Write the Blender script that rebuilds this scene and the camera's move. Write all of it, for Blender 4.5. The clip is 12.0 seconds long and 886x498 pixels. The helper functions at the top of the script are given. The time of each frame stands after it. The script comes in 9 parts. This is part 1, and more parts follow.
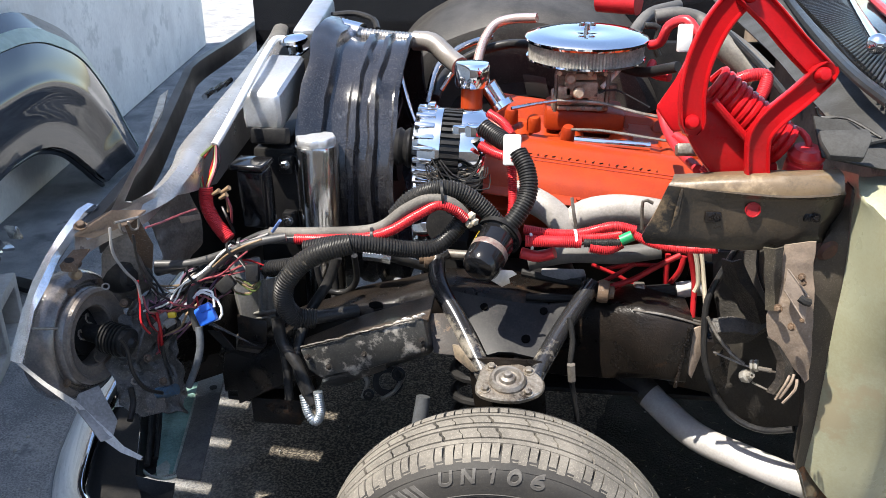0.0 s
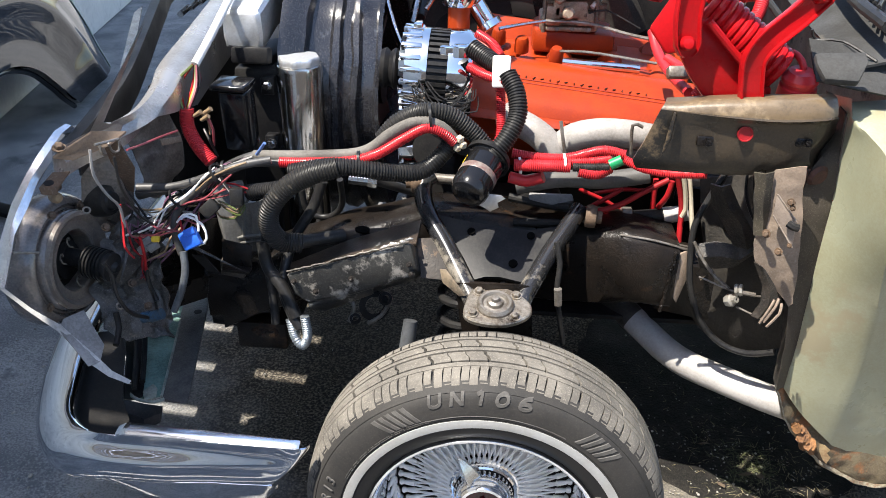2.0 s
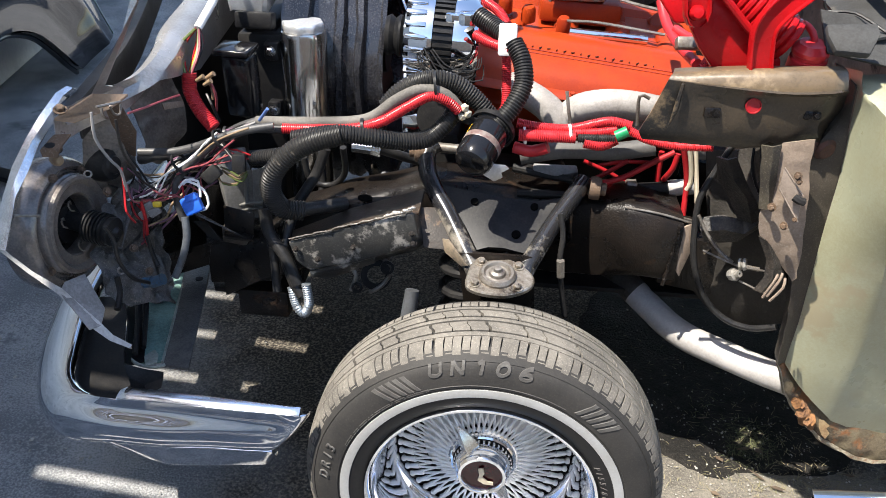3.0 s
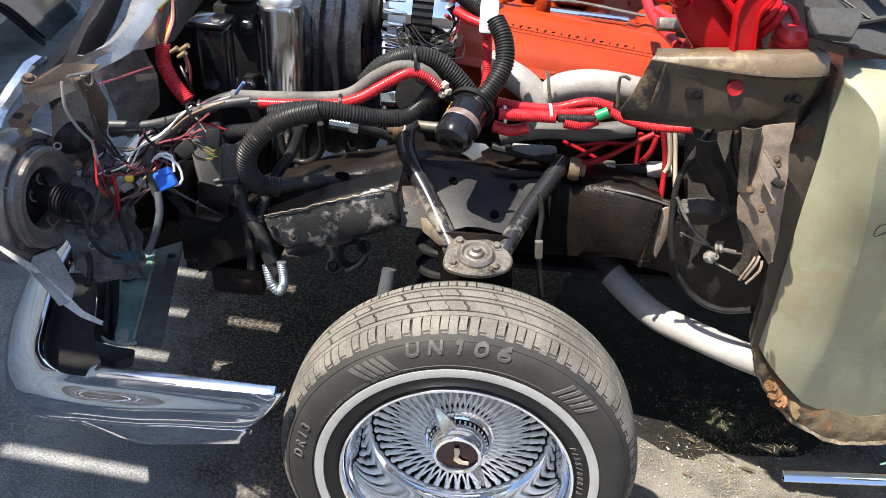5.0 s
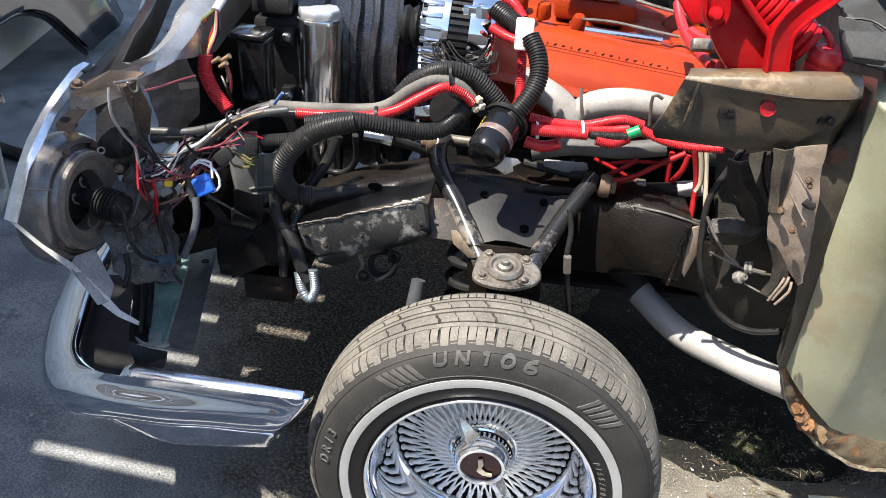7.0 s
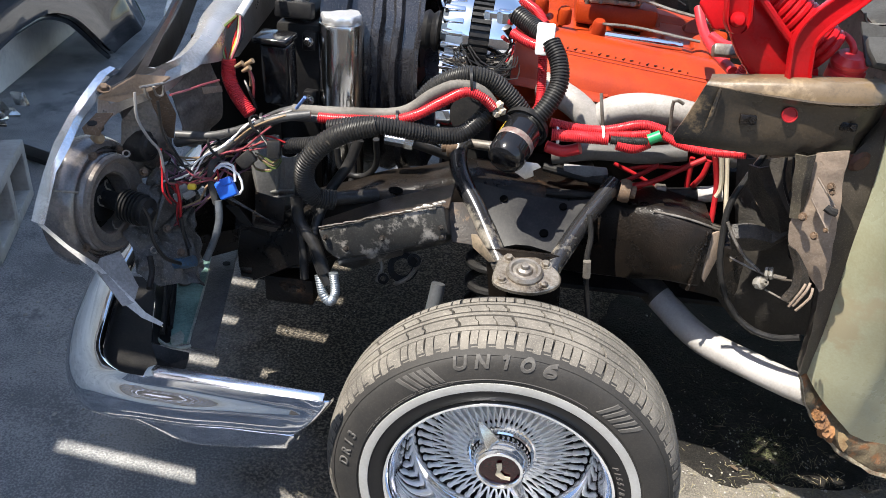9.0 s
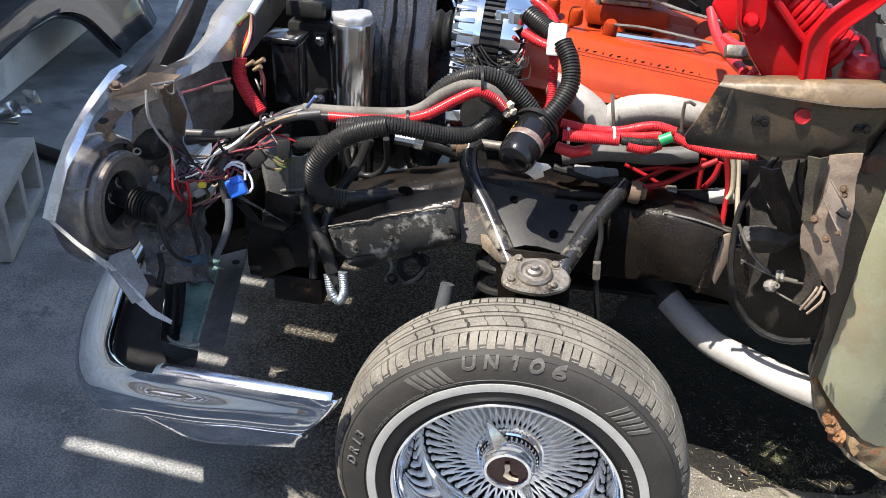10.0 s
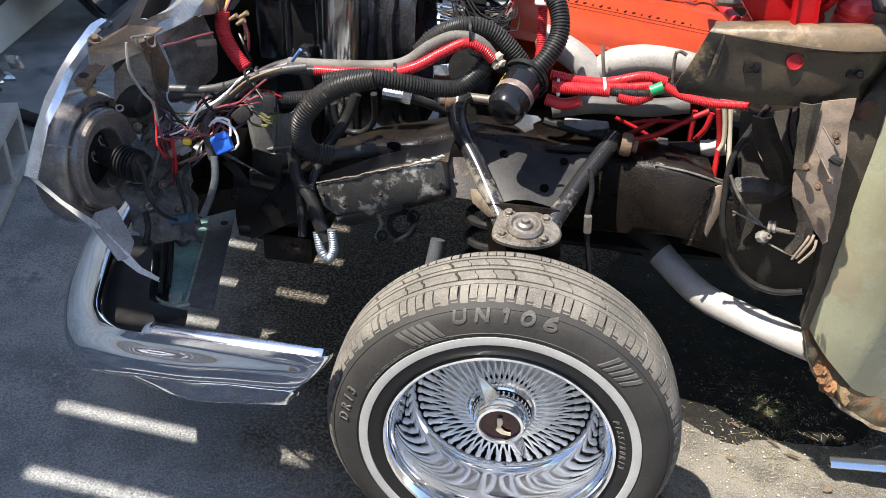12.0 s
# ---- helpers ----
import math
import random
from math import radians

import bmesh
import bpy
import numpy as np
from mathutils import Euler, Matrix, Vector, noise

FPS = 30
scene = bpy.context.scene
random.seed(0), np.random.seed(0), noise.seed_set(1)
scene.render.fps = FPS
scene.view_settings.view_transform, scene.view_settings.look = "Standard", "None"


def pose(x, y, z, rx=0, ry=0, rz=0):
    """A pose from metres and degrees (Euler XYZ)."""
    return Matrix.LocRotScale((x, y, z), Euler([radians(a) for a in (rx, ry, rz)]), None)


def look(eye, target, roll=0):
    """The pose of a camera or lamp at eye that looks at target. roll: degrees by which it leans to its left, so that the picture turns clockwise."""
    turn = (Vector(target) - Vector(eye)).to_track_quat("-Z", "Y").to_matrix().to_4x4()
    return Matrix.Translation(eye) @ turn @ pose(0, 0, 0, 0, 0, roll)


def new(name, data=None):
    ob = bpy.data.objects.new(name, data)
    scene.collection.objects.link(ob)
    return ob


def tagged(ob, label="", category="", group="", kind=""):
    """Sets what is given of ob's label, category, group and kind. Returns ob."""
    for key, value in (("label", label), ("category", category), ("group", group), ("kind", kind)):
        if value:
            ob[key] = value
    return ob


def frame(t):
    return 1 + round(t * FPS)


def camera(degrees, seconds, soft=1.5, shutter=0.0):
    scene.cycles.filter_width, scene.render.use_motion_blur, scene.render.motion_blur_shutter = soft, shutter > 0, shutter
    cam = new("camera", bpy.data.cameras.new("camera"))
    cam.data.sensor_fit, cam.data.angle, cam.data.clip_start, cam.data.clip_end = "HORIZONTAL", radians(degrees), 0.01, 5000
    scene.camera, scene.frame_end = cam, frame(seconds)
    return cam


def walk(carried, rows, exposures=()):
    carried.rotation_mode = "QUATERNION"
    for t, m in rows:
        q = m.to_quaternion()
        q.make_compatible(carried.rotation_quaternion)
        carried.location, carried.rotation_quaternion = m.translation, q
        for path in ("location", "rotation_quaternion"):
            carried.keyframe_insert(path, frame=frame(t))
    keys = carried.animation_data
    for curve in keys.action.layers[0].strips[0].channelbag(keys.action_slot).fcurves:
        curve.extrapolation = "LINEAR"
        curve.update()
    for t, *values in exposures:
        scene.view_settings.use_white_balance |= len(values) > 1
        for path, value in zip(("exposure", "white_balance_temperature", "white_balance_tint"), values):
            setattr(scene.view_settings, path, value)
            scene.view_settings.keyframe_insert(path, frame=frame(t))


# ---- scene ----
cam = camera(56.0, 12.0, soft=0.5)
PATH = [
    (0, (0.03, -0.955, 1.29), (-0.18, 0.873, 0.506), -0.0),
    (0.5, (0.024, -0.962, 1.295), (-0.139, 0.825, 0.413), 1.5),
    (1, (0.016, -0.934, 1.285), (-0.07, 0.834, 0.355), 1.3),
    (1.5, (0.013, -0.937, 1.286), (-0.076, 0.83, 0.354), 1.1),
    (2, (0.012, -0.946, 1.284), (-0.135, 0.81, 0.338), 0.9),
    (2.5, (0.011, -0.943, 1.28), (-0.15, 0.799, 0.312), 1.0),
    (3, (0.011, -0.944, 1.274), (-0.137, 0.782, 0.274), 1.7),
    (3.2, (0.018, -0.937, 1.278), (-0.127, 0.778, 0.26), 1.8),
    (4.8, (-0.005, -0.939, 1.268), (-0.1, 0.77, 0.234), 3.6),
    (5, (-0.001, -0.937, 1.264), (-0.076, 0.773, 0.229), 3.6),
    (5.5, (0.007, -0.938, 1.265), (-0.005, 0.775, 0.233), 4.6),
    (6, (-0.005, -0.947, 1.265), (-0.054, 0.782, 0.26), 5.0),
    (6.5, (-0.006, -0.957, 1.268), (-0.116, 0.776, 0.276), 4.6),
    (7, (-0.004, -0.956, 1.265), (-0.147, 0.768, 0.262), 4.1),
    (9, (-0.01, -0.962, 1.269), (-0.192, 0.761, 0.27), 3.8),
    (9.5, (-0.011, -0.96, 1.265), (-0.205, 0.763, 0.268), 3.9),
    (10, (-0.012, -0.961, 1.266), (-0.214, 0.761, 0.268), 3.9),
    (10.5, (-0.011, -0.967, 1.269), (-0.221, 0.752, 0.269), 3.7),
    (11, (-0.011, -0.965, 1.27), (-0.22, 0.749, 0.26), 3.5),
    (11.5, (-0.006, -0.959, 1.27), (-0.208, 0.748, 0.249), 3.4),
    (12, (-0.005, -0.961, 1.241), (-0.182, 0.725, 0.18), 3.5),
]
walk(cam, [(t, look(eye, target, roll)) for t, eye, target, roll in PATH], exposures=[(0.0, 1.45)])

# ---- light ----
SUN = Vector((-0.41, -0.29, 1.0)).normalized()
world = bpy.data.worlds.new("sky")
scene.world = world
world.use_nodes = True
sky = world.node_tree.nodes.new("ShaderNodeTexSky")
sky.sky_type = "NISHITA"
sky.sun_disc = False
sky.sun_elevation = math.asin(SUN.z)
sky.sun_rotation = math.atan2(SUN.x, SUN.y)
background = world.node_tree.nodes["Background"]
background.inputs["Strength"].default_value = 0.125
world.node_tree.links.new(sky.outputs[0], background.inputs["Color"])
sun_data = bpy.data.lights.new("sun", "SUN")
sun_data.energy = 4.5
sun_data.angle = radians(0.53)
sun_data.color = (1.0, 0.94, 0.84)
sun = new("sun", sun_data)
sun.matrix_world = look(SUN * 10, (0, 0, 0))

# ---- materials ----


def mat(name, color, second=None, rough=0.5, metal=0.0, scale=8.0, fine=240.0, mix=0.5, bump=0.1, rough_var=0.15, coat=0.0, stain=None, stain_scale=5.0, stain_from=0.55, spec=0.5, grain=0.45, dust=0.0):
    """Surface with broad blotches, fine grain, uneven gloss, relief and, if given, stains."""
    m = bpy.data.materials.new(name)
    m.use_nodes = True
    t = m.node_tree
    b = t.nodes["Principled BSDF"]
    co = t.nodes.new("ShaderNodeTexCoord")
    info = t.nodes.new("ShaderNodeObjectInfo")

    def noise_node(sc, detail, rough_=0.6):
        n = t.nodes.new("ShaderNodeTexNoise")
        n.inputs["Scale"].default_value = sc
        n.inputs["Detail"].default_value = detail
        n.inputs["Roughness"].default_value = rough_
        t.links.new(co.outputs["Object"], n.inputs["Vector"])
        return n
    big = noise_node(scale, 6)
    small = noise_node(fine, 4)
    second = second or tuple(c * 0.7 for c in color)
    add = t.nodes.new("ShaderNodeMath")
    add.operation = "MULTIPLY_ADD"
    t.links.new(small.outputs["Fac"], add.inputs[0])
    add.inputs[1].default_value = grain
    t.links.new(big.outputs["Fac"], add.inputs[2])
    ramp = t.nodes.new("ShaderNodeMapRange")
    ramp.inputs["From Min"].default_value = 0.5 + 0.5 * grain - 0.14
    ramp.inputs["From Max"].default_value = 0.5 + 0.5 * grain + 0.14
    ramp.inputs["To Max"].default_value = mix * 2 if mix < 0.5 else 1.0
    t.links.new(add.outputs[0], ramp.inputs["Value"])
    mx = t.nodes.new("ShaderNodeMix")
    mx.data_type = "RGBA"
    mx.inputs["A"].default_value = (*color, 1)
    mx.inputs["B"].default_value = (*second, 1)
    t.links.new(ramp.outputs[0], mx.inputs["Factor"])
    out = mx.outputs["Result"]
    if stain:
        sn = noise_node(stain_scale, 8, 0.7)
        sr = t.nodes.new("ShaderNodeMapRange")
        sr.inputs["From Min"].default_value = stain_from
        sr.inputs["From Max"].default_value = stain_from + 0.07
        t.links.new(sn.outputs["Fac"], sr.inputs["Value"])
        m2 = t.nodes.new("ShaderNodeMix")
        m2.data_type = "RGBA"
        t.links.new(sr.outputs[0], m2.inputs["Factor"])
        t.links.new(out, m2.inputs["A"])
        m2.inputs["B"].default_value = (*stain, 1)
        out = m2.outputs["Result"]
    if dust:
        dn = noise_node(420, 3, 0.55)
        dr = t.nodes.new("ShaderNodeMapRange")
        dr.inputs["From Min"].default_value = 0.56
        dr.inputs["From Max"].default_value = 0.70
        dr.inputs["To Max"].default_value = dust
        t.links.new(dn.outputs["Fac"], dr.inputs["Value"])
        m3 = t.nodes.new("ShaderNodeMix")
        m3.data_type = "RGBA"
        t.links.new(dr.outputs[0], m3.inputs["Factor"])
        t.links.new(out, m3.inputs["A"])
        m3.inputs["B"].default_value = (0.34, 0.31, 0.26, 1)
        out = m3.outputs["Result"]
    t.links.new(out, b.inputs["Base Color"])
    rr = t.nodes.new("ShaderNodeMapRange")
    rr.inputs["To Min"].default_value = max(0.02, rough - rough_var)
    rr.inputs["To Max"].default_value = min(1.0, rough + rough_var)
    t.links.new(big.outputs["Fac"], rr.inputs["Value"])
    t.links.new(rr.outputs[0], b.inputs["Roughness"])
    b.inputs["Metallic"].default_value = metal
    b.inputs["Specular IOR Level"].default_value = spec
    if coat:
        b.inputs["Coat Weight"].default_value = coat
        b.inputs["Coat Roughness"].default_value = 0.08
    if bump:
        bp = t.nodes.new("ShaderNodeBump")
        bp.inputs["Strength"].default_value = bump
        bp.inputs["Distance"].default_value = 0.004
        t.links.new(add.outputs[0], bp.inputs["Height"])
        t.links.new(bp.outputs[0], b.inputs["Normal"])
    return m


CHROME = mat("chrome", (0.82, 0.83, 0.85), (0.74, 0.75, 0.77), rough=0.05, metal=1.0, scale=5, bump=0.01, rough_var=0.03)
DULL_CHROME = mat("dull_chrome", (0.62, 0.62, 0.62), (0.42, 0.41, 0.40), rough=0.22, metal=1.0, scale=30, bump=0.04)
ALUMINIUM = mat("aluminium", (0.64, 0.65, 0.66), (0.50, 0.50, 0.50), rough=0.45, metal=1.0, scale=25, bump=0.04)
BRUSHED = mat("scratched_bright_aluminium", (0.93, 0.94, 0.96), (0.74, 0.74, 0.74), rough=0.22, metal=0.9, scale=30, bump=0.15)
BLACK_MIRROR = mat("polished_black_paint", (0.008, 0.008, 0.010), (0.012, 0.012, 0.013), rough=0.05, scale=4, bump=0.0, coat=0.25, rough_var=0.02)
ORANGE = mat("orange_engine_paint", (0.32, 0.038, 0.007), (0.25, 0.026, 0.006), rough=0.36, scale=14, bump=0.16, spec=0.3, stain=(0.20, 0.03, 0.012), stain_scale=28, stain_from=0.70)
RED = mat("red_gloss_paint", (0.40, 0.006, 0.009), (0.30, 0.005, 0.007), rough=0.25, scale=12, bump=0.08, spec=0.22)
RED_PLASTIC = mat("red_plastic", (0.52, 0.026, 0.032), (0.38, 0.020, 0.026), rough=0.34, scale=20, bump=0.05, spec=0.35)
BLACK_PLASTIC = mat("black_plastic", (0.012, 0.012, 0.013), (0.024, 0.023, 0.022), rough=0.36, scale=30, bump=0.06, spec=0.22, dust=0.04)
BLACK_GLOSS = mat("black_gloss_paint", (0.006, 0.006, 0.007), (0.010, 0.010, 0.011), rough=0.12, scale=6, bump=0.05, coat=0.2, spec=0.3, rough_var=0.08)
BLACK_SATIN = mat("black_satin_paint", (0.008, 0.008, 0.009), (0.020, 0.019, 0.018), rough=0.45, scale=16, bump=0.08, spec=0.15, dust=0.03)
FADED_CABLE = mat("sun_faded_tape", (0.155, 0.143, 0.128), (0.085, 0.078, 0.070), rough=0.65, scale=18, bump=0.15, spec=0.2, dust=0.2)
GREY_LOOM = mat("faded_black_loom", (0.022, 0.021, 0.020), (0.013, 0.0125, 0.012), rough=0.42, scale=20, bump=0.08, spec=0.25, stain=(0.20, 0.175, 0.135), stain_scale=9, stain_from=0.60, dust=0.12)
BAND_RUBBER = mat("clean_black_rubber", (0.010, 0.010, 0.011), (0.016, 0.015, 0.015), rough=0.45, scale=20, bump=0.03, spec=0.25)
RUBBER = mat("tyre_rubber", (0.030, 0.029, 0.028), (0.044, 0.041, 0.038), rough=0.62, scale=12, bump=0.08, spec=0.18, dust=0.04)
LETTERS = mat("scuffed_raised_rubber", (0.105, 0.100, 0.093), (0.070, 0.066, 0.062), rough=0.6, scale=40, bump=0.1, spec=0.2, dust=0.05)
TREAD = mat("dusty_tread_rubber", (0.175, 0.160, 0.138), (0.110, 0.101, 0.089), rough=0.85, scale=16, bump=0.3, spec=0.18, dust=0.45)
SPOKE_CHROME = mat("satin_spoke_chrome", (0.86, 0.86, 0.86), (0.76, 0.76, 0.77), rough=0.36, metal=0.35, scale=30, bump=0.02)
HOLE_DARK = mat("dark_hole", (0.004, 0.004, 0.004), (0.006, 0.006, 0.006), rough=0.95, bump=0.0, spec=0.0)
# grimy brown, with the bracket's shadow on the flange mixed in
FLANGE_BROWN = mat("shaded_brown_flange", (0.040, 0.032, 0.026), (0.060, 0.050, 0.038), rough=0.6, scale=16, bump=0.3, stain=(0.080, 0.075, 0.052), stain_scale=9, stain_from=0.64, spec=0.25, dust=0.12)
HEM_DIRT = mat("dirty_green_hem", (0.155, 0.125, 0.075), (0.055, 0.036, 0.022), rough=0.7, scale=16, bump=0.6, stain=(0.20, 0.085, 0.032), stain_scale=13, stain_from=0.53, dust=0.20)
PALE_DUST = mat("pale_dusty_concrete", (0.185, 0.168, 0.140), (0.090, 0.083, 0.072), rough=0.95, scale=9, fine=220, bump=0.8, stain=(0.11, 0.10, 0.088), stain_scale=14, stain_from=0.60, grain=0.9, spec=0.18, dust=0.60)
WHITEWALL = mat("white_sidewall", (0.40, 0.40, 0.395), (0.33, 0.325, 0.31), rough=0.55, scale=18, bump=0.05)
FRAME_BLACK = mat("oily_black_frame", (0.006, 0.0053, 0.0050), (0.013, 0.0095, 0.0072), rough=0.31, scale=14, bump=0.5, rough_var=0.26, stain=(0.048, 0.026, 0.014), stain_scale=9, stain_from=0.61, spec=0.25, dust=0.03)
BARE_PATCH = mat("chipped_black_on_steel", (0.020, 0.020, 0.020), (0.04, 0.04, 0.038), rough=0.34, scale=12, bump=0.25, stain=(0.30, 0.28, 0.25), stain_scale=15, stain_from=0.545, dust=0.12)
BARE_STEEL = mat("bare_steel", (0.27, 0.25, 0.225), (0.13, 0.11, 0.09), rough=0.42, metal=0.6, scale=20, bump=0.2)
RUSTY_METAL = mat("rusty_sheet", (0.13, 0.085, 0.055), (0.07, 0.05, 0.038), rough=0.66, scale=14, bump=0.4, stain=(0.03, 0.026, 0.024), stain_scale=8, stain_from=0.55, spec=0.18, dust=0.25)
TAN_SHEET = mat("dusty_tan_sheet", (0.29, 0.225, 0.175), (0.18, 0.138, 0.105), rough=0.7, scale=12, bump=0.25, stain=(0.06, 0.05, 0.04), stain_scale=7, stain_from=0.60, spec=0.18, dust=0.30)
BROWN_BRACKET = mat("brown_grimy_bracket", (0.055, 0.041, 0.027), (0.015, 0.0145, 0.014), rough=0.30, scale=8, bump=0.14, rough_var=0.2, stain=(0.17, 0.122, 0.072), stain_scale=8, stain_from=0.615, spec=0.35, dust=0.05)
GREEN = mat("pale_green_primer", (0.330, 0.335, 0.235), (0.275, 0.265, 0.170), rough=0.30, scale=6, bump=0.06, coat=0.25, stain=(0.285, 0.250, 0.160), stain_scale=7, stain_from=0.57, dust=0.12)
RUST = mat("flaking_rust", (0.30, 0.14, 0.05), (0.12, 0.06, 0.03), rough=0.85, scale=30, bump=0.8, stain=(0.40, 0.27, 0.14), stain_scale=22, stain_from=0.56)
WHITE_COATED = mat("white_ceramic_coating", (0.33, 0.31, 0.29), (0.21, 0.195, 0.18), rough=0.6, scale=18, bump=0.25, stain=(0.26, 0.22, 0.18), stain_scale=14, stain_from=0.62, dust=0.1)
WHITE_TUBE = mat("white_painted_tube", (0.40, 0.38, 0.365), (0.29, 0.275, 0.26), rough=0.5, scale=12, bump=0.12, stain=(0.10, 0.085, 0.07), stain_scale=17, stain_from=0.655)
CAST = mat("stained_cast_metal", (0.46, 0.37, 0.28), (0.22, 0.16, 0.115), rough=0.5, metal=0.45, scale=26, bump=0.4, stain=(0.05, 0.038, 0.03), stain_scale=22, stain_from=0.60)
PALE_WALL = mat("pale_stained_wall", (0.70, 0.69, 0.67), (0.58, 0.57, 0.56), rough=0.9, scale=3, fine=40, bump=0.3, stain=(0.50, 0.50, 0.49), stain_scale=4, stain_from=0.54)
CONCRETE = mat("grey_concrete", (0.42, 0.41, 0.39), (0.32, 0.31, 0.29), rough=0.92, scale=5, fine=60, bump=0.35, stain=(0.26, 0.25, 0.24), stain_scale=3, stain_from=0.58, dust=0.50)
WHITE_PLASTIC = mat("white_plastic", (0.78, 0.77, 0.74), (0.7, 0.68, 0.64), rough=0.45, scale=20, bump=0.03)
BLUE_PLASTIC = mat("blue_plastic", (0.02, 0.13, 0.62), (0.015, 0.09, 0.45), rough=0.35, bump=0.03)
GREEN_PLASTIC = mat("green_plastic", (0.01, 0.30, 0.10), (0.01, 0.22, 0.08), rough=0.35, bump=0.03)
YELLOW_PLASTIC = mat("yellow_plastic", (0.62, 0.42, 0.02), (0.5, 0.34, 0.02), rough=0.4, bump=0.03)
DARK_RED = mat("dark_red_enamel", (0.045, 0.003, 0.006), (0.03, 0.002, 0.004), rough=0.18, bump=0.02)
IVORY = mat("ivory_metal", (0.62, 0.55, 0.42), (0.5, 0.44, 0.33), rough=0.35, metal=0.3, bump=0.05)
TEAL_SHEET = mat("dusty_teal_sheet", (0.20, 0.33, 0.295), (0.085, 0.15, 0.135), rough=0.55, scale=10, bump=0.2, stain=(0.24, 0.28, 0.24), stain_scale=6, stain_from=0.60, spec=0.18, dust=0.25)
WOOD = mat("weathered_pale_board", (0.44, 0.40, 0.36), (0.32, 0.29, 0.26), rough=0.85, scale=8, bump=0.3)
GRASS_DRY = mat("dry_grass", (0.27, 0.23, 0.14), (0.17, 0.155, 0.085), rough=0.8, bump=0.0)
GRASS_GREEN = mat("green_weed", (0.060, 0.075, 0.026), (0.10, 0.10, 0.045), rough=0.7, bump=0.0)
ASPHALT = mat("asphalt", (0.35, 0.35, 0.35), (0.165, 0.171, 0.18), rough=0.9, scale=5, fine=210, bump=1.0, stain=(0.135, 0.140, 0.148), stain_scale=3.4, stain_from=0.60, grain=1.2, spec=0.18, dust=0.28)


def shade_and_oil(m, centre, radii, light, dark):
    """A soft-edged, blotchy dark area in the ground's own material: oil stain and painted under-car shade."""
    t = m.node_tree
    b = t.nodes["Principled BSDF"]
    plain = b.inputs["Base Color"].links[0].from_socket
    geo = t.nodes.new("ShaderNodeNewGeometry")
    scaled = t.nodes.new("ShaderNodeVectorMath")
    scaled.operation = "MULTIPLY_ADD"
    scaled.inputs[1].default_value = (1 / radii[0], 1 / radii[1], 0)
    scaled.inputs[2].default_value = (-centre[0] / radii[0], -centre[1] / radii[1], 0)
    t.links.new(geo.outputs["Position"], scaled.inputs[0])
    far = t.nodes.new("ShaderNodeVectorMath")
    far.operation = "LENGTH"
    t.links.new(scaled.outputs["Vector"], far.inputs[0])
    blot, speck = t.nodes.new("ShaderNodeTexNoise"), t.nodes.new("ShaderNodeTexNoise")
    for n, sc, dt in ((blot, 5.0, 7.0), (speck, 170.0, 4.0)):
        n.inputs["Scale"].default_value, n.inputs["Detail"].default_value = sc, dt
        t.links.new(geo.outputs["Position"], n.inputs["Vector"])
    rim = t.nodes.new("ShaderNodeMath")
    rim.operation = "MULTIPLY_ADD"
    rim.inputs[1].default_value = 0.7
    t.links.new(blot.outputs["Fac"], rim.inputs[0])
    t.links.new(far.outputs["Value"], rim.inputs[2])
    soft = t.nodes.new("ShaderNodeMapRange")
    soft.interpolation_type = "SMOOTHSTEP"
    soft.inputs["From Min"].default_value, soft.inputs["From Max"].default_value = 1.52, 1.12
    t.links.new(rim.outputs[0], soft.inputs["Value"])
    # one dark mix serves the oil and the painted shade
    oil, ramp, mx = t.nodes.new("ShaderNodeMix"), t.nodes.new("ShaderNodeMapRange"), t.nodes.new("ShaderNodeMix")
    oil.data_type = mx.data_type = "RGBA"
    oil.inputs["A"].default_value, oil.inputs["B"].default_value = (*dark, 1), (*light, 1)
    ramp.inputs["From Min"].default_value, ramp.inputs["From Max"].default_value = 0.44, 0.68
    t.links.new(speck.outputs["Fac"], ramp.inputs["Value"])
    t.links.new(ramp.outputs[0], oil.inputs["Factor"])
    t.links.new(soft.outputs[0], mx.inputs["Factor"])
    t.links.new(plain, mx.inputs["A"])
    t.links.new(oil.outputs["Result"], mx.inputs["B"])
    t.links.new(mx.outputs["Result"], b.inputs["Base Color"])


# shade below the car painted into the asphalt, together with oil
shade_and_oil(ASPHALT, (0.12, 1.02), (0.92, 1.16), (0.205, 0.178, 0.140), (0.034, 0.030, 0.026))

# ---- mesh helpers ----


def thing(name, at, label, category, group="", kind=""):
    ob = new(name)
    ob.location = at
    ob.empty_display_size = 0.05
    return tagged(ob, label, category, group, kind)


def mesh_of(name, bm, material, smooth=True, angle=35):
    me = bpy.data.meshes.new(name)
    bmesh.ops.recalc_face_normals(bm, faces=bm.faces)
    if smooth:
        lim = radians(angle)
        for f in bm.faces:
            f.smooth = True
        for e in bm.edges:
            if len(e.link_faces) == 2 and e.calc_face_angle(0) > lim:
                e.smooth = False
    bm.to_mesh(me)
    bm.free()
    me.materials.append(material)
    return me


def part(name, bm, material, parent, label="", smooth=True, angle=35):
    """Links a bmesh, given in world metres, as one mesh object under a thing or a part."""
    ob = new(name, mesh_of(name, bm, material, smooth, angle))
    if parent is not None:
        ob.parent = parent
        off = Vector(parent.location)
        up = parent.parent
        while up is not None:
            off = off + Vector(up.location) if parent.matrix_parent_inverse == Matrix() else off
            up = up.parent
        if parent.data is None:
            ob.matrix_parent_inverse = Matrix.Translation(-Vector(parent.location))
    return tagged(ob, label)


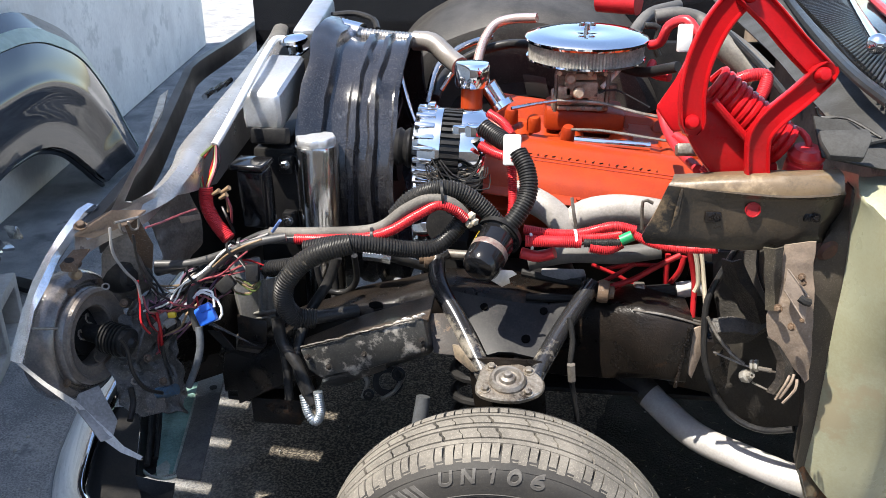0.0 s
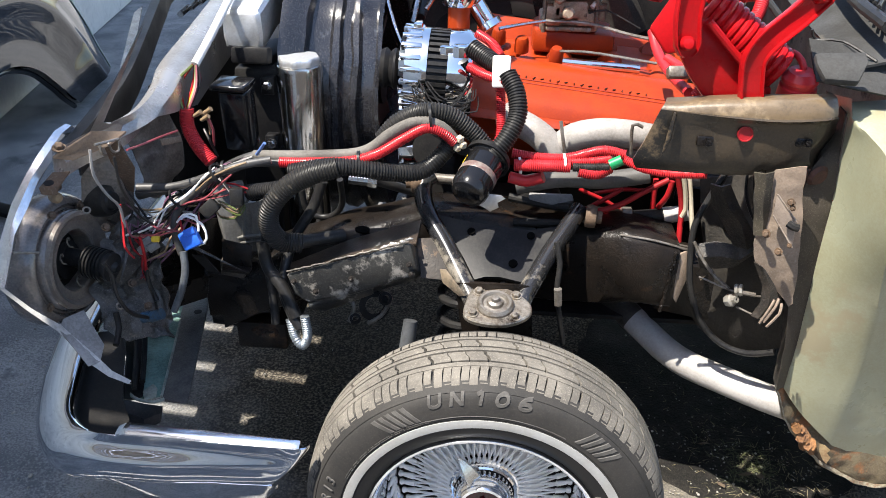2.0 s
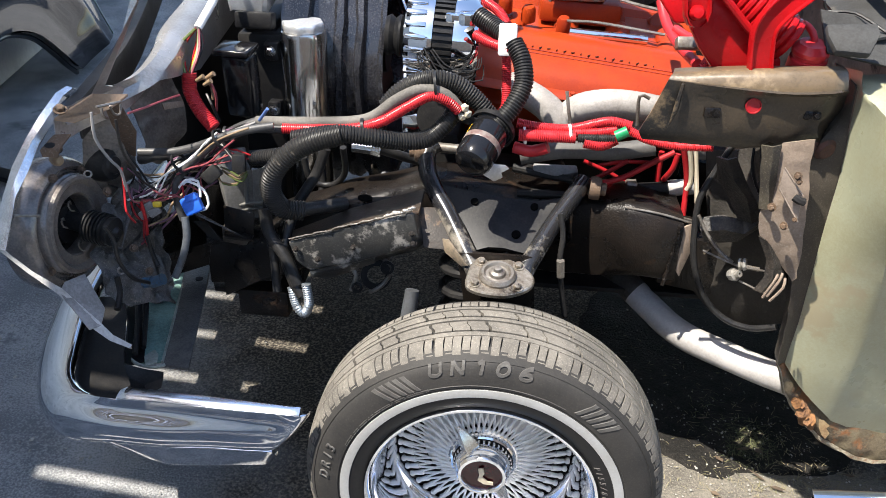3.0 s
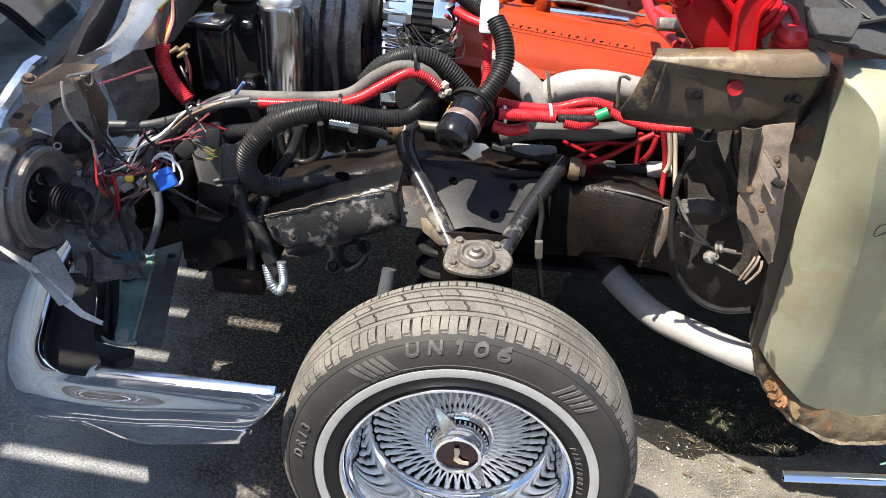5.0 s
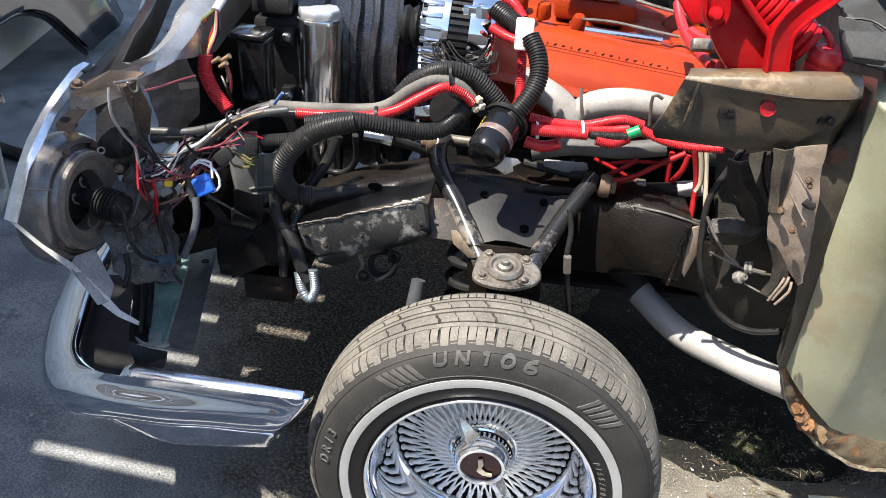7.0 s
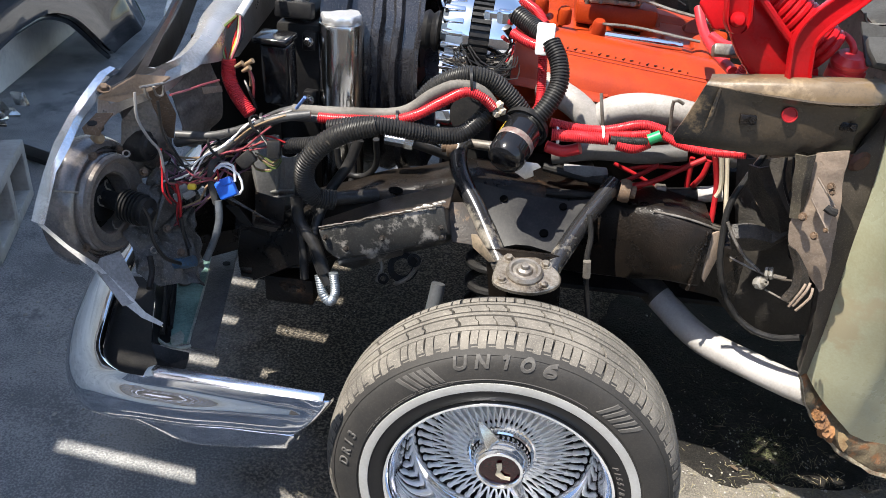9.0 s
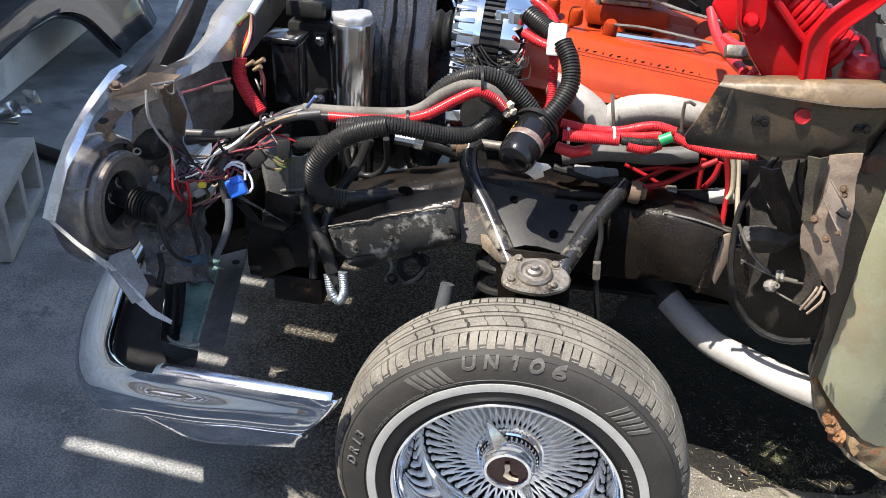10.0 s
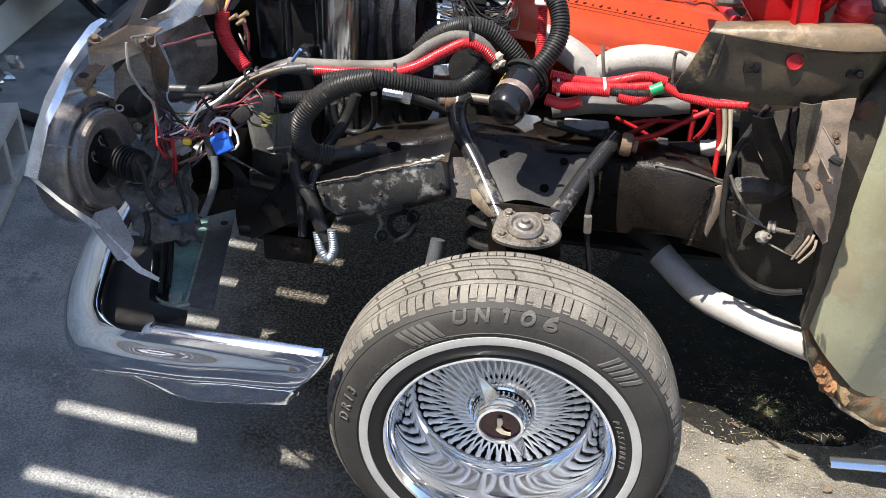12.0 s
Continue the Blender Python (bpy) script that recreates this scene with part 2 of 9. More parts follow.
def solo(name, bm, material, label, category, group="", kind="", smooth=True, angle=35):
    """A thing that is one mesh."""
    return tagged(new(name, mesh_of(name, bm, material, smooth, angle)), label, category, group, kind)


def spline(points, step=0.012):
    """Points of a smooth curve through the given ones."""
    pts = [Vector(p) for p in points]
    if len(pts) == 2:
        pts.insert(1, (pts[0] + pts[1]) / 2)
    ext = [2 * pts[0] - pts[1]] + pts + [2 * pts[-1] - pts[-2]]
    out = []
    for i in range(1, len(ext) - 2):
        a, b, c, d = ext[i - 1:i + 3]
        n = max(2, int((c - b).length / step))
        for k in range(n):
            u = k / n
            out.append(0.5 * ((2 * b) + (c - a) * u + (2 * a - 5 * b + 4 * c - d) * u * u + (3 * b - a - 3 * c + d) * u ** 3))
    out.append(pts[-1])
    return out


def sweep(bm, pts, radii, sides=10, caps=True):
    """A round skin along points; radii is a number or one number a point."""
    n = len(pts)
    if not hasattr(radii, "__len__"):
        radii = [radii] * n
    tang = [(pts[min(i + 1, n - 1)] - pts[max(i - 1, 0)]).normalized() for i in range(n)]
    ref = Vector((0, 0, 1)) if abs(tang[0].z) < 0.9 else Vector((1, 0, 0))
    side = tang[0].cross(ref).normalized()
    rings = []
    for i in range(n):
        side = (side - tang[i] * side.dot(tang[i])).normalized()
        other = tang[i].cross(side)
        rings.append([bm.verts.new(pts[i] + (side * math.cos(a) + other * math.sin(a)) * radii[i]) for a in (2 * math.pi * k / sides for k in range(sides))])
    for r0, r1 in zip(rings, rings[1:]):
        for k in range(sides):
            bm.faces.new((r0[k], r0[(k + 1) % sides], r1[(k + 1) % sides], r1[k]))
    if caps:
        bm.faces.new(rings[0][::-1])
        bm.faces.new(rings[-1])
    return bm


def ladder(left, right, per=5):
    """Two smooth rails through matching points, with the same number of points on each."""
    def rail(pts_):
        q = [Vector(p) for p in pts_]
        e = [2 * q[0] - q[1]] + q + [2 * q[-1] - q[-2]]
        o = []
        for i in range(1, len(e) - 2):
            a, b, c, d = e[i - 1:i + 3]
            for k in range(per):
                u = k / per
                o.append(0.5 * ((2 * b) + (c - a) * u + (2 * a - 5 * b + 4 * c - d) * u * u + (3 * b - a - 3 * c + d) * u ** 3))
        return o + [q[-1]]
    return list(zip(rail(left), rail(right)))


def tube(points, radius, sides=10, step=0.012):
    return sweep(bmesh.new(), spline(points, step), radius, sides)


def loom(points, radius, sides=12, pitch=0.0056, depth=0.0016):
    """A corrugated hose: rib and groove in turn."""
    pts = spline(points, pitch / 4)
    radii = [radius - (depth if (i // 2) % 2 else 0.0) for i in range(len(pts))]
    return sweep(bmesh.new(), pts, radii, sides)


def lathe(bm, profile, m, segs=48, close=False):
    """Turns (radius, height) pairs round the z axis of m."""
    rows = []
    for r, h in profile:
        if r < 1e-6:
            rows.append([bm.verts.new(m @ Vector((0, 0, h)))])
        else:
            rows.append([bm.verts.new(m @ Vector((r * math.cos(2 * math.pi * k / segs), r * math.sin(2 * math.pi * k / segs), h))) for k in range(segs)])
    pairs = list(zip(rows, rows[1:])) + ([(rows[-1], rows[0])] if close else [])
    for a, b in pairs:
        for k in range(segs):
            j = (k + 1) % segs
            if len(a) == 1 and len(b) == 1:
                continue
            if len(a) == 1:
                bm.faces.new((a[0], b[k], b[j]))
            elif len(b) == 1:
                bm.faces.new((a[k], b[0], a[j]))
            else:
                bm.faces.new((a[k], b[k], b[j], a[j]))
    return bm


def aim(at, axis, spin=0.0):
    """A frame at a point whose z runs along the axis."""
    q = Vector(axis).to_track_quat("Z", "Y")
    return Matrix.Translation(at) @ q.to_matrix().to_4x4() @ Matrix.Rotation(spin, 4, "Z")


def rod(bm, a, b, r0, r1=None, segs=12):
    a, b = Vector(a), Vector(b)
    r1 = r0 if r1 is None else r1
    return lathe(bm, [(0, 0), (r0, 0), (r1, (b - a).length), (0, (b - a).length)], aim(a, b - a), segs)


def slab(bm, m, size, bevel=0.0, segs=2):
    """A box of that size, centred in m, with rounded edges."""
    r = bmesh.ops.create_cube(bm, size=1.0, matrix=m @ Matrix.Diagonal((*size, 1)))
    if bevel:
        es = list({e for v in r["verts"] for e in v.link_edges})
        bmesh.ops.bevel(bm, geom=es, offset=bevel, segments=segs, affect="EDGES", profile=0.5)
    return bm


def plate(bm, outline, thick, normal=None, bevel=0.0, holes=()):
    """A sheet with the given outline (world points, roughly in one plane) and thickness behind it."""
    pts = [Vector(p) for p in outline]
    n = Vector(normal) if normal else sum(((pts[i] - pts[0]).cross(pts[i + 1] - pts[0]) for i in range(1, len(pts) - 1)), Vector()).normalized()
    top = [bm.verts.new(p) for p in pts]
    low = [bm.verts.new(p - n * thick) for p in pts]
    fs = [bm.faces.new(top), bm.faces.new(low[::-1])]
    for i in range(len(pts)):
        j = (i + 1) % len(pts)
        fs.append(bm.faces.new((top[i], low[i], low[j], top[j])))
    if bevel:
        es = list({e for f in fs for e in f.edges})
        bmesh.ops.bevel(bm, geom=es, offset=bevel, segments=2, affect="EDGES", profile=0.5)
    return bm


def skin(bm, rows, thick=0.0, close=False):
    """A quad sheet through rows of points, thickened along its normals if asked."""
    grid = [[bm.verts.new(Vector(p)) for p in row] for row in rows]
    fs = []
    for a, b in zip(grid, grid[1:]):
        for k in range(len(a) if close else len(a) - 1):
            fs.append(bm.faces.new((a[k], a[(k + 1) % len(a)], b[(k + 1) % len(b)], b[k])))
    if thick:
        bmesh.ops.recalc_face_normals(bm, faces=fs)
        bmesh.ops.solidify(bm, geom=fs, thickness=thick)
    return bm


def even_points(pts, n):
    sp_ = spline(pts, 0.003)
    return [sp_[round(i * (len(sp_) - 1) / (n - 1))] for i in range(n)]


def finer(rows, n, m):
    """The same sheet of points, smoothly divided into n rows of m points."""
    def even(pts, count):
        sp_ = spline(pts, 0.002)
        return [sp_[round(i * (len(sp_) - 1) / (count - 1))] for i in range(count)]
    cols = [even(c_, n) for c_ in zip(*[even(r, m) for r in rows])]
    return list(zip(*cols))


def bolt(name, at, axis, radius, parent, material=None):
    """A hex head on a washer."""
    bm = lathe(bmesh.new(), [(0, 0), (radius * 1.5, 0), (radius * 1.5, radius * 0.25), (radius, radius * 0.25)], aim(at, axis), 14)
    lathe(bm, [(radius, radius * 0.25), (radius, radius), (radius * 0.8, radius * 1.15), (0, radius * 1.15)], aim(at, axis), 6)
    return part(name, bm, material or BARE_STEEL, parent)


def wave(p, scale, size):
    """Small dents, the same in every build."""
    return Vector(p) + size * Vector(noise.noise_vector(Vector(p) * scale))

# ---- ground, wall, fence ----
bm = bmesh.new()
xs = [-400, -60, -12, -5] + [-3 + 0.06 * i for i in range(101)] + [5, 12, 60, 400]
ys = [-400, -60, -12, -5] + [-2 + 0.06 * i for i in range(101)] + [6, 12, 60, 400]
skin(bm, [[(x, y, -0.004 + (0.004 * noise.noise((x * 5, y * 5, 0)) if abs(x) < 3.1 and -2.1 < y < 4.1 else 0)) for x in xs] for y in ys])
solo("ground", bm, ASPHALT, "dark worn asphalt ground with dust, oil stains and painted shade under the car", "ground", kind="structure")

bm = bmesh.new()
rows = []
for i in range(61):
    y = -2.0 + 2.44 * i / 60
    x0 = 0.33 + 0.05 * noise.noise((y * 4, 0.3, 0)) + 0.015 * noise.noise((y * 31, 0.7, 0))
    y1 = y + (0.04 * noise.noise((0.5, y * 3, 2.0)) if i < 60 else 0)
    rows.append([(x0 + (4.0 - x0) * (k / 60) ** 1.3, y1 + (0.05 * noise.noise((k * 0.9, 4.0, 0)) if i == 60 else 0), 0.0095 + 0.003 * noise.noise((k * 0.8, y * 7, 1.0)) - (0.012 if k == 0 or i == 60 else 0)) for k in range(61)])
skin(bm, rows)
solo("pavement", bm, PALE_DUST, "pale dusty concrete apron beside the car", "pavement", kind="structure")

# dark soil; the shade under the car is put into its colour
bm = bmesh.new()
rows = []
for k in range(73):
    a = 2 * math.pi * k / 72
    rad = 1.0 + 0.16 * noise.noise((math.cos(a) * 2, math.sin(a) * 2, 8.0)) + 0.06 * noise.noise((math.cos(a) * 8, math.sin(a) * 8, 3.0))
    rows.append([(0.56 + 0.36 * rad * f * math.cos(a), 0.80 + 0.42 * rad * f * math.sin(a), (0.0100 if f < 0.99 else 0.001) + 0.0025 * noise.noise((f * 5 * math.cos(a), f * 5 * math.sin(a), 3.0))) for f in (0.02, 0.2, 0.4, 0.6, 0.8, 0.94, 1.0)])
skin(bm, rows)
solo("soil_patch", bm, mat("shaded_dark_soil", (0.018, 0.016, 0.014), (0.007, 0.0066, 0.006), rough=0.8, scale=12, fine=160, bump=1.0, grain=0.9, spec=0.2, dust=0.10), "dark soil behind the front wheel with the car's shade in its colour", "soil", kind="structure")


def ground_height(x, y):
    """How high the soil patch or the apron lies at a place on the ground."""
    if ((x - 0.56) / 0.36) ** 2 + ((y - 0.80) / 0.42) ** 2 < 0.95:
        return 0.0105
    if x > 0.35 and y < 0.43:
        return 0.0115
    return 0.001


WALL_TOP = 1.93
WALL_TURN = 10.6
bm = bmesh.new()
slab(bm, pose(-2.186, 1.172, WALL_TOP / 2, 0, 0, WALL_TURN), (0.30, 11.0, WALL_TOP), 0.012)
solo("wall_west", bm, PALE_WALL, "pale grey stained rendered wall beside the car", "wall", kind="structure")
bm = bmesh.new()
slab(bm, pose(-2.186, 1.172, WALL_TOP + 0.008, 0, 0, WALL_TURN), (0.37, 11.0, 0.02), 0.004)
solo("coping", bm, CONCRETE, "thin concrete coping on the wall", "coping", kind="structure")
# unseen wall, added so that the chrome reflects tan below the sky
bm = bmesh.new()
slab(bm, pose(0.5, -5.2, 1.22), (14.0, 0.3, 2.44), 0.02)
solo("wall_south", bm, mat("tan_reflection_wall", (0.32, 0.245, 0.19), (0.25, 0.19, 0.145), rough=0.85, scale=2, bump=0.2), "unseen plain tan wall added behind the viewer for reflections", "wall", kind="structure")

EAVE_Z = 1.96
eave = thing("slatted_eave", (-1.6, 0.4, EAVE_Z), "weathered wooden slatted eave along the wall top", "eave", kind="structure")
for i in range(-16, 24):
    y = -0.276 + 0.178 * i
    bm = bmesh.new()
    slab(bm, pose(-1.57 - 0.16 * (y + 0.37), y + 0.011, EAVE_Z, 0, 0, -5.7), (0.94, 0.143, 0.018), 0.003)
    part("slat", bm, WOOD, eave)
for x, w in ((-1.130, 0.100),):
    bm = bmesh.new()
    slab(bm, pose(x - 0.149 * 1.2, 0.83, EAVE_Z + 0.03, 0, 0, 8.5), (w, 6.4, 0.036), 0.004)
    part("beam", bm, WOOD, eave)

# ---- front wheel ----
AXLE = Vector((0, 0, 0.285))
HUBM = aim(AXLE, (0, -1, 0))
wheel = thing("spoked_wheel", (0, 0.07, 0), "whitewall tyre on chrome wire wheel with knock-off spinner", "wheel")
bm = bmesh.new()
side = [(0.176, -0.010), (0.179, -0.001), (0.186, 0.006), (0.198, 0.0095), (0.2065, 0.0105)]
side += [(0.222, 0.0115), (0.2225, 0.0105), (0.2245, 0.0105), (0.225, 0.0118), (0.240, 0.0110), (0.254, 0.0075), (0.262, 0.0025), (0.2635, 0.0005), (0.2645, 0.0012), (0.270, -0.006), (0.276, -0.013)]
tread_base = [(0.2765, -0.020), (0.2790, -0.035), (0.2800, -0.07), (0.2800, -0.09), (0.2790, -0.118), (0.2755, -0.133)]
back = [(0.271, -0.144), (0.255, -0.155), (0.235, -0.160), (0.205, -0.157), (0.185, -0.148), (0.176, -0.138)]
lathe(bm, side + tread_base + back, HUBM, 128, close=True)
tyre = part("tyre", bm, RUBBER, wheel, "black radial tyre with dusty tread", angle=50)
bm = bmesh.new()
lathe(bm, [(0.2068, 0.0095), (0.2075, 0.0122), (0.2145, 0.0130), (0.2212, 0.0122), (0.2218, 0.0095)], HUBM, 128)
part("whitewall", bm, WHITEWALL, tyre, "white sidewall band")
bm = bmesh.new()
lathe(bm, [(0.1830, 0.0030), (0.1865, 0.0068), (0.198, 0.0101), (0.2062, 0.0110), (0.2066, 0.0098)], HUBM, 128)
part("inner_band", bm, BAND_RUBBER, tyre, "clean black band inside the whitewall")


CROWN = ((-0.137, 0.2735), (-0.128, 0.2800), (-0.118, 0.2836), (-0.100, 0.2856), (-0.075, 0.2864), (-0.045, 0.2856), (-0.028, 0.2836), (-0.018, 0.2803), (-0.010, 0.2745), (-0.004, 0.2680), (0.003, 0.2610))


def crown(h):
    """Outer radius of the tread at a height across the tyre."""
    for (ha, ra), (hb, rb) in zip(CROWN, CROWN[1:]):
        if ha <= h <= hb:
            return ra + (rb - ra) * (h - ha) / (hb - ha)
    return CROWN[0][1] if h < CROWN[0][0] else CROWN[-1][1]


def tread_piece(bm, a0, a1, h0, h1, skew=0.0, rows=3, depth=0.006, hook=0.0):
    """A block of tread between two angles and two heights, with its walls down into the grooves."""
    tops, feet = [], []
    for k in range(rows + 1):
        u = k / rows
        h = h0 + (h1 - h0) * u
        s_ = skew * u + (hook if u < 0.34 else 0.0)
        r = crown(h)
        edge = 0.0007 if k in (0, rows) else 0.0
        tops.append([bm.verts.new(HUBM @ Vector(((r - edge) * math.cos(a), (r - edge) * math.sin(a), h))) for a in (a0 + s_, (a0 + a1) / 2 + s_, a1 + s_)])
        feet.append([bm.verts.new(HUBM @ Vector(((r - depth) * math.cos(a), (r - depth) * math.sin(a), h))) for a in (a0 + s_, (a0 + a1) / 2 + s_, a1 + s_)])
    for k in range(rows):
        for j in range(2):
            bm.faces.new((tops[k][j], tops[k][j + 1], tops[k + 1][j + 1], tops[k + 1][j]))
        bm.faces.new((feet[k][0], tops[k][0], tops[k + 1][0], feet[k + 1][0]))
        bm.faces.new((feet[k][2], feet[k + 1][2], tops[k + 1][2], tops[k][2]))
    for t_, f_ in ((tops[0], feet[0]), (tops[-1], feet[-1])):
        for j in range(2):
            bm.faces.new((t_[j], t_[j + 1], f_[j + 1], f_[j]))


bm = bmesh.new()
PITCHES = 64
pitch_ = 2 * math.pi / PITCHES
slot = 0.0021 / 0.283
for h0, h1 in ((-0.0345, -0.0428), (-0.0712, -0.0786), (-0.1015, -0.1080)):
    lathe(bm, [(crown(h0) - 0.006, h0), (crown(h0) - 0.0006, h0 - 0.0002), (crown(h0), h0 - 0.0010), (crown(h1), h1 + 0.0010), (crown(h1) - 0.0006, h1 + 0.0002), (crown(h1) - 0.006, h1)], HUBM, 200)
for k in range(PITCHES):
    a = pitch_ * (k + 0.05 * math.sin(k * 2.4))
    # shoulder: a short block inside each U-shaped slot and a long one between the slots
    tread_piece(bm, a, a + pitch_ * 0.40, -0.0335, -0.0115, 0.006, 4)
    tread_piece(bm, a + pitch_ * 0.40 + slot, a + pitch_ - slot, -0.0335, -0.0035, 0.008, 5)
    tread_piece(bm, a, a + pitch_ * 0.40, -0.0092, -0.0035, 0.002, 1)
    tread_piece(bm, a + 0.02, a + 0.02 + pitch_ - slot * 1.15, -0.0463, -0.0675, 0.014, 3, hook=-0.012)
    tread_piece(bm, a + 0.07, a + 0.07 + pitch_ - slot * 1.15, -0.0822, -0.0980, 0.012, 3, hook=-0.012)
    tread_piece(bm, a + 0.03, a + 0.03 + pitch_ * 0.5 - slot, -0.1110, -0.1360, 0.004, 4)
    tread_piece(bm, a + 0.03 + pitch_ * 0.5, a + 0.03 + pitch_ - slot, -0.1110, -0.1360, 0.004, 4)
tagged(part("tread", bm, TREAD, tyre, angle=40), "dusty worn tread blocks", kind="stuff")

# raised marks on the sidewall


def sidewall_h(r):
    pr = sorted(side + [(0.28, -0.02)])
    for (ra, ha), (rb, hb) in zip(pr, pr[1:]):
        if ra <= r <= rb:
            return ha + (hb - ha) * (r - ra) / max(1e-6, rb - ra)
    return 0.0



def even_h(r):
    """The sidewall's height without its grooves."""
    pr = ((0.17, 0.0), (0.186, 0.0068), (0.20, 0.0103), (0.222, 0.0115), (0.240, 0.0110), (0.254, 0.0078), (0.262, 0.0034), (0.270, -0.004), (0.28, -0.016))
    for (ra, ha), (rb, hb) in zip(pr, pr[1:]):
        if ra <= r <= rb:
            return ha + (hb - ha) * (r - ra) / (rb - ra)
    return 0.0


def sidewall_text(text, degs, r_base, size, lift=0.0012, bold=0.001, wide=1.0, turned=False):
    """Raised letters, each its own piece, round the sidewall; degs are clockwise from the top."""
    for i_, ch in enumerate(text):
        if ch == " ":
            continue
        cu = bpy.data.curves.new("letter", "FONT")
        cu.body = ch
        cu.size = size
        cu.align_x = "CENTER"
        cu.shear = 0.18
        cu.offset = bold
        cu.resolution_u = 4
        tmp = bpy.data.objects.new("letter", cu)
        scene.collection.objects.link(tmp)
        me = bpy.data.meshes.new_from_object(tmp.evaluated_get(bpy.context.evaluated_depsgraph_get()))
        bpy.data.objects.remove(tmp)
        b = bmesh.new()
        b.from_mesh(me)
        bpy.data.meshes.remove(me)
        for n_ in range(1, 9):
            bmesh.ops.bisect_plane(b, geom=b.verts[:] + b.edges[:] + b.faces[:], plane_co=(0, size * 0.74 * n_ / 9, 0), plane_no=(0, 1, 0))
        r = bmesh.ops.extrude_face_region(b, geom=b.faces[:])
        up = {v for v in r["geom"] if isinstance(v, bmesh.types.BMVert)}
        c = radians(degs[i_])
        radial, along = Vector((math.sin(c), 0, math.cos(c))), Vector((math.cos(c), 0, -math.sin(c)))
        for v in b.verts:
            p = radial * (r_base + v.co.y) + along * v.co.x * wide
            rr = p.length
            p = p + AXLE
            p.y = -(even_h(rr) + (lift if v in up else -0.003))
            v.co = p
        part("letter", b, LETTERS, tyre, "raised letter " + ch, smooth=False)




def arc(cx, cy, rx, ry, a0, a1, n=14):
    return [(cx + rx * math.cos(radians(a0 + (a1 - a0) * k / n)), cy + ry * math.sin(radians(a0 + (a1 - a0) * k / n))) for k in range(n + 1)]


def straight(a, b, n=6):
    return [(a[0] + (b[0] - a[0]) * k / n, a[1] + (b[1] - a[1]) * k / n) for k in range(n + 1)]


GLYPHS = {"U": [straight((0.1, 1.0), (0.1, 0.36)) + arc(0.38, 0.36, 0.28, 0.27, 180, 360) + straight((0.66, 0.36), (0.66, 1.0))],
          "N": [straight((0.1, 0.0), (0.1, 1.0), 8), straight((0.1, 0.97), (0.66, 0.03), 8), straight((0.66, 0.0), (0.66, 1.0), 8)],
          "1": [straight((0.42, 0.0), (0.42, 1.0), 8), straight((0.18, 0.78), (0.40, 0.93), 3)],
          "0": [arc(0.38, 0.5, 0.28, 0.41, 0, 360, 30)],
          "6": [arc(0.38, 0.31, 0.27, 0.22, 0, 360, 26), arc(0.62, 0.40, 0.51, 0.52, 180, 95, 10)]}


def raised_letter(ch, deg, r_base, height, width, lean, lift):
    """One bold letter of flat-topped strokes that follow the sidewall."""
    b = bmesh.new()
    c = radians(deg)
    half = 0.155
    for line in GLYPHS[ch]:
        n_ = len(line)
        closed = Vector(line[0] + (0,)) == Vector(line[-1] + (0,)) or (abs(line[0][0] - line[-1][0]) + abs(line[0][1] - line[-1][1]) < 1e-4)
        rows = []
        for k in range(n_):
            p0, p1 = line[max(k - 1, 0)], line[min(k + 1, n_ - 1)]
            if closed and k in (0, n_ - 1):
                p0, p1 = line[-2], line[1]
            tx_, ty_ = p1[0] - p0[0], p1[1] - p0[1]
            ln = math.hypot(tx_, ty_)
            nx_, ny_ = -ty_ / ln, tx_ / ln
            row = []
            for side_, up in ((1, 0), (1, 1), (-1, 1), (-1, 0)):
                w_ = half * (0.9 if up else 1.08)
                x = (line[k][0] - 0.38 + side_ * w_ * nx_ * height / width * 0.85) * width
                y = (line[k][1] + side_ * w_ * ny_ * 0.85) * height
                x += y * lean
                pt = Vector((math.sin(c), 0, math.cos(c))) * (r_base + y) + Vector((math.cos(c), 0, -math.sin(c))) * x
                rr = pt.length
                pt = pt + AXLE
                pt.y = -(even_h(rr) + (lift if up else -0.002))
                row.append(pt)
            rows.append(row)
        skin(b, rows)
    part("letter", b, LETTERS, tyre, "raised letter " + ch, smooth=False)


for ch, deg in zip("UN106", (-17.6, -10.2, -2.6, 4.4, 12.0)):
    raised_letter(ch, deg, 0.2470, 0.0190, 0.0285, 0.20, 0.0013)
sidewall_text("DR13", (-84.0, -79.2, -74.8, -70.8), 0.2400, 0.021, 0.0014, 0.0006, 1.0)
sidewall_text("P155/80R13", [63.0 + 3.1 * n_ for n_ in range(10)], 0.1885, 0.0125, 0.0010, 0.0003, 0.95)
for k in range(5):
    for s0 in (-37, 33):
        c = radians(s0 + k * 2.8)
        turn = radians(4.0 if s0 > 0 else -4.0)
        bm = bmesh.new()
        rows = []
        for u in range(6):
            r = 0.232 + 0.0275 * u / 5
            row = []
            for w, lift_ in ((0.0, -0.001), (0.08, 0.0012), (0.62, 0.0012), (0.70, -0.001)):
                cc = c + turn * u / 5 + radians(2.8) * w
                row.append(AXLE + Vector((r * math.sin(cc), -sidewall_h(r) - lift_, r * math.cos(cc))))
            rows.append(row)
        skin(bm, rows)
        part("shoulder_flute", bm, LETTERS, tyre)
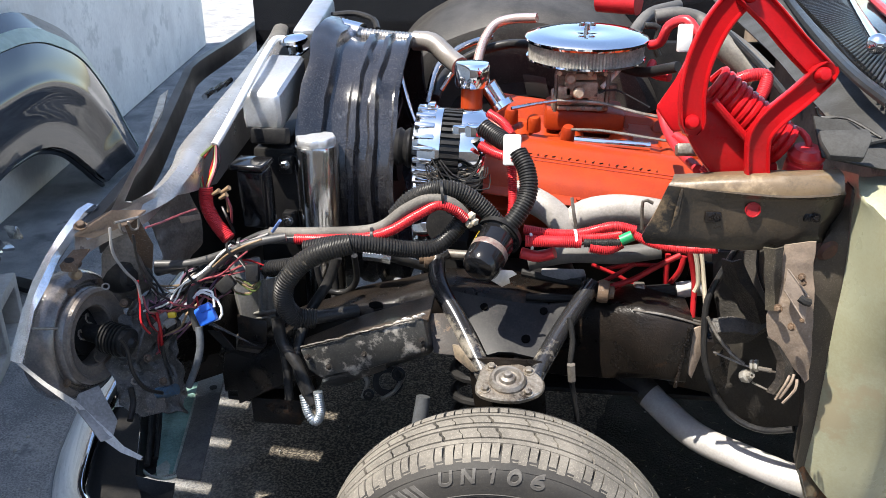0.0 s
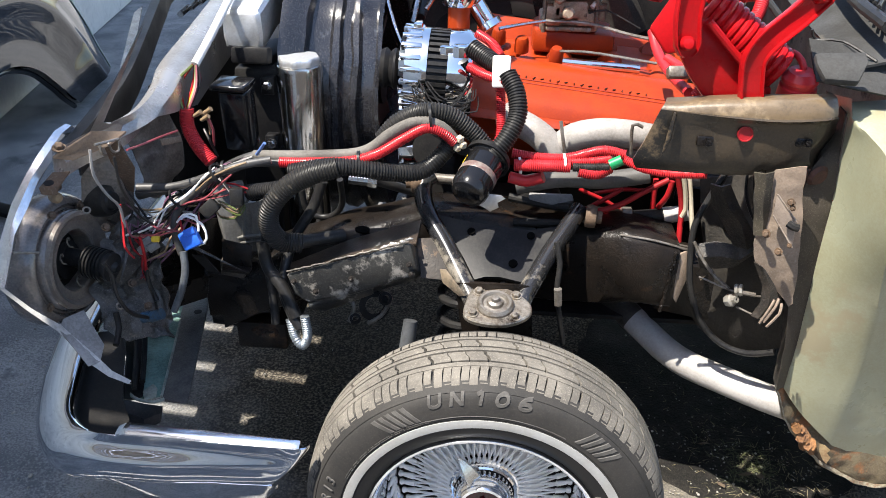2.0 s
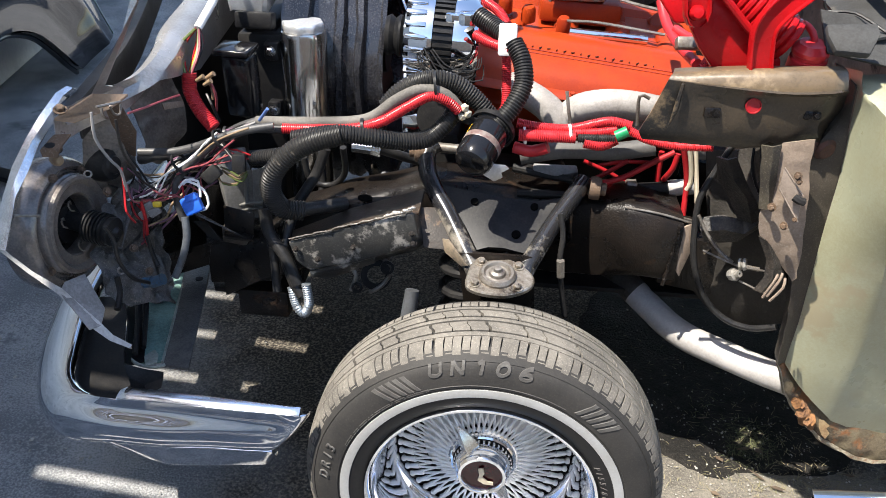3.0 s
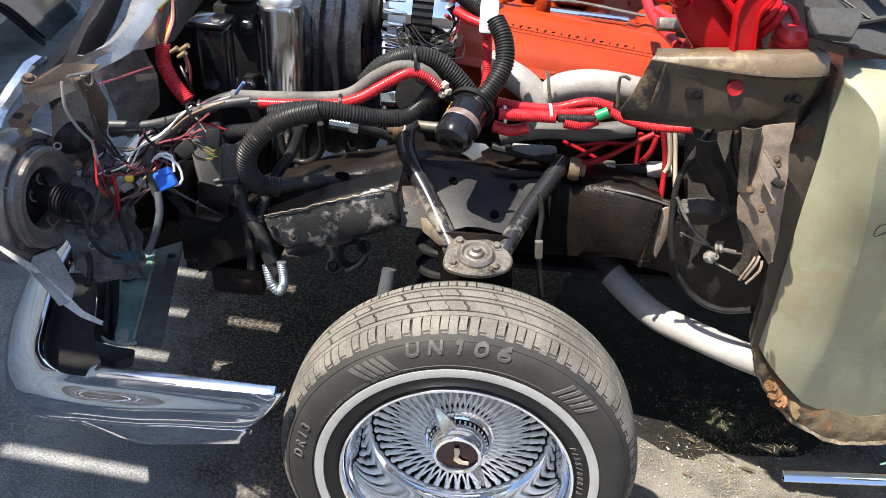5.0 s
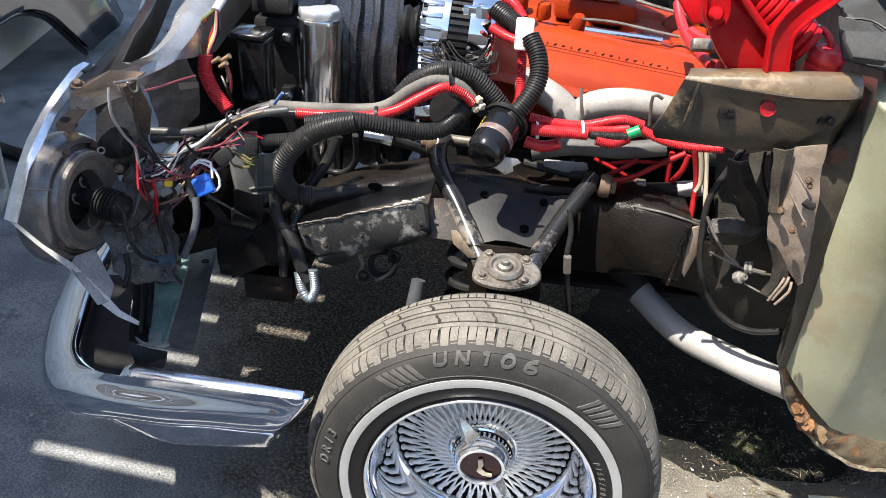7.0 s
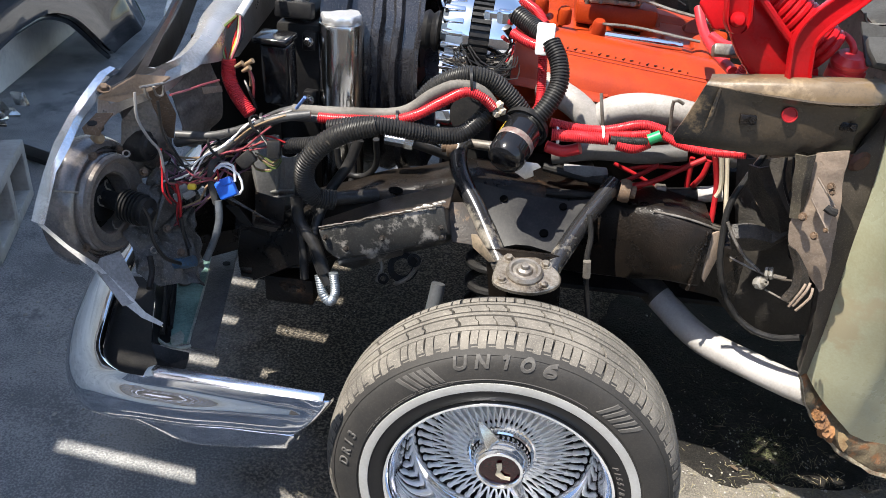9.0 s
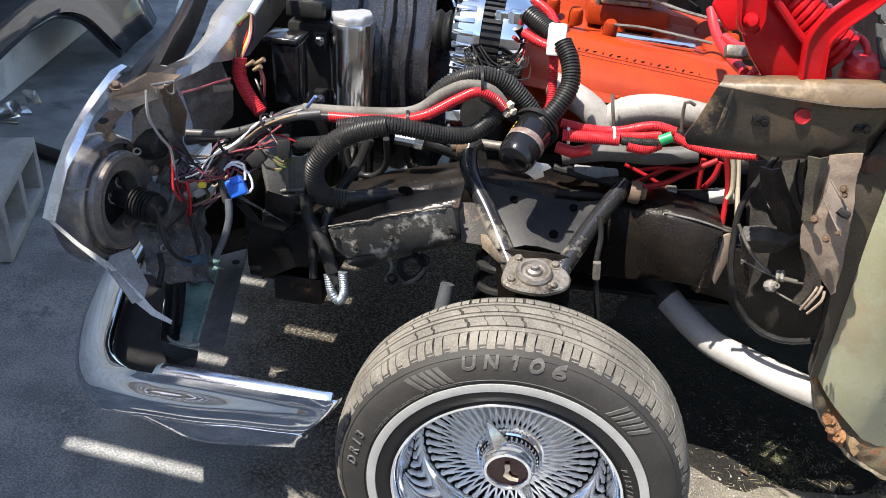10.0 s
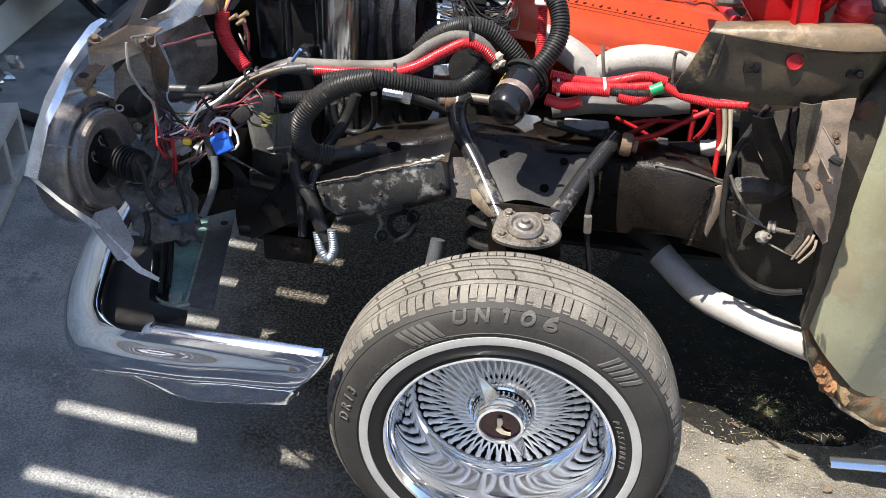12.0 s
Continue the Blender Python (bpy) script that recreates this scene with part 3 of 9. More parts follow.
for c0_, c1_ in ((-26, 30),):
    for r in (0.2285,):
        bm = bmesh.new()
        sweep(bm, [AXLE + Vector((r * math.sin(radians(c)), -sidewall_h(r) - 0.0002, r * math.cos(radians(c)))) for c in range(c0_, c1_ + 1)], 0.0007, 6)
        part("label_border", bm, LETTERS, tyre)
bm = bmesh.new()
for k in range(60):
    c = radians(-66 + k * 0.75)
    for r in (0.2262, 0.2290):
        if random.random() < 0.85:
            p = AXLE + Vector((r * math.sin(c), -sidewall_h(r) - 0.0003, r * math.cos(c)))
            slab(bm, aim(p, (0, -1, 0)) @ Matrix.Rotation(-c, 4, "Z"), (0.0022, 0.0014, 0.0012))
tagged(part("small_print", bm, LETTERS, tyre, smooth=False), "rows of tiny raised print", kind="stuff")

bm = bmesh.new()
lathe(bm, [(0.174, -0.014), (0.1800, -0.004), (0.1838, 0.0035), (0.1845, 0.0075), (0.1825, 0.0112), (0.1785, 0.0108), (0.1745, 0.0060), (0.1715, -0.002), (0.169, -0.010), (0.1670, -0.018), (0.1650, -0.028), (0.1635, -0.045), (0.1620, -0.065), (0.1600, -0.082), (0.1570, -0.093), (0.1525, -0.099), (0.1490, -0.104), (0.1480, -0.112), (0.1475, -0.135), (0.152, -0.14)], HUBM, 128)
rim = part("rim", bm, CHROME, wheel, "deep polished chrome rim", angle=40)
bm = bmesh.new()
lathe(bm, [(0, -0.142), (0.155, -0.142)], HUBM, 48)
part("drum", bm, BLACK_SATIN, wheel)
bm = bmesh.new()
lathe(bm, [(0.03, -0.114), (0.096, -0.118), (0.104, -0.123), (0.106, -0.135)], HUBM, 64)
part("centre_flange", bm, SPOKE_CHROME, wheel, "satin grey inner flange")
bm = bmesh.new()
lathe(bm, [(0.062, -0.125), (0.061, -0.090), (0.058, -0.084), (0.0545, -0.083), (0.053, -0.080), (0.053, -0.076), (0.050, -0.074), (0.0485, -0.078)], HUBM, 64)
part("hub", bm, CHROME, wheel)
bm = bmesh.new()
lathe(bm, [(0.0485, -0.080), (0.0475, -0.078), (0.0445, -0.060)], HUBM, 48)
collar = part("collar", bm, BLACK_SATIN, wheel, "dark toothed collar")
for k in range(36):
    bm = bmesh.new()
    slab(bm, HUBM @ Matrix.Rotation(2 * math.pi * k / 36, 4, "Z") @ pose(0.0472, 0, -0.071), (0.003, 0.004, 0.010), 0.0008)
    part("tooth", bm, CHROME, collar)
# one spoke with its nipple, laid along x, then placed round the hub
sb = bmesh.new()
sweep(sb, [Vector((x, 0, 0)) for x in (0, 0.35, 0.70, 0.705, 0.89, 0.895, 0.93, 0.96, 0.99, 1.0)], [0.0022, 0.0020, 0.0020, 0.0035, 0.0037, 0.0027, 0.0045, 0.0052, 0.0046, 0.002], 8)
for v in sb.verts:
    v.co.x *= 0.094
spoke_mesh = mesh_of("spoke", sb, SPOKE_CHROME)
SPOKES = 48
for fam, (hub_r, hub_h, rim_r, rim_h, swing) in enumerate(((0.057, -0.086, 0.1455, -0.110, 0.17), (0.057, -0.084, 0.1455, -0.110, -0.17))):
    for k in range(SPOKES):
        a = 2 * math.pi * (k + (0.0, 0.5, 0.25)[fam]) / SPOKES
        p0 = HUBM @ Vector((hub_r * math.cos(a), hub_r * math.sin(a), hub_h))
        p1 = HUBM @ Vector((rim_r * math.cos(a + swing), rim_r * math.sin(a + swing), rim_h))
        ob = new("spoke", spoke_mesh)
        d = p1 - p0
        ob.matrix_world = Matrix.Translation(p0) @ d.to_track_quat("X", "Z").to_matrix().to_4x4() @ Matrix.Diagonal((d.length / 0.094, 1, 1, 1))
        ob.parent = wheel
        ob.matrix_parent_inverse = Matrix.Translation(-wheel.location)
bm = bmesh.new()
lathe(bm, [(0.0455, -0.068), (0.0455, -0.056), (0.043, -0.052), (0.041, -0.049), (0.0415, -0.045), (0.0385, -0.0405), (0.034, -0.040), (0.032, -0.043), (0.0315, -0.046)], HUBM, 64)
knock = part("knock_off", bm, CHROME, wheel, "chrome two-eared knock-off cap")
bm = bmesh.new()
lathe(bm, [(0.032, -0.0455), (0.020, -0.0435), (0, -0.043)], HUBM, 40)
part("emblem", bm, DARK_RED, knock, "dark red emblem disc")
bm = bmesh.new()
for outline in (((-0.006, 0.018), (0.002, 0.020), (0.004, 0.010), (0.001, 0.001), (0.010, -0.008), (0.019, -0.009), (0.019, -0.014), (0.004, -0.013), (-0.006, -0.006), (-0.004, 0.004)),):
    plate(bm, [HUBM @ Vector((x, y, -0.0405)) for x, y in [(-p[0], p[1]) if HUBM.to_3x3()[0][0] < 0 else p for p in outline]], 0.003)
part("crest", bm, IVORY, knock)
for ang in (117, 301):
    a = radians(ang)
    bm = bmesh.new()
    rows = []
    for s_, w, h, th in ((0.034, 0.0165, -0.058, 0.007), (0.050, 0.0150, -0.057, 0.007), (0.066, 0.0115, -0.057, 0.006), (0.082, 0.0065, -0.058, 0.004), (0.094, 0.0012, -0.059, 0.001)):
        c = AXLE + Vector((s_ * math.cos(a), -h, s_ * math.sin(a)))
        t = Vector((-math.sin(a), 0, math.cos(a)))
        o = Vector((0, -1, 0))
        rows.append([c + t * w * u + o * th * v for u, v in ((-1, -1), (-0.95, -0.6), (0.15, 1.5), (0.25, 1.5), (1, -0.6), (1, -1))])
    skin(bm, rows, close=True)
    bmesh.ops.holes_fill(bm, edges=[e for e in bm.edges if len(e.link_faces) == 1])
    part("ear", bm, DULL_CHROME, knock, angle=20)

# ---- front bumper ----
bumper = thing("front_bumper", (-0.66, 0.1, 0.30), "polished chrome wrap-around front bumper", "bumper")
inner_line = [(-0.805, 1.88), (-0.805, 1.20), (-0.796, 0.80), (-0.777, 0.50), (-0.746, 0.300), (-0.721, 0.200), (-0.692, 0.114), (-0.676, 0.066), (-0.660, 0.035), (-0.634, 0.009), (-0.604, -0.006), (-0.570, -0.009), (-0.500, -0.010), (-0.430, -0.0115), (-0.340, -0.013), (-0.276, -0.013)]
outer_line = [(-0.880, 1.88), (-0.880, 1.20), (-0.870, 0.80), (-0.850, 0.50), (-0.820, 0.308), (-0.794, 0.205), (-0.772, 0.138), (-0.742, 0.068), (-0.712, 0.018), (-0.675, -0.016), (-0.632, -0.026), (-0.570, -0.0285), (-0.500, -0.0285), (-0.430, -0.0225), (-0.340, -0.019), (-0.276, -0.017)]


def even_run(ctrl, per):
    """Points of a smooth line, the same number between each two of the given ones."""
    c = [Vector((x, y, 0)) for x, y in ctrl]
    c = [2 * c[0] - c[1]] + c + [2 * c[-1] - c[-2]]
    run = []
    for i in range(1, len(c) - 2):
        a, b, d, e = c[i - 1:i + 3]
        for k in range(per):
            u = k / per
            run.append(0.5 * ((2 * b) + (d - a) * u + (2 * a - 5 * b + 4 * d - e) * u * u + (3 * b - a - 3 * d + e) * u ** 3))
    return run + [c[-2]]


def clamp01(v):
    return max(0.0, min(1.0, v))


def ease(v):
    v = clamp01(v)
    return v * v * (3 - 2 * v)


inner_run, outer_run = even_run(inner_line, 8), even_run(outer_line, 8)
BUMPER_TOP, BULGE_Z, BUMPER_LOW = 0.427, 0.372, 0.342


def end_cut(x, z):
    """The wing's slanted end: how far each height stands back from the tip."""
    u = clamp01((x + 0.40) / 0.124)
    return 0.062 * u * u * clamp01((0.425 - z) / 0.083) ** 1.25


face_rows = []
for a, o in zip(inner_run, outer_run):
    wing = clamp01((a.x + 0.640) / 0.08) if a.y < 0.06 else 0.0
    wing = wing * wing * (3 - 2 * wing)
    out = (o - a).normalized()
    row = []
    if wing < 0.999:
        row.append(a - out * 0.012 * (1 - wing) + Vector((0, 0, BUMPER_TOP - 0.020 * (1 - wing))))
        row.append(a - out * 0.008 * (1 - wing) + Vector((0, 0, BUMPER_TOP - 0.004 * (1 - wing))))
    else:
        row += [a + Vector((0, 0.004, BUMPER_TOP)), a + Vector((0, 0.002, BUMPER_TOP))]
    for k in range(25):
        w = k / 24
        h = (1 - wing) * math.sin(w * math.pi / 2) + wing * ease((w - 0.28) / 0.45)
        v = (1 - wing) * math.cos(w * math.pi / 2) + wing * (1 - w)
        row.append(a.lerp(o, h) + Vector((0, 0, BULGE_Z + (BUMPER_TOP - BULGE_Z) * v)))
    for k in range(1, 9):
        b_ = k / 8 * math.pi / 2
        row.append(o - out * 0.014 * (1 - math.cos(b_)) + Vector((0, 0, BULGE_Z - (BULGE_Z - BUMPER_LOW) * math.sin(b_))))
    row.append(row[-1] - out * 0.012)
    face_rows.append([p - Vector((end_cut(p.x, p.z), 0, 0)) for p in row])
# rounded tip that turns in towards the body, a little rippled
tip = face_rows[-1]
for k in range(1, 7):
    b_ = k / 6 * math.pi / 2
    face_rows.append([p + Vector((0.011 * math.sin(b_), 0.016 * (1 - math.cos(b_)), -0.004 * (1 - math.cos(b_)) * clamp01((p.z - 0.40) / 0.02))) for p in tip])
face_rows = [[p + Vector((0, 0.0014 * noise.noise(p * 38) * clamp01((p.x + 0.37) / 0.06), 0)) for p in r] for r in face_rows]
bm = bmesh.new()
skin(bm, face_rows, 0.0012)
part("face_bar", bm, CHROME, bumper, angle=60)
bm = bmesh.new()
rows = []
for k in range(41):
    u = k / 40
    x = -0.566 + 0.288 * u
    back_y, front_y = 0.016 - 0.014 * u, -0.009 - 0.004 * u
    up = 0.0 if k > 1 else -0.004 * (2 - k)
    end = 0.006 * clamp01((u - 0.97) / 0.03)
    rows.append([Vector((x, y, z + up)) for y, z in ((back_y, 0.424), (back_y - 0.0005, 0.432), (back_y - 0.003, 0.4345), ((back_y + front_y) / 2, 0.4345 - end * 0.3), (front_y + 0.003, 0.4325 - end * 0.5), (front_y - 0.0005, 0.4295), (front_y + 0.0005, 0.4255))])
skin(bm, rows, 0.0015)
part("top_strip", bm, mat("bright_strip", (0.86, 0.88, 0.91), (0.78, 0.80, 0.83), rough=0.16, metal=1.0, bump=0.05), bumper, "bright raised strip on the wing")
bm = bmesh.new()
rows = []
for k in range(33):
    x = -0.622 + 0.297 * k / 32
    low_z = 0.295 + 0.052 * clamp01((-0.480 - x) / 0.142) ** 1.8 + 0.010 * clamp01((x + 0.48) / 0.14) + 0.022 * clamp01((x + 0.345) / 0.020) ** 1.5
    top_y = -0.023 + 0.010 * clamp01((x + 0.50) / 0.17)
    rows.append([Vector((x, top_y + 0.018 * q - 0.001 * math.sin(q * 3.1), 0.351 + (low_z - 0.351) * q)) for q in (0.0, 0.15, 0.3, 0.45, 0.6, 0.75, 0.88, 0.95, 1.0)] + [Vector((x, top_y + 0.0195, low_z - 0.0004)), Vector((x, top_y + 0.026, low_z + 0.001))])
skin(bm, rows, 0.0012)
part("lower_lip", bm, CHROME, bumper, "thin chrome lower lip", angle=60)

# ---- headlight corner ----
headlight = thing("headlight_bucket", (-0.69, 0.16, 0.50), "round black headlight bucket seen from behind", "headlight")
HC = Vector((-0.694, 0.190, 0.614))
HM = aim(HC, (0.99, -0.10, 0.07))
bm = bmesh.new()
lathe(bm, [(0.100, -0.052), (0.108, -0.046), (0.111, -0.034), (0.110, -0.020), (0.106, -0.008), (0.100, 0.000), (0.094, 0.003), (0.090, 0.000), (0.088, -0.003), (0.085, -0.002), (0.083, 0.008), (0.079, 0.012)], HM, 72)
part("bucket", bm, mat("scuffed_black_bucket", (0.055, 0.052, 0.052), (0.150, 0.128, 0.115), rough=0.16, scale=11, bump=0.35, rough_var=0.10, stain=(0.17, 0.085, 0.05), stain_scale=13, stain_from=0.64, spec=0.7, coat=0.6, dust=0.05), headlight)
bm = bmesh.new()
lathe(bm, [(0.081, 0.011), (0.079, 0.017), (0.074, 0.019), (0.070, 0.016), (0.066, 0.010), (0.058, 0.008), (0.052, 0.010), (0.049, 0.007), (0.048, -0.004), (0.047, -0.030)], HM, 72)
part("inner_ring", bm, mat("dusty_brown_ring", (0.23, 0.190, 0.160), (0.100, 0.085, 0.075), rough=0.32, scale=12, bump=0.3, rough_var=0.15, stain=(0.20, 0.17, 0.14), stain_scale=10, stain_from=0.60, spec=0.4, dust=0.15), headlight, "dusty brown inner ring")
bm = bmesh.new()
lathe(bm, [(0.048, -0.022), (0.034, -0.022), (0.032, -0.006), (0.024, -0.004), (0, -0.004)], HM, 36)
part("bulb_base", bm, BLACK_SATIN, headlight)
for a, r in ((100, 0.036), (150, 0.037), (255, 0.036)):
    bm = bmesh.new()
    p = HM @ Vector((r * math.cos(radians(a)), r * math.sin(radians(a)), 0.006))
    sweep(bm, [p + HM.to_3x3() @ Vector((0.008 * math.cos(k * 0.9), 0.008 * math.sin(k * 0.9), 0.002 * k)) for k in range(6)], 0.0014, 6)
    part("retaining_clip", bm, BARE_STEEL, headlight)
bm = bmesh.new()
prof = [(0, -0.034), (0.015, -0.034), (0.016, 0.002)]
for k in range(6):
    prof += [(0.0262, 0.004 + k * 0.0062), (0.0268, 0.0075 + k * 0.0062), (0.0222, 0.0084 + k * 0.0062), (0.0222, 0.0098 + k * 0.0062)]
prof += [(0.0240, 0.044), (0.0235, 0.050), (0.010, 0.053), (0.006, 0.060), (0, 0.060)]
lathe(bm, prof, aim(HM @ Vector((0.0, 0.0, 0.026)), (0.97, -0.18, -0.10)), 36)
part("rubber_boot", bm, BLACK_PLASTIC, headlight, "ribbed black rubber boot")
for a in (65, 205, 325):
    p = HM @ Vector((0.100 * math.cos(radians(a)), 0.086 * math.sin(radians(a)), 0.010))
    bolt("screw", p, HM.to_3x3() @ Vector((0, 0, 1)), 0.005, headlight, RUSTY_METAL)
bm = bmesh.new()
rod(bm, (-0.7, 0.061, 0.696), (-0.68, 0.089, 0.682), 0.0022, segs=8)
part("adjuster", bm, BARE_STEEL, headlight)

header_panel = thing("header_panel", (-0.70, 0.05, 0.50), "bare silver header panel edge, bent and scratched", "car body")
edge = [((-0.665, 0.208, 0.841), (-0.655, 0.215, 0.836)), ((-0.672, 0.187, 0.837), (-0.665, 0.204, 0.825)), ((-0.68, 0.146, 0.816), (-0.665, 0.153, 0.809)), ((-0.69, 0.114, 0.791), (-0.675, 0.118, 0.787)), ((-0.7, 0.084, 0.761), (-0.68, 0.086, 0.758)), ((-0.705, 0.055, 0.728), (-0.685, 0.049, 0.733)), ((-0.71, 0.031, 0.692), (-0.69, 0.028, 0.695)), ((-0.71, 0.012, 0.669), (-0.69, 0.005, 0.669))]
bm = bmesh.new()
skin(bm, [[Vector(a) + Vector((-0.002, 0.03, -0.022)), Vector(a), (Vector(a) + Vector(b)) / 2 + Vector((0.002, -0.003, 0.002)), Vector(b), Vector(b) + Vector((-0.02, 0.035, -0.01))] for a, b in edge], 0.0015)
part("upper_edge", bm, BRUSHED, header_panel, "bright scratched silver edge")
low = [((-0.71, 0.012, 0.669), (-0.69, 0.006, 0.67)), ((-0.66, -0.005, 0.641), (-0.65, -0.003, 0.644)), ((-0.61, -0.024, 0.618), (-0.6, -0.02, 0.63)), ((-0.555, -0.057, 0.587), (-0.545, -0.038, 0.592)), ((-0.53, -0.053, 0.567), (-0.525, -0.046, 0.577)), ((-0.5, -0.056, 0.562), (-0.5, -0.045, 0.561))]
bm = bmesh.new()
skin(bm, [[Vector(a).lerp(Vector(b), 0.45) + Vector((-0.004, 0.012, -0.010)), Vector(a).lerp(Vector(b), 0.45), Vector(b)] for a, b in low], 0.0015)
part("lower_edge", bm, mat("scuffed_grey_edge", (0.42, 0.41, 0.40), (0.24, 0.235, 0.225), rough=0.45, spec=0.4, scale=18, bump=0.3, stain=(0.12, 0.10, 0.085), stain_scale=14, stain_from=0.60), header_panel)
bm = bmesh.new()
plate(bm, [(-0.605, -0.022, 0.623), (-0.6, -0.013, 0.636), (-0.585, 0.016, 0.633), (-0.548, -0.013, 0.595), (-0.542, -0.042, 0.587), (-0.552, -0.056, 0.589)], 0.0025, bevel=0.0008)
part("corner_gusset", bm, mat("grey_primer_sheet", (0.25, 0.24, 0.235), (0.14, 0.135, 0.13), spec=0.25, rough=0.6, scale=15, bump=0.1), header_panel)
bm = bmesh.new()
plate(bm, [(-0.646, 0.072, 0.797), (-0.616, 0.072, 0.801), (-0.610, 0.098, 0.814), (-0.636, 0.098, 0.811)], 0.0025, bevel=0.0006)
plate(bm, [(-0.646, 0.072, 0.797), (-0.641, 0.068, 0.789), (-0.619, 0.068, 0.789), (-0.616, 0.072, 0.801)], 0.0025, bevel=0.0006)
part("mounting_tab", bm, RUSTY_METAL, header_panel, "rusty folded mounting tab")
bm = bmesh.new()
lathe(bm, [(0, 0.001), (0.008, 0.001), (0.008, 0.0), (0, 0.0)], aim(Vector((-0.633, 0.079, 0.802)), (0.0, -0.35, 0.94)) @ Matrix.Diagonal((1.0, 0.7, 1, 1)), 16)
part("tab_hole", bm, BLACK_SATIN, header_panel)
bm = bmesh.new()
lathe(bm, [(0, 0.007), (0.005, 0.006), (0.008, 0.002), (0.008, -0.006), (0.005, -0.016), (0, -0.016)], aim(Vector((-0.630, 0.085, 0.777)), (0.8, -0.5, 0.2)), 16)
part("rubber_stop", bm, mat("aged_tan_rubber", (0.30, 0.22, 0.12), (0.18, 0.12, 0.07), rough=0.6, scale=40, bump=0.2), header_panel, "aged tan rubber stop")
bolt("bolt", (-0.62, 0.101, 0.847), (0.2, -0.3, 1), 0.0065, header_panel, RUSTY_METAL)

# ---- radiator support ----
support = thing("radiator_support", (-0.55, 0.5, 0.3), "worn grey metal radiator support with surface rust", "car body")
bm = bmesh.new()
top = [((-0.641, 0.113, 0.835), (-0.626, 0.119, 0.83)), ((-0.623, 0.16, 0.845), (-0.589, 0.198, 0.835)), ((-0.577, 0.221, 0.86), (-0.544, 0.239, 0.855)), ((-0.585, 0.338, 0.87), (-0.543, 0.326, 0.865)), ((-0.608, 0.44, 0.88), (-0.55, 0.399, 0.875)), ((-0.635, 0.656, 0.89), (-0.566, 0.568, 0.885)), ((-0.689, 1.021, 0.9), (-0.599, 0.857, 0.895)), ((-0.786, 1.528, 0.9), (-0.692, 1.354, 0.9)), ((-0.896, 1.994, 0.9), (-0.812, 1.858, 0.9)), ((-1.035, 2.614, 0.9), (-0.952, 2.518, 0.9))]
skin(bm, [[a + Vector((-0.004, 0, -0.05)), a + Vector((0, 0, -0.008)), a + Vector((0.008, 0, 0)), (a + b) / 2 + Vector((0, 0, 0.004)), b + Vector((-0.008, 0, 0)), b + Vector((0, 0, -0.008)), b + Vector((0.002, 0, -0.012 - 0.07 * min(1.0, max(0.0, (b.y - 0.25) / 0.2))))] for a, b in ladder([a for a, b in top], [b for a, b in top])], 0.002)
part("top_rail", bm, mat("worn_silver_rail", (0.40, 0.39, 0.385), (0.25, 0.24, 0.23), rough=0.30, metal=0.6, scale=7, bump=0.2, stain=(0.17, 0.115, 0.075), stain_scale=5, stain_from=0.62, dust=0.15), support)
bm = bmesh.new()
plate(bm, [(-0.63, 0.097, 0.836), (-0.612, 0.116, 0.826), (-0.56, 0.13, 0.846), (-0.545, 0.157, 0.856), (-0.581, 0.124, 0.866)], 0.004, normal=(0, 0, 1), bevel=0.001)
part("rusted_tip", bm, mat("sunlit_tan_steel", (0.36, 0.255, 0.175), (0.22, 0.15, 0.10), rough=0.6, scale=14, bump=0.3, stain=(0.10, 0.07, 0.05), stain_scale=18, stain_from=0.62, dust=0.15), support, "rusted folded tip")
# inner side sheet with a red stain, and flat straps in front of it
bm = bmesh.new()
rows = [[(-0.641, 0.330, 0.815), (-0.632, 0.346, 0.812), (-0.623, 0.362, 0.808), (-0.614, 0.378, 0.804), (-0.604, 0.394, 0.800), (-0.594, 0.410, 0.796)],
        [(-0.642, 0.330, 0.797), (-0.631, 0.346, 0.793), (-0.620, 0.362, 0.789), (-0.608, 0.378, 0.785), (-0.595, 0.394, 0.781), (-0.583, 0.410, 0.777)],
        [(-0.643, 0.330, 0.777), (-0.630, 0.346, 0.774), (-0.616, 0.362, 0.770), (-0.602, 0.378, 0.766), (-0.587, 0.394, 0.762), (-0.572, 0.410, 0.758)],
        [(-0.636, 0.330, 0.754), (-0.624, 0.346, 0.750), (-0.612, 0.362, 0.745), (-0.600, 0.378, 0.741), (-0.587, 0.394, 0.737), (-0.574, 0.410, 0.733)],
        [(-0.629, 0.330, 0.730), (-0.619, 0.346, 0.725), (-0.610, 0.362, 0.721), (-0.600, 0.378, 0.716), (-0.589, 0.394, 0.711), (-0.578, 0.410, 0.707)],
        [(-0.623, 0.330, 0.706), (-0.617, 0.346, 0.700), (-0.611, 0.362, 0.695), (-0.605, 0.378, 0.690), (-0.598, 0.394, 0.684), (-0.591, 0.410, 0.679)],
        [(-0.622, 0.330, 0.686), (-0.619, 0.346, 0.680), (-0.616, 0.362, 0.674), (-0.613, 0.378, 0.668), (-0.610, 0.394, 0.662), (-0.606, 0.410, 0.656)],
        [(-0.621, 0.330, 0.665), (-0.621, 0.346, 0.659), (-0.620, 0.362, 0.652), (-0.620, 0.378, 0.646), (-0.619, 0.394, 0.639), (-0.619, 0.410, 0.633)]]
skin(bm, [[wave(wave(p, 12, 0.014), 45, 0.005) for p in r] for r in finer(rows, 22, 18)], 0.003)
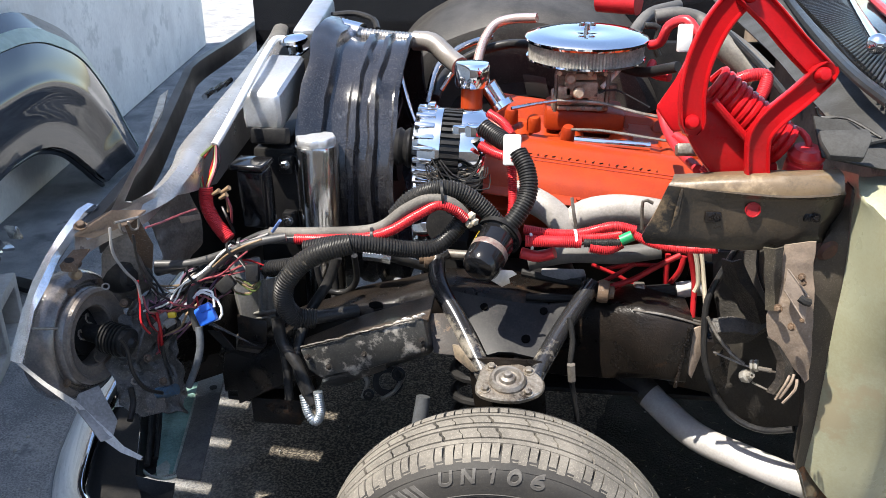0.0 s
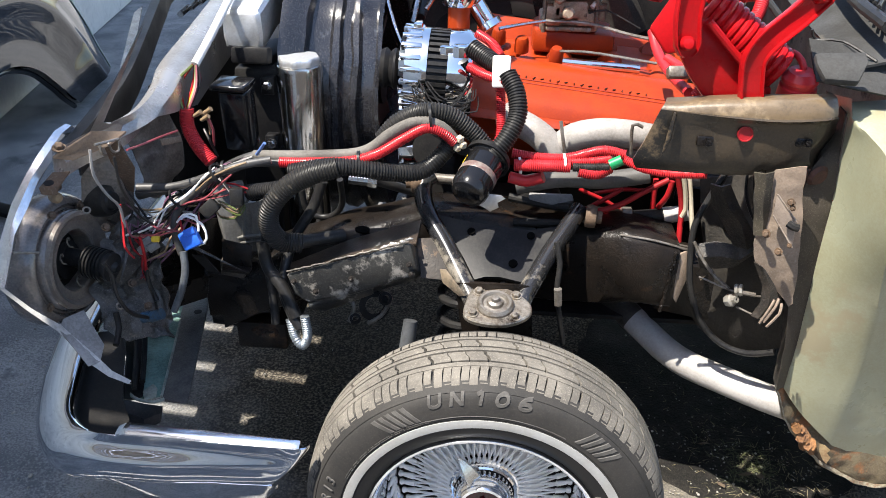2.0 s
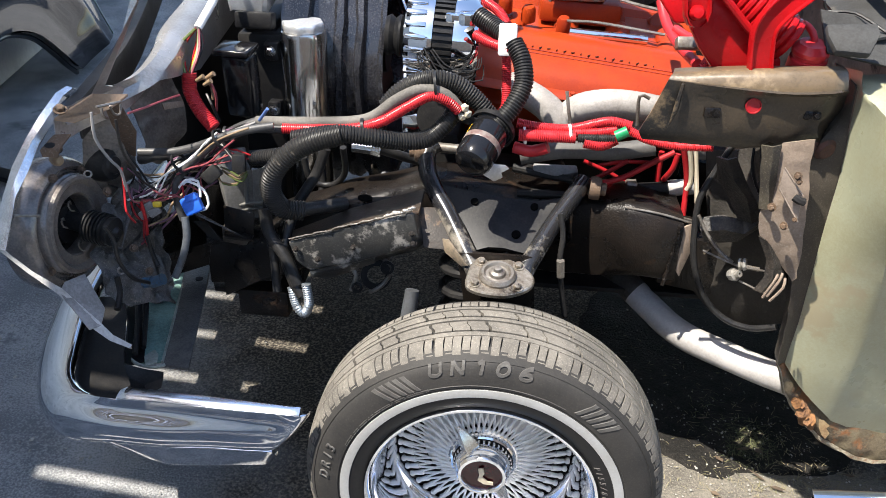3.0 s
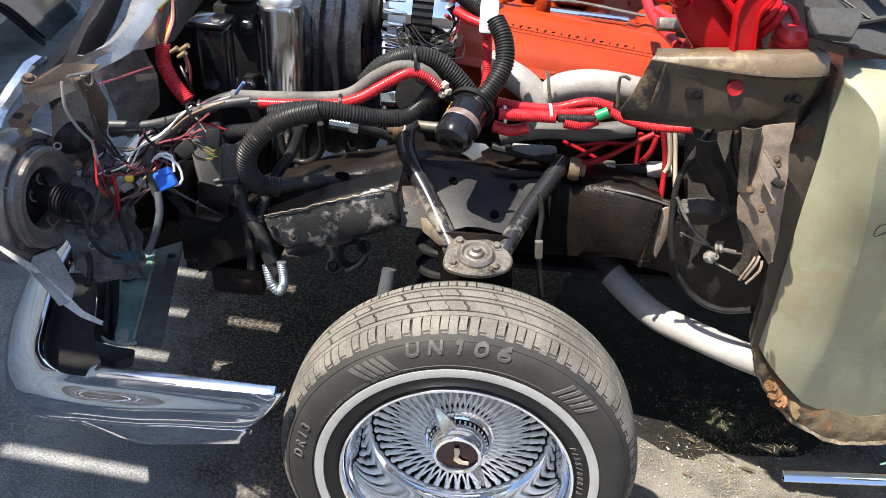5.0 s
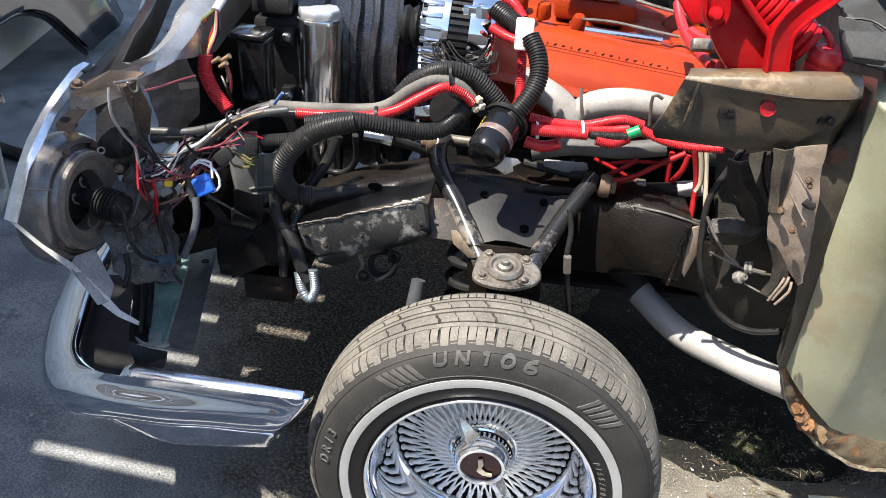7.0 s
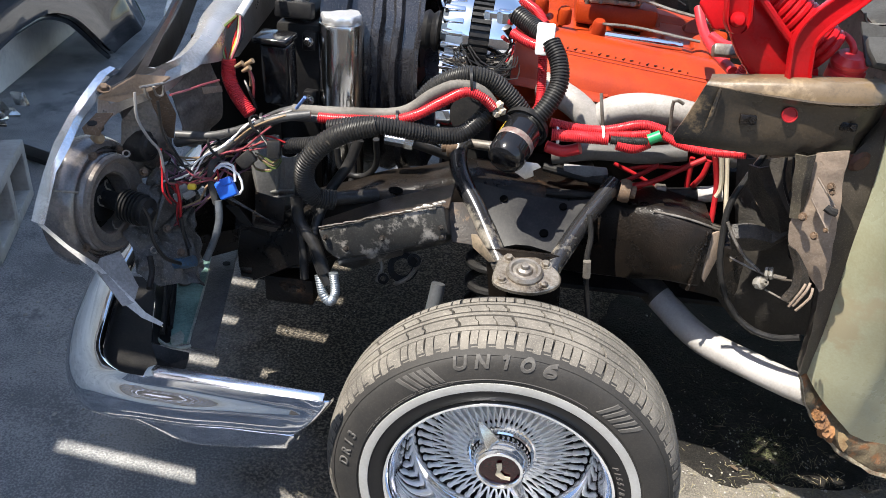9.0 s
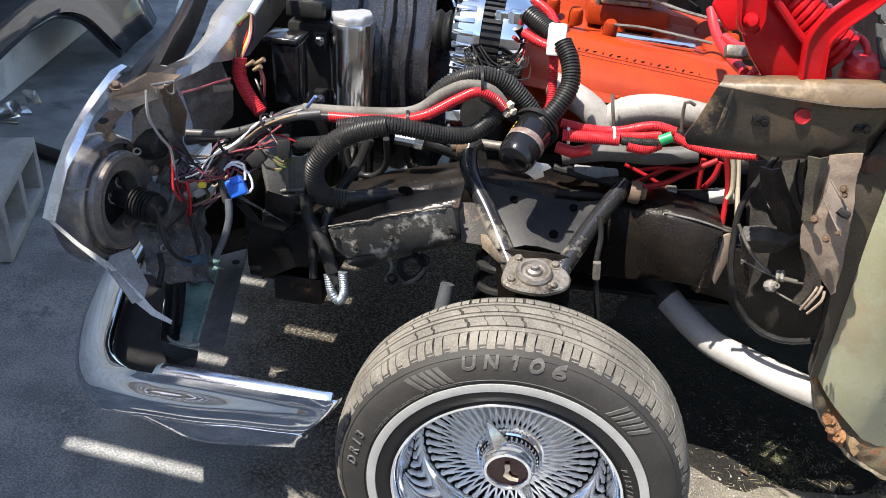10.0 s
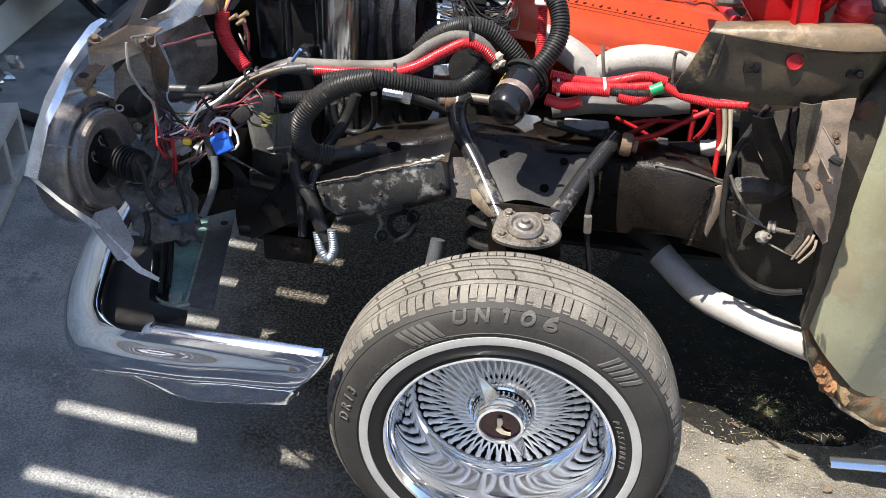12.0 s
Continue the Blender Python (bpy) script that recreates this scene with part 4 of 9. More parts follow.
part("side_sheet", bm, mat("grey_sheet_red_overspray", (0.20, 0.175, 0.155), (0.080, 0.066, 0.058), rough=0.34, scale=22, bump=0.4, rough_var=0.2, stain=(0.20, 0.045, 0.04), stain_scale=6, stain_from=0.63, dust=0.2), support)
bm = bmesh.new()
plate(bm, [(-0.581, 0.15, 0.841), (-0.562, 0.16, 0.843), (-0.553, 0.18, 0.789), (-0.571, 0.2, 0.739), (-0.581, 0.2, 0.742), (-0.584, 0.17, 0.802)], 0.003, bevel=0.001)
part("strap", bm, RUSTY_METAL, support, "flat rusty strap with hook")
bm = bmesh.new()
rod(bm, (-0.55, 0.071, 0.867), (-0.535, 0.111, 0.861), 0.002, segs=6)
sweep(bm, spline([(-0.55, 0.083, 0.864), (-0.548, 0.082, 0.85), (-0.546, 0.09, 0.844)], 0.004), 0.002, 6)
sweep(bm, spline([(-0.54, 0.089, 0.863), (-0.54, 0.097, 0.848), (-0.536, 0.106, 0.845), (-0.535, 0.111, 0.858)], 0.004), 0.0018, 6)
part("hook", bm, BARE_STEEL, support)
# deep dark inner panels behind the headlight
bm = bmesh.new()
rows = [[(-0.668, 0.250, 0.819), (-0.666, 0.262, 0.816), (-0.665, 0.274, 0.812), (-0.663, 0.286, 0.808), (-0.661, 0.298, 0.805)],
        [(-0.671, 0.250, 0.796), (-0.667, 0.262, 0.793), (-0.663, 0.274, 0.789), (-0.659, 0.286, 0.786), (-0.654, 0.298, 0.782)],
        [(-0.676, 0.250, 0.764), (-0.668, 0.262, 0.760), (-0.660, 0.274, 0.757), (-0.652, 0.286, 0.753), (-0.644, 0.298, 0.750)],
        [(-0.673, 0.250, 0.731), (-0.664, 0.262, 0.727), (-0.654, 0.274, 0.724), (-0.644, 0.286, 0.720), (-0.633, 0.298, 0.717)],
        [(-0.685, 0.250, 0.696), (-0.671, 0.262, 0.693), (-0.657, 0.274, 0.689), (-0.642, 0.286, 0.686), (-0.627, 0.298, 0.683)],
        [(-0.690, 0.250, 0.661), (-0.678, 0.262, 0.657), (-0.666, 0.274, 0.653), (-0.654, 0.286, 0.649), (-0.641, 0.298, 0.645)],
        [(-0.690, 0.250, 0.630), (-0.683, 0.262, 0.626), (-0.675, 0.274, 0.621), (-0.668, 0.286, 0.616), (-0.660, 0.298, 0.612)]]
skin(bm, [[wave(wave(p, 14, 0.020), 50, 0.006) for p in r] for r in finer(rows, 22, 18)], 0.003)
part("lamp_backing", bm, mat("oily_inner_sheet", (0.050, 0.046, 0.042), (0.170, 0.148, 0.128), rough=0.34, scale=22, bump=0.6, stain=(0.11, 0.09, 0.07), stain_scale=24, stain_from=0.57), support, "oily dark inner sheet")
bm = bmesh.new()
lathe(bm, [(0, 0.008), (0.014, 0.008), (0.017, 0.004), (0.024, 0.002), (0.028, -0.006), (0.029, -0.03)], aim((-0.648, 0.262, 0.690), (0.93, -0.22, 0.12)), 32)
part("horn_cup", bm, BLACK_PLASTIC, support, "round black plastic cup")
# small fittings on the inner sheet
bm = bmesh.new()
rows = [[(-0.633, 0.240, 0.657), (-0.631, 0.246, 0.654), (-0.628, 0.252, 0.652), (-0.625, 0.258, 0.650), (-0.622, 0.264, 0.647), (-0.619, 0.270, 0.645)],
        [(-0.650, 0.228, 0.630), (-0.638, 0.234, 0.629), (-0.625, 0.240, 0.627), (-0.613, 0.246, 0.626), (-0.600, 0.252, 0.625), (-0.587, 0.258, 0.624)],
        [(-0.650, 0.216, 0.605), (-0.634, 0.222, 0.604), (-0.618, 0.228, 0.603), (-0.602, 0.234, 0.602), (-0.586, 0.240, 0.601), (-0.570, 0.246, 0.600)],
        [(-0.670, 0.204, 0.578), (-0.648, 0.210, 0.577), (-0.625, 0.216, 0.577), (-0.603, 0.222, 0.577), (-0.580, 0.228, 0.577), (-0.558, 0.234, 0.577)],
        [(-0.670, 0.192, 0.553), (-0.646, 0.198, 0.552), (-0.622, 0.204, 0.552), (-0.598, 0.210, 0.552), (-0.574, 0.216, 0.552), (-0.550, 0.222, 0.552)],
        [(-0.653, 0.180, 0.530), (-0.630, 0.186, 0.529), (-0.607, 0.192, 0.529), (-0.584, 0.198, 0.529), (-0.561, 0.204, 0.529), (-0.538, 0.210, 0.528)],
        [(-0.638, 0.168, 0.507), (-0.618, 0.174, 0.506), (-0.598, 0.180, 0.505), (-0.578, 0.186, 0.504), (-0.558, 0.192, 0.504), (-0.538, 0.198, 0.503)],
        [(-0.616, 0.156, 0.485), (-0.601, 0.162, 0.483), (-0.587, 0.168, 0.481), (-0.572, 0.174, 0.480), (-0.558, 0.180, 0.478), (-0.543, 0.186, 0.476)]]
skin(bm, [[wave(wave(wave(p, 11, 0.022), 32, 0.014), 85, 0.004) for p in r] for r in finer(rows, 44, 36)], 0.003)
part("dented_gusset", bm, mat("dented_brown_sheet", (0.075, 0.069, 0.064), (0.018, 0.017, 0.016), rough=0.34, scale=34, bump=0.9, stain=(0.15, 0.12, 0.095), stain_scale=24, stain_from=0.62, dust=0.25), support, "dented brown inner sheet")
for p, r in (((-0.683, 0.467, 0.385), 0.009), ((-0.582, 0.111, 0.582), 0.006), ((-0.64, 0.172, 0.715), 0.006)):
    bm = bmesh.new()
    lathe(bm, [(r * 0.6, 0.0015), (r * 0.75, 0.0025), (r, 0.002), (r * 1.1, 0)], aim(p, (0.4, -0.6, 0.6)), 18)
    part("grommet_ring", bm, BARE_STEEL, support)
for p in ((-0.635, 0.099, 0.788), (-0.66, 0.11, 0.735), (-0.578, 0.153, 0.599), (-0.568, 0.172, 0.545), (-0.62, 0.182, 0.682)):
    bolt("bolt", p, (0.6, -0.6, 0.4), 0.0045, support, RUSTY_METAL)
part("bent_tab", plate(bmesh.new(), [(-0.545, 0.259, 0.805), (-0.535, 0.317, 0.789), (-0.535, 0.32, 0.778), (-0.545, 0.264, 0.792)], 0.002, bevel=0.0006), TAN_SHEET, support)
for pts in ([(-0.585, 0.1, 0.577), (-0.58, 0.092, 0.554), (-0.575, 0.065, 0.54)], [(-0.667, 0.34, 0.4), (-0.643, 0.274, 0.38), (-0.618, 0.198, 0.365)], [(-0.673, 0.322, 0.41), (-0.642, 0.239, 0.39), (-0.621, 0.172, 0.37)]):
    part("stiffener", tube(pts, 0.005, 8), BLACK_SATIN, support)
cover_metal = mat("dull_grey_cover", (0.20, 0.195, 0.18), (0.10, 0.098, 0.09), rough=0.45, scale=22, bump=0.25, stain=(0.05, 0.045, 0.04), stain_scale=14, stain_from=0.60, dust=0.3)
bm = bmesh.new()
skin(bm, [[wave(p + Vector((0, y, 0)), 50, 0.0015) for y in (0.05, 0.004, 0.0)] + [wave(p.lerp(q, w) + Vector((0, -0.006 * (0.30 < w < 0.42) - 0.004 * (w > 0.62), 0)), 50, 0.0015) for w in (0.08, 0.28, 0.32, 0.40, 0.44, 0.60, 0.64, 0.92)] + [wave(q + Vector((0, y, 0)), 50, 0.0015) for y in (0.0, 0.004, 0.05)] for p, q in zip(even_points([(-0.497, 0.420, 0.612), (-0.499, 0.420, 0.572), (-0.501, 0.418, 0.533)], 8), even_points([(-0.441, 0.420, 0.630), (-0.443, 0.420, 0.572), (-0.446, 0.418, 0.515)], 8))], 0.002)
side_cover = part("side_cover", bm, cover_metal, support, "dull grey ribbed side cover")
for z in (0.545, 0.556):
    bm = bmesh.new()
    slab(bm, pose(-0.472, 0.413, z, 0, -10, 0), (0.052, 0.008, 0.004), 0.001)
    part("clamp_strip", bm, cover_metal, side_cover)
bm = bmesh.new()
plate(bm, [(-0.508, 0.380, 0.536), (-0.458, 0.380, 0.546), (-0.454, 0.380, 0.519), (-0.466, 0.380, 0.499), (-0.510, 0.380, 0.505)], 0.03, bevel=0.004)
plate(bm, [(-0.500, 0.376, 0.529), (-0.474, 0.376, 0.534), (-0.475, 0.376, 0.512), (-0.500, 0.376, 0.510)], 0.004, bevel=0.0015)
part("lower_cover", bm, mat("brown_dusty_cover", (0.075, 0.060, 0.048), (0.030, 0.026, 0.023), rough=0.5, scale=20, bump=0.3, dust=0.2), support, "brown dusty lower cover")
bm = bmesh.new()
plate(bm, [wave(p, 25, 0.006) for p in ((-0.540, 0.370, 0.494), (-0.475, 0.368, 0.508), (-0.413, 0.370, 0.517), (-0.407, 0.372, 0.470), (-0.407, 0.376, 0.419), (-0.475, 0.376, 0.414), (-0.546, 0.374, 0.406), (-0.543, 0.372, 0.450))], 0.01, bevel=0.002)
plate(bm, [(-0.536, 0.360, 0.500), (-0.480, 0.352, 0.486), (-0.450, 0.350, 0.492), (-0.455, 0.360, 0.502)], 0.003)
part("lower_baffle", bm, FRAME_BLACK, support, "black oily lower baffle")
bm = bmesh.new()
plate(bm, [(-0.494, 0.34, 0.588), (-0.439, 0.34, 0.576), (-0.441, 0.33, 0.534), (-0.493, 0.33, 0.541)], 0.004, bevel=0.001)
plate(bm, [(-0.493, 0.33, 0.541), (-0.441, 0.33, 0.534), (-0.438, 0.3, 0.539), (-0.486, 0.3, 0.543)], 0.004)
part("angle_bracket", bm, FRAME_BLACK, support)
bm = bmesh.new()
plate(bm, [wave(p, 50, 0.003) for p in ((-0.524, 0.27, 0.59), (-0.5, 0.27, 0.591), (-0.476, 0.27, 0.554), (-0.498, 0.27, 0.562))], 0.003)
part("bent_flap", bm, BLACK_SATIN, support)
# lower inner shelf
bm = bmesh.new()
rows = [[(-0.62, 0.298, 0.575), (-0.6, 0.502, 0.491), (-0.58, 0.732, 0.399)], [(-0.685, 0.415, 0.42), (-0.599, 0.487, 0.42), (-0.505, 0.499, 0.44)], [(-0.695, 0.384, 0.37), (-0.636, 0.445, 0.37), (-0.593, 0.48, 0.37)]]
skin(bm, [[wave(p, 14, 0.008) for p in r] for r in rows], 0.003)
part("shelf", bm, FRAME_BLACK, support)
bm = bmesh.new()
slab(bm, aim(Vector((-0.5, 0.43, 0.587)), (0.6, -0.7, 0.3)) , (0.060, 0.13, 0.02), 0.004)
part("cover_box", bm, mat("dusty_dark_metal", (0.15, 0.148, 0.142), (0.085, 0.083, 0.08), rough=0.5, scale=20, bump=0.2), support, "dusty dark metal box")
bm = bmesh.new()
plate(bm, [(-0.54, 0.373, 0.607), (-0.53, 0.435, 0.581), (-0.51, 0.516, 0.444), (-0.53, 0.402, 0.474), (-0.56, 0.311, 0.599)], 0.004, bevel=0.001)
part("gusset", bm, FRAME_BLACK, support)

valance = thing("bumper_valance", (-0.62, 0.25, 0.3), "dusty teal and black sheet metal valance behind the bumper", "car body")
bm = bmesh.new()
plate(bm, [(-0.713, 0.445, 0.352), (-0.648, 0.486, 0.352), (-0.584, 0.193, 0.342), (-0.637, 0.177, 0.342)], 0.004, normal=(0, 0, 1), bevel=0.001)
part("teal_sheet", bm, TEAL_SHEET, valance, "scratched teal painted sheet")
part("teal_rim", tube([(-0.645, 0.477, 0.356), (-0.611, 0.326, 0.352), (-0.58, 0.184, 0.347)], 0.0025, 8), mat("pale_scratched_rim", (0.30, 0.33, 0.29), (0.16, 0.18, 0.155), rough=0.5, scale=40, bump=0.3), valance)
bm = bmesh.new()
plate(bm, [wave(p, 60, 0.004) for p in ((-0.617, 0.192, 0.35), (-0.607, 0.216, 0.35), (-0.593, 0.201, 0.35), (-0.589, 0.177, 0.35), (-0.602, 0.167, 0.35))], 0.002, normal=(0, 0, 1))
part("scraped_corner", bm, bpy.data.materials["pale_scratched_rim"], valance, "scraped pale corner")
bm = bmesh.new()
sweep(bm, spline([(-0.636, 0.174, 0.36), (-0.61, 0.158, 0.358), (-0.581, 0.157, 0.356), (-0.567, 0.167, 0.356)], 0.008), 0.003, 8)
part("torn_lip", bm, bpy.data.materials["pale_scratched_rim"], valance)
bm = bmesh.new()
plate(bm, [(-0.649, 0.484, 0.36), (-0.601, 0.506, 0.36), (-0.529, 0.176, 0.345), (-0.58, 0.18, 0.345)], 0.006, normal=(0, 0, 1), bevel=0.0015)
part("flat_bar", bm, mat("scuffed_dark_bar", (0.042, 0.042, 0.044), (0.095, 0.092, 0.088), rough=0.40, scale=30, bump=0.4, stain=(0.22, 0.21, 0.20), stain_scale=28, stain_from=0.66, dust=0.12), valance, "flat dark steel bar with bolt hole")
bm = bmesh.new()
lathe(bm, [(0.008, 0.0), (0.008, 0.001), (0, 0.001)], aim((-0.603, 0.439, 0.361), (0, 0, 1)), 14)
part("hole", bm, BLACK_SATIN, valance)
bm = bmesh.new()
skin(bm, [[(-0.705, 0.309, 0.4), (-0.66, 0.235, 0.39), (-0.622, 0.131, 0.38)], [(-0.713, 0.357, 0.37), (-0.666, 0.27, 0.36), (-0.627, 0.163, 0.35)], [(-0.698, 0.402, 0.352), (-0.656, 0.295, 0.345), (-0.614, 0.182, 0.345)]], 0.003)
part("channel", bm, BLACK_SATIN, valance)
bm = bmesh.new()
skin(bm, [[(-0.624, 0.131, 0.38), (-0.592, 0.146, 0.36), (-0.559, 0.143, 0.36)], [(-0.622, 0.122, 0.36), (-0.59, 0.126, 0.34), (-0.562, 0.143, 0.345)], [(-0.599, 0.085, 0.36), (-0.58, 0.112, 0.33), (-0.559, 0.125, 0.34)]], 0.003)
part("rubber_flap", bm, BLACK_PLASTIC, valance, "curled black rubber flap")
bm = bmesh.new()
plate(bm, [(-0.745, 0.30, 0.395), (-0.705, 0.13, 0.388), (-0.674, 0.06, 0.388), (-0.637, 0.018, 0.388), (-0.602, 0.006, 0.388), (-0.578, 0.022, 0.388), (-0.582, 0.07, 0.388), (-0.615, 0.12, 0.388), (-0.645, 0.19, 0.390), (-0.690, 0.31, 0.395)], 0.004, normal=(0, 0, 1))
part("backing", bm, BLACK_SATIN, valance)
bm = bmesh.new()
lathe(bm, [(0, 0.004), (0.012, 0.004), (0.016, 0.0), (0.016, -0.01)], aim((-0.662, 0.367, 0.365), (0, -0.2, 1)), 20)
part("grommet", bm, BARE_STEEL, valance)

header = thing("front_header_bar", (-0.75, 0.6, 0.6), "dark front header bar with shiny lip", "car body")
bm = bmesh.new()
hl = [(-0.649, 0.17, 0.825), (-0.659, 0.312, 0.84), (-0.691, 0.489, 0.85), (-0.841, 1.015, 0.87), (-0.878, 1.184, 0.88), (-0.924, 1.644, 0.88), (-1.028, 2.487, 0.88)]
sp = spline(hl, 0.05)
skin(bm, [[p + Vector((-0.012, 0, -0.05)), p + Vector((-0.010, 0, 0)), p + Vector((0.010, 0, 0.0)), p + Vector((0.014, 0, -0.010)), p + Vector((0.014, 0, -0.05))] for p in sp], 0.003)
part("bar", bm, mat("dark_worn_steel", (0.05, 0.048, 0.047), (0.025, 0.024, 0.023), rough=0.38, metal=0.4, scale=10, bump=0.12), header)
bm = bmesh.new()
plate(bm, [(-0.653, 0.36, 0.83), (-0.669, 0.441, 0.835), (-0.871, 0.988, 0.85), (-0.861, 0.914, 0.85), (-0.723, 0.53, 0.84)], 0.003, normal=(0, 0, 1), bevel=0.001)
part("shiny_lip", bm, DULL_CHROME, header)
bm = bmesh.new()
plate(bm, [(-0.709, 0.411, 0.8), (-0.692, 0.439, 0.8), (-0.663, 0.404, 0.8), (-0.677, 0.383, 0.8)], 0.003, normal=(0, 0, 1), bevel=0.0008)
part("tab", bm, BARE_STEEL, header)
# dark stuff between the bars: condenser and latch
bm = bmesh.new()
slab(bm, pose(-0.63, 1.0, 0.62), (0.02, 1.1, 0.42), 0.004)
part("condenser", bm, BLACK_SATIN, header)
bm = bmesh.new()
for k in range(3):
    rod(bm, Vector((-0.839, 1.127 + 0.07 * k, 0.8)), Vector((-0.848, 1.208 + 0.07 * k, 0.8)), 0.008, segs=10)
part("latch", bm, DULL_CHROME, header)

# ---- radiator, shroud, reservoir ----
radiator = thing("radiator", (-0.48, 0.8, 0.25), "aluminium radiator tank with dark core", "radiator")
bm = bmesh.new()
slab(bm, pose(-0.475, 0.90, 0.575), (0.06, 0.66, 0.56), 0.006)
part("core", bm, BLACK_SATIN, radiator)
TA, TB = Vector((-0.485, 0.55, 0.917)), Vector((-0.471, 0.7, 0.966))
td = (TB - TA).normalized()
tx = Vector((0, 0, 1)).cross(td).normalized()
bm = bmesh.new()
rows = []
for s, k in ((0.0, 0.80), (0.006, 0.96), (0.02, 1.0), (0.145, 1.0), (0.152, 0.96)):
    p = TA + td * (s - 0.008)
    rows.append([p + tx * x * k * -1 + Vector((0, 0, z * k)) for x, z in ((-0.034, 0.032), (0.030, 0.032), (0.036, 0.026), (0.038, -0.018), (0.034, -0.040), (-0.038, -0.040), (-0.042, -0.018), (-0.040, 0.026))])
skin(bm, rows, close=True)
bmesh.ops.holes_fill(bm, edges=[e for e in bm.edges if len(e.link_faces) == 1])
part("end_tank", bm, ALUMINIUM, radiator, "brushed aluminium tank")
bm = bmesh.new()
TC, TD = Vector((-0.461, 0.78, 0.998)), Vector((-0.471, 1, 1.037))
slab(bm, aim((TC + TD) / 2, TD - TC), (0.05, 0.066, (TD - TC).length), 0.008)
part("top_tank", bm, ALUMINIUM, radiator)
bm = bmesh.new()
lathe(bm, [(0.016, -0.02), (0.016, -0.004), (0.026, -0.003), (0.030, 0.002), (0.030, 0.008), (0.022, 0.013), (0, 0.015)], aim((-0.473, 0.74, 1.01), (-0.1, -0.15, 1)), 24)
slab(bm, aim((-0.458, 0.73, 0.989), (-0.1, -0.3, 1)), (0.012, 0.055, 0.005), 0.002)
part("radiator_cap", bm, CHROME, radiator)
bm = bmesh.new()
slab(bm, aim(Vector((-0.469, 0.53, 0.87)), (0, -1, 0.2)), (0.07, 0.03, 0.03), 0.005)
part("tank_band", bm, BLACK_SATIN, radiator)
# dark panel below the tank and relay box
bm = bmesh.new()
slab(bm, pose(-0.465, 0.60, 0.70), (0.10, 0.10, 0.28), 0.01)
part("side_plate", bm, BLACK_SATIN, radiator)
relay = thing("relay_box", (-0.47, 0.44, 0.72), "black plastic relay box beside the radiator", "relay box")
RM = Matrix.Translation((-0.48, 0.46, 0.785)) @ pose(0, 0, 0, 4, 0, -6)
bm = bmesh.new()
slab(bm, RM @ pose(0, 0, -0.012), (0.052, 0.045, 0.115), 0.006, 3)
part("body", bm, BLACK_GLOSS, relay)
bm = bmesh.new()
slab(bm, RM @ pose(-0.005, 0.0, 0.052), (0.066, 0.055, 0.012), 0.004, 3)
part("lid", bm, BLACK_GLOSS, relay)

shroud = thing("fan_shroud", (-0.36, 0.8, 0.4), "glossy black fan shroud round the fan", "fan shroud")
SM = aim((-0.405, 0.845, 0.735), (1, 0, 0))
bm = bmesh.new()
lathe(bm, [(0.315, -0.02), (0.312, 0.0), (0.302, 0.010), (0.298, 0.024), (0.276, 0.030), (0.270, 0.050), (0.270, 0.066), (0.282, 0.072), (0.282, 0.084), (0.270, 0.090), (0.268, 0.104), (0.279, 0.110), (0.279, 0.120), (0.266, 0.126), (0.264, 0.150), (0.276, 0.155), (0.274, 0.162), (0.258, 0.160), (0.256, 0.03)], SM, 120)
for v in bm.verts:
    v.co = wave(wave(v.co, 9, 0.009), 26, 0.003)
part("ring", bm, mat("dusty_gloss_plastic", (0.010, 0.010, 0.012), (0.022, 0.022, 0.026), rough=0.20, scale=11, bump=0.22, rough_var=0.14, coat=0.5, stain=(0.085, 0.090, 0.105), stain_scale=7, stain_from=0.61, spec=0.5, dust=0.12), shroud, angle=50)
bm = bmesh.new()
lathe(bm, [(0, 0.028), (0.257, 0.028)], SM, 48)
lathe(bm, [(0.05, 0.04), (0.05, 0.13), (0, 0.13)], SM, 32)
part("fan_hub", bm, BLACK_SATIN, shroud)
for k in range(6):
    bm = bmesh.new()
    slab(bm, SM @ Matrix.Rotation(k * math.pi / 3 + 0.3, 4, "Z") @ pose(0.145, 0, 0.09, 28, 0, 0), (0.19, 0.085, 0.003))
    part("fan_blade", bm, mat("brown_fan_blade", (0.10, 0.06, 0.045), (0.07, 0.045, 0.035), rough=0.5), shroud) if k == 0 else part("fan_blade", bm, bpy.data.materials["brown_fan_blade"], shroud)

reservoir = thing("overflow_reservoir", (-0.386, 0.56, 0.40), "polished chrome coolant overflow reservoir", "reservoir")
RB = Vector((-0.386, 0.56, 0.415))
RA = aim(RB, (-0.008, 0.0, 1))
bm = bmesh.new()
lathe(bm, [(0, 0), (0.040, 0.0), (0.043, 0.004), (0.043, 0.425), (0.041, 0.432), (0.030, 0.436), (0.028, 0.443), (0, 0.443)], RA, 56)
part("tank", bm, mat("polished_steel_tank", (0.70, 0.68, 0.65), (0.60, 0.58, 0.55), rough=0.17, metal=1.0, scale=14, bump=0.03, rough_var=0.06), reservoir)
bm = bmesh.new()
segs = 96
rowsr = []
for r, h in ((0.028, 0.432), (0.0365, 0.434), (0.0375, 0.437), (0.0375, 0.446), (0.0355, 0.449), (0.015, 0.4500)):
    w = 0.045 if r > 0.03 else 0.0
    rowsr.append([RA @ Vector((r * (1 + w * math.cos(8 * a)) * math.cos(a), r * (1 + w * math.cos(8 * a)) * math.sin(a), h)) for a in (2 * math.pi * k / segs for k in range(segs))])
skin(bm, rowsr, close=True)
lathe(bm, [(0.0155, 0.4500), (0, 0.4503)], RA, 32)
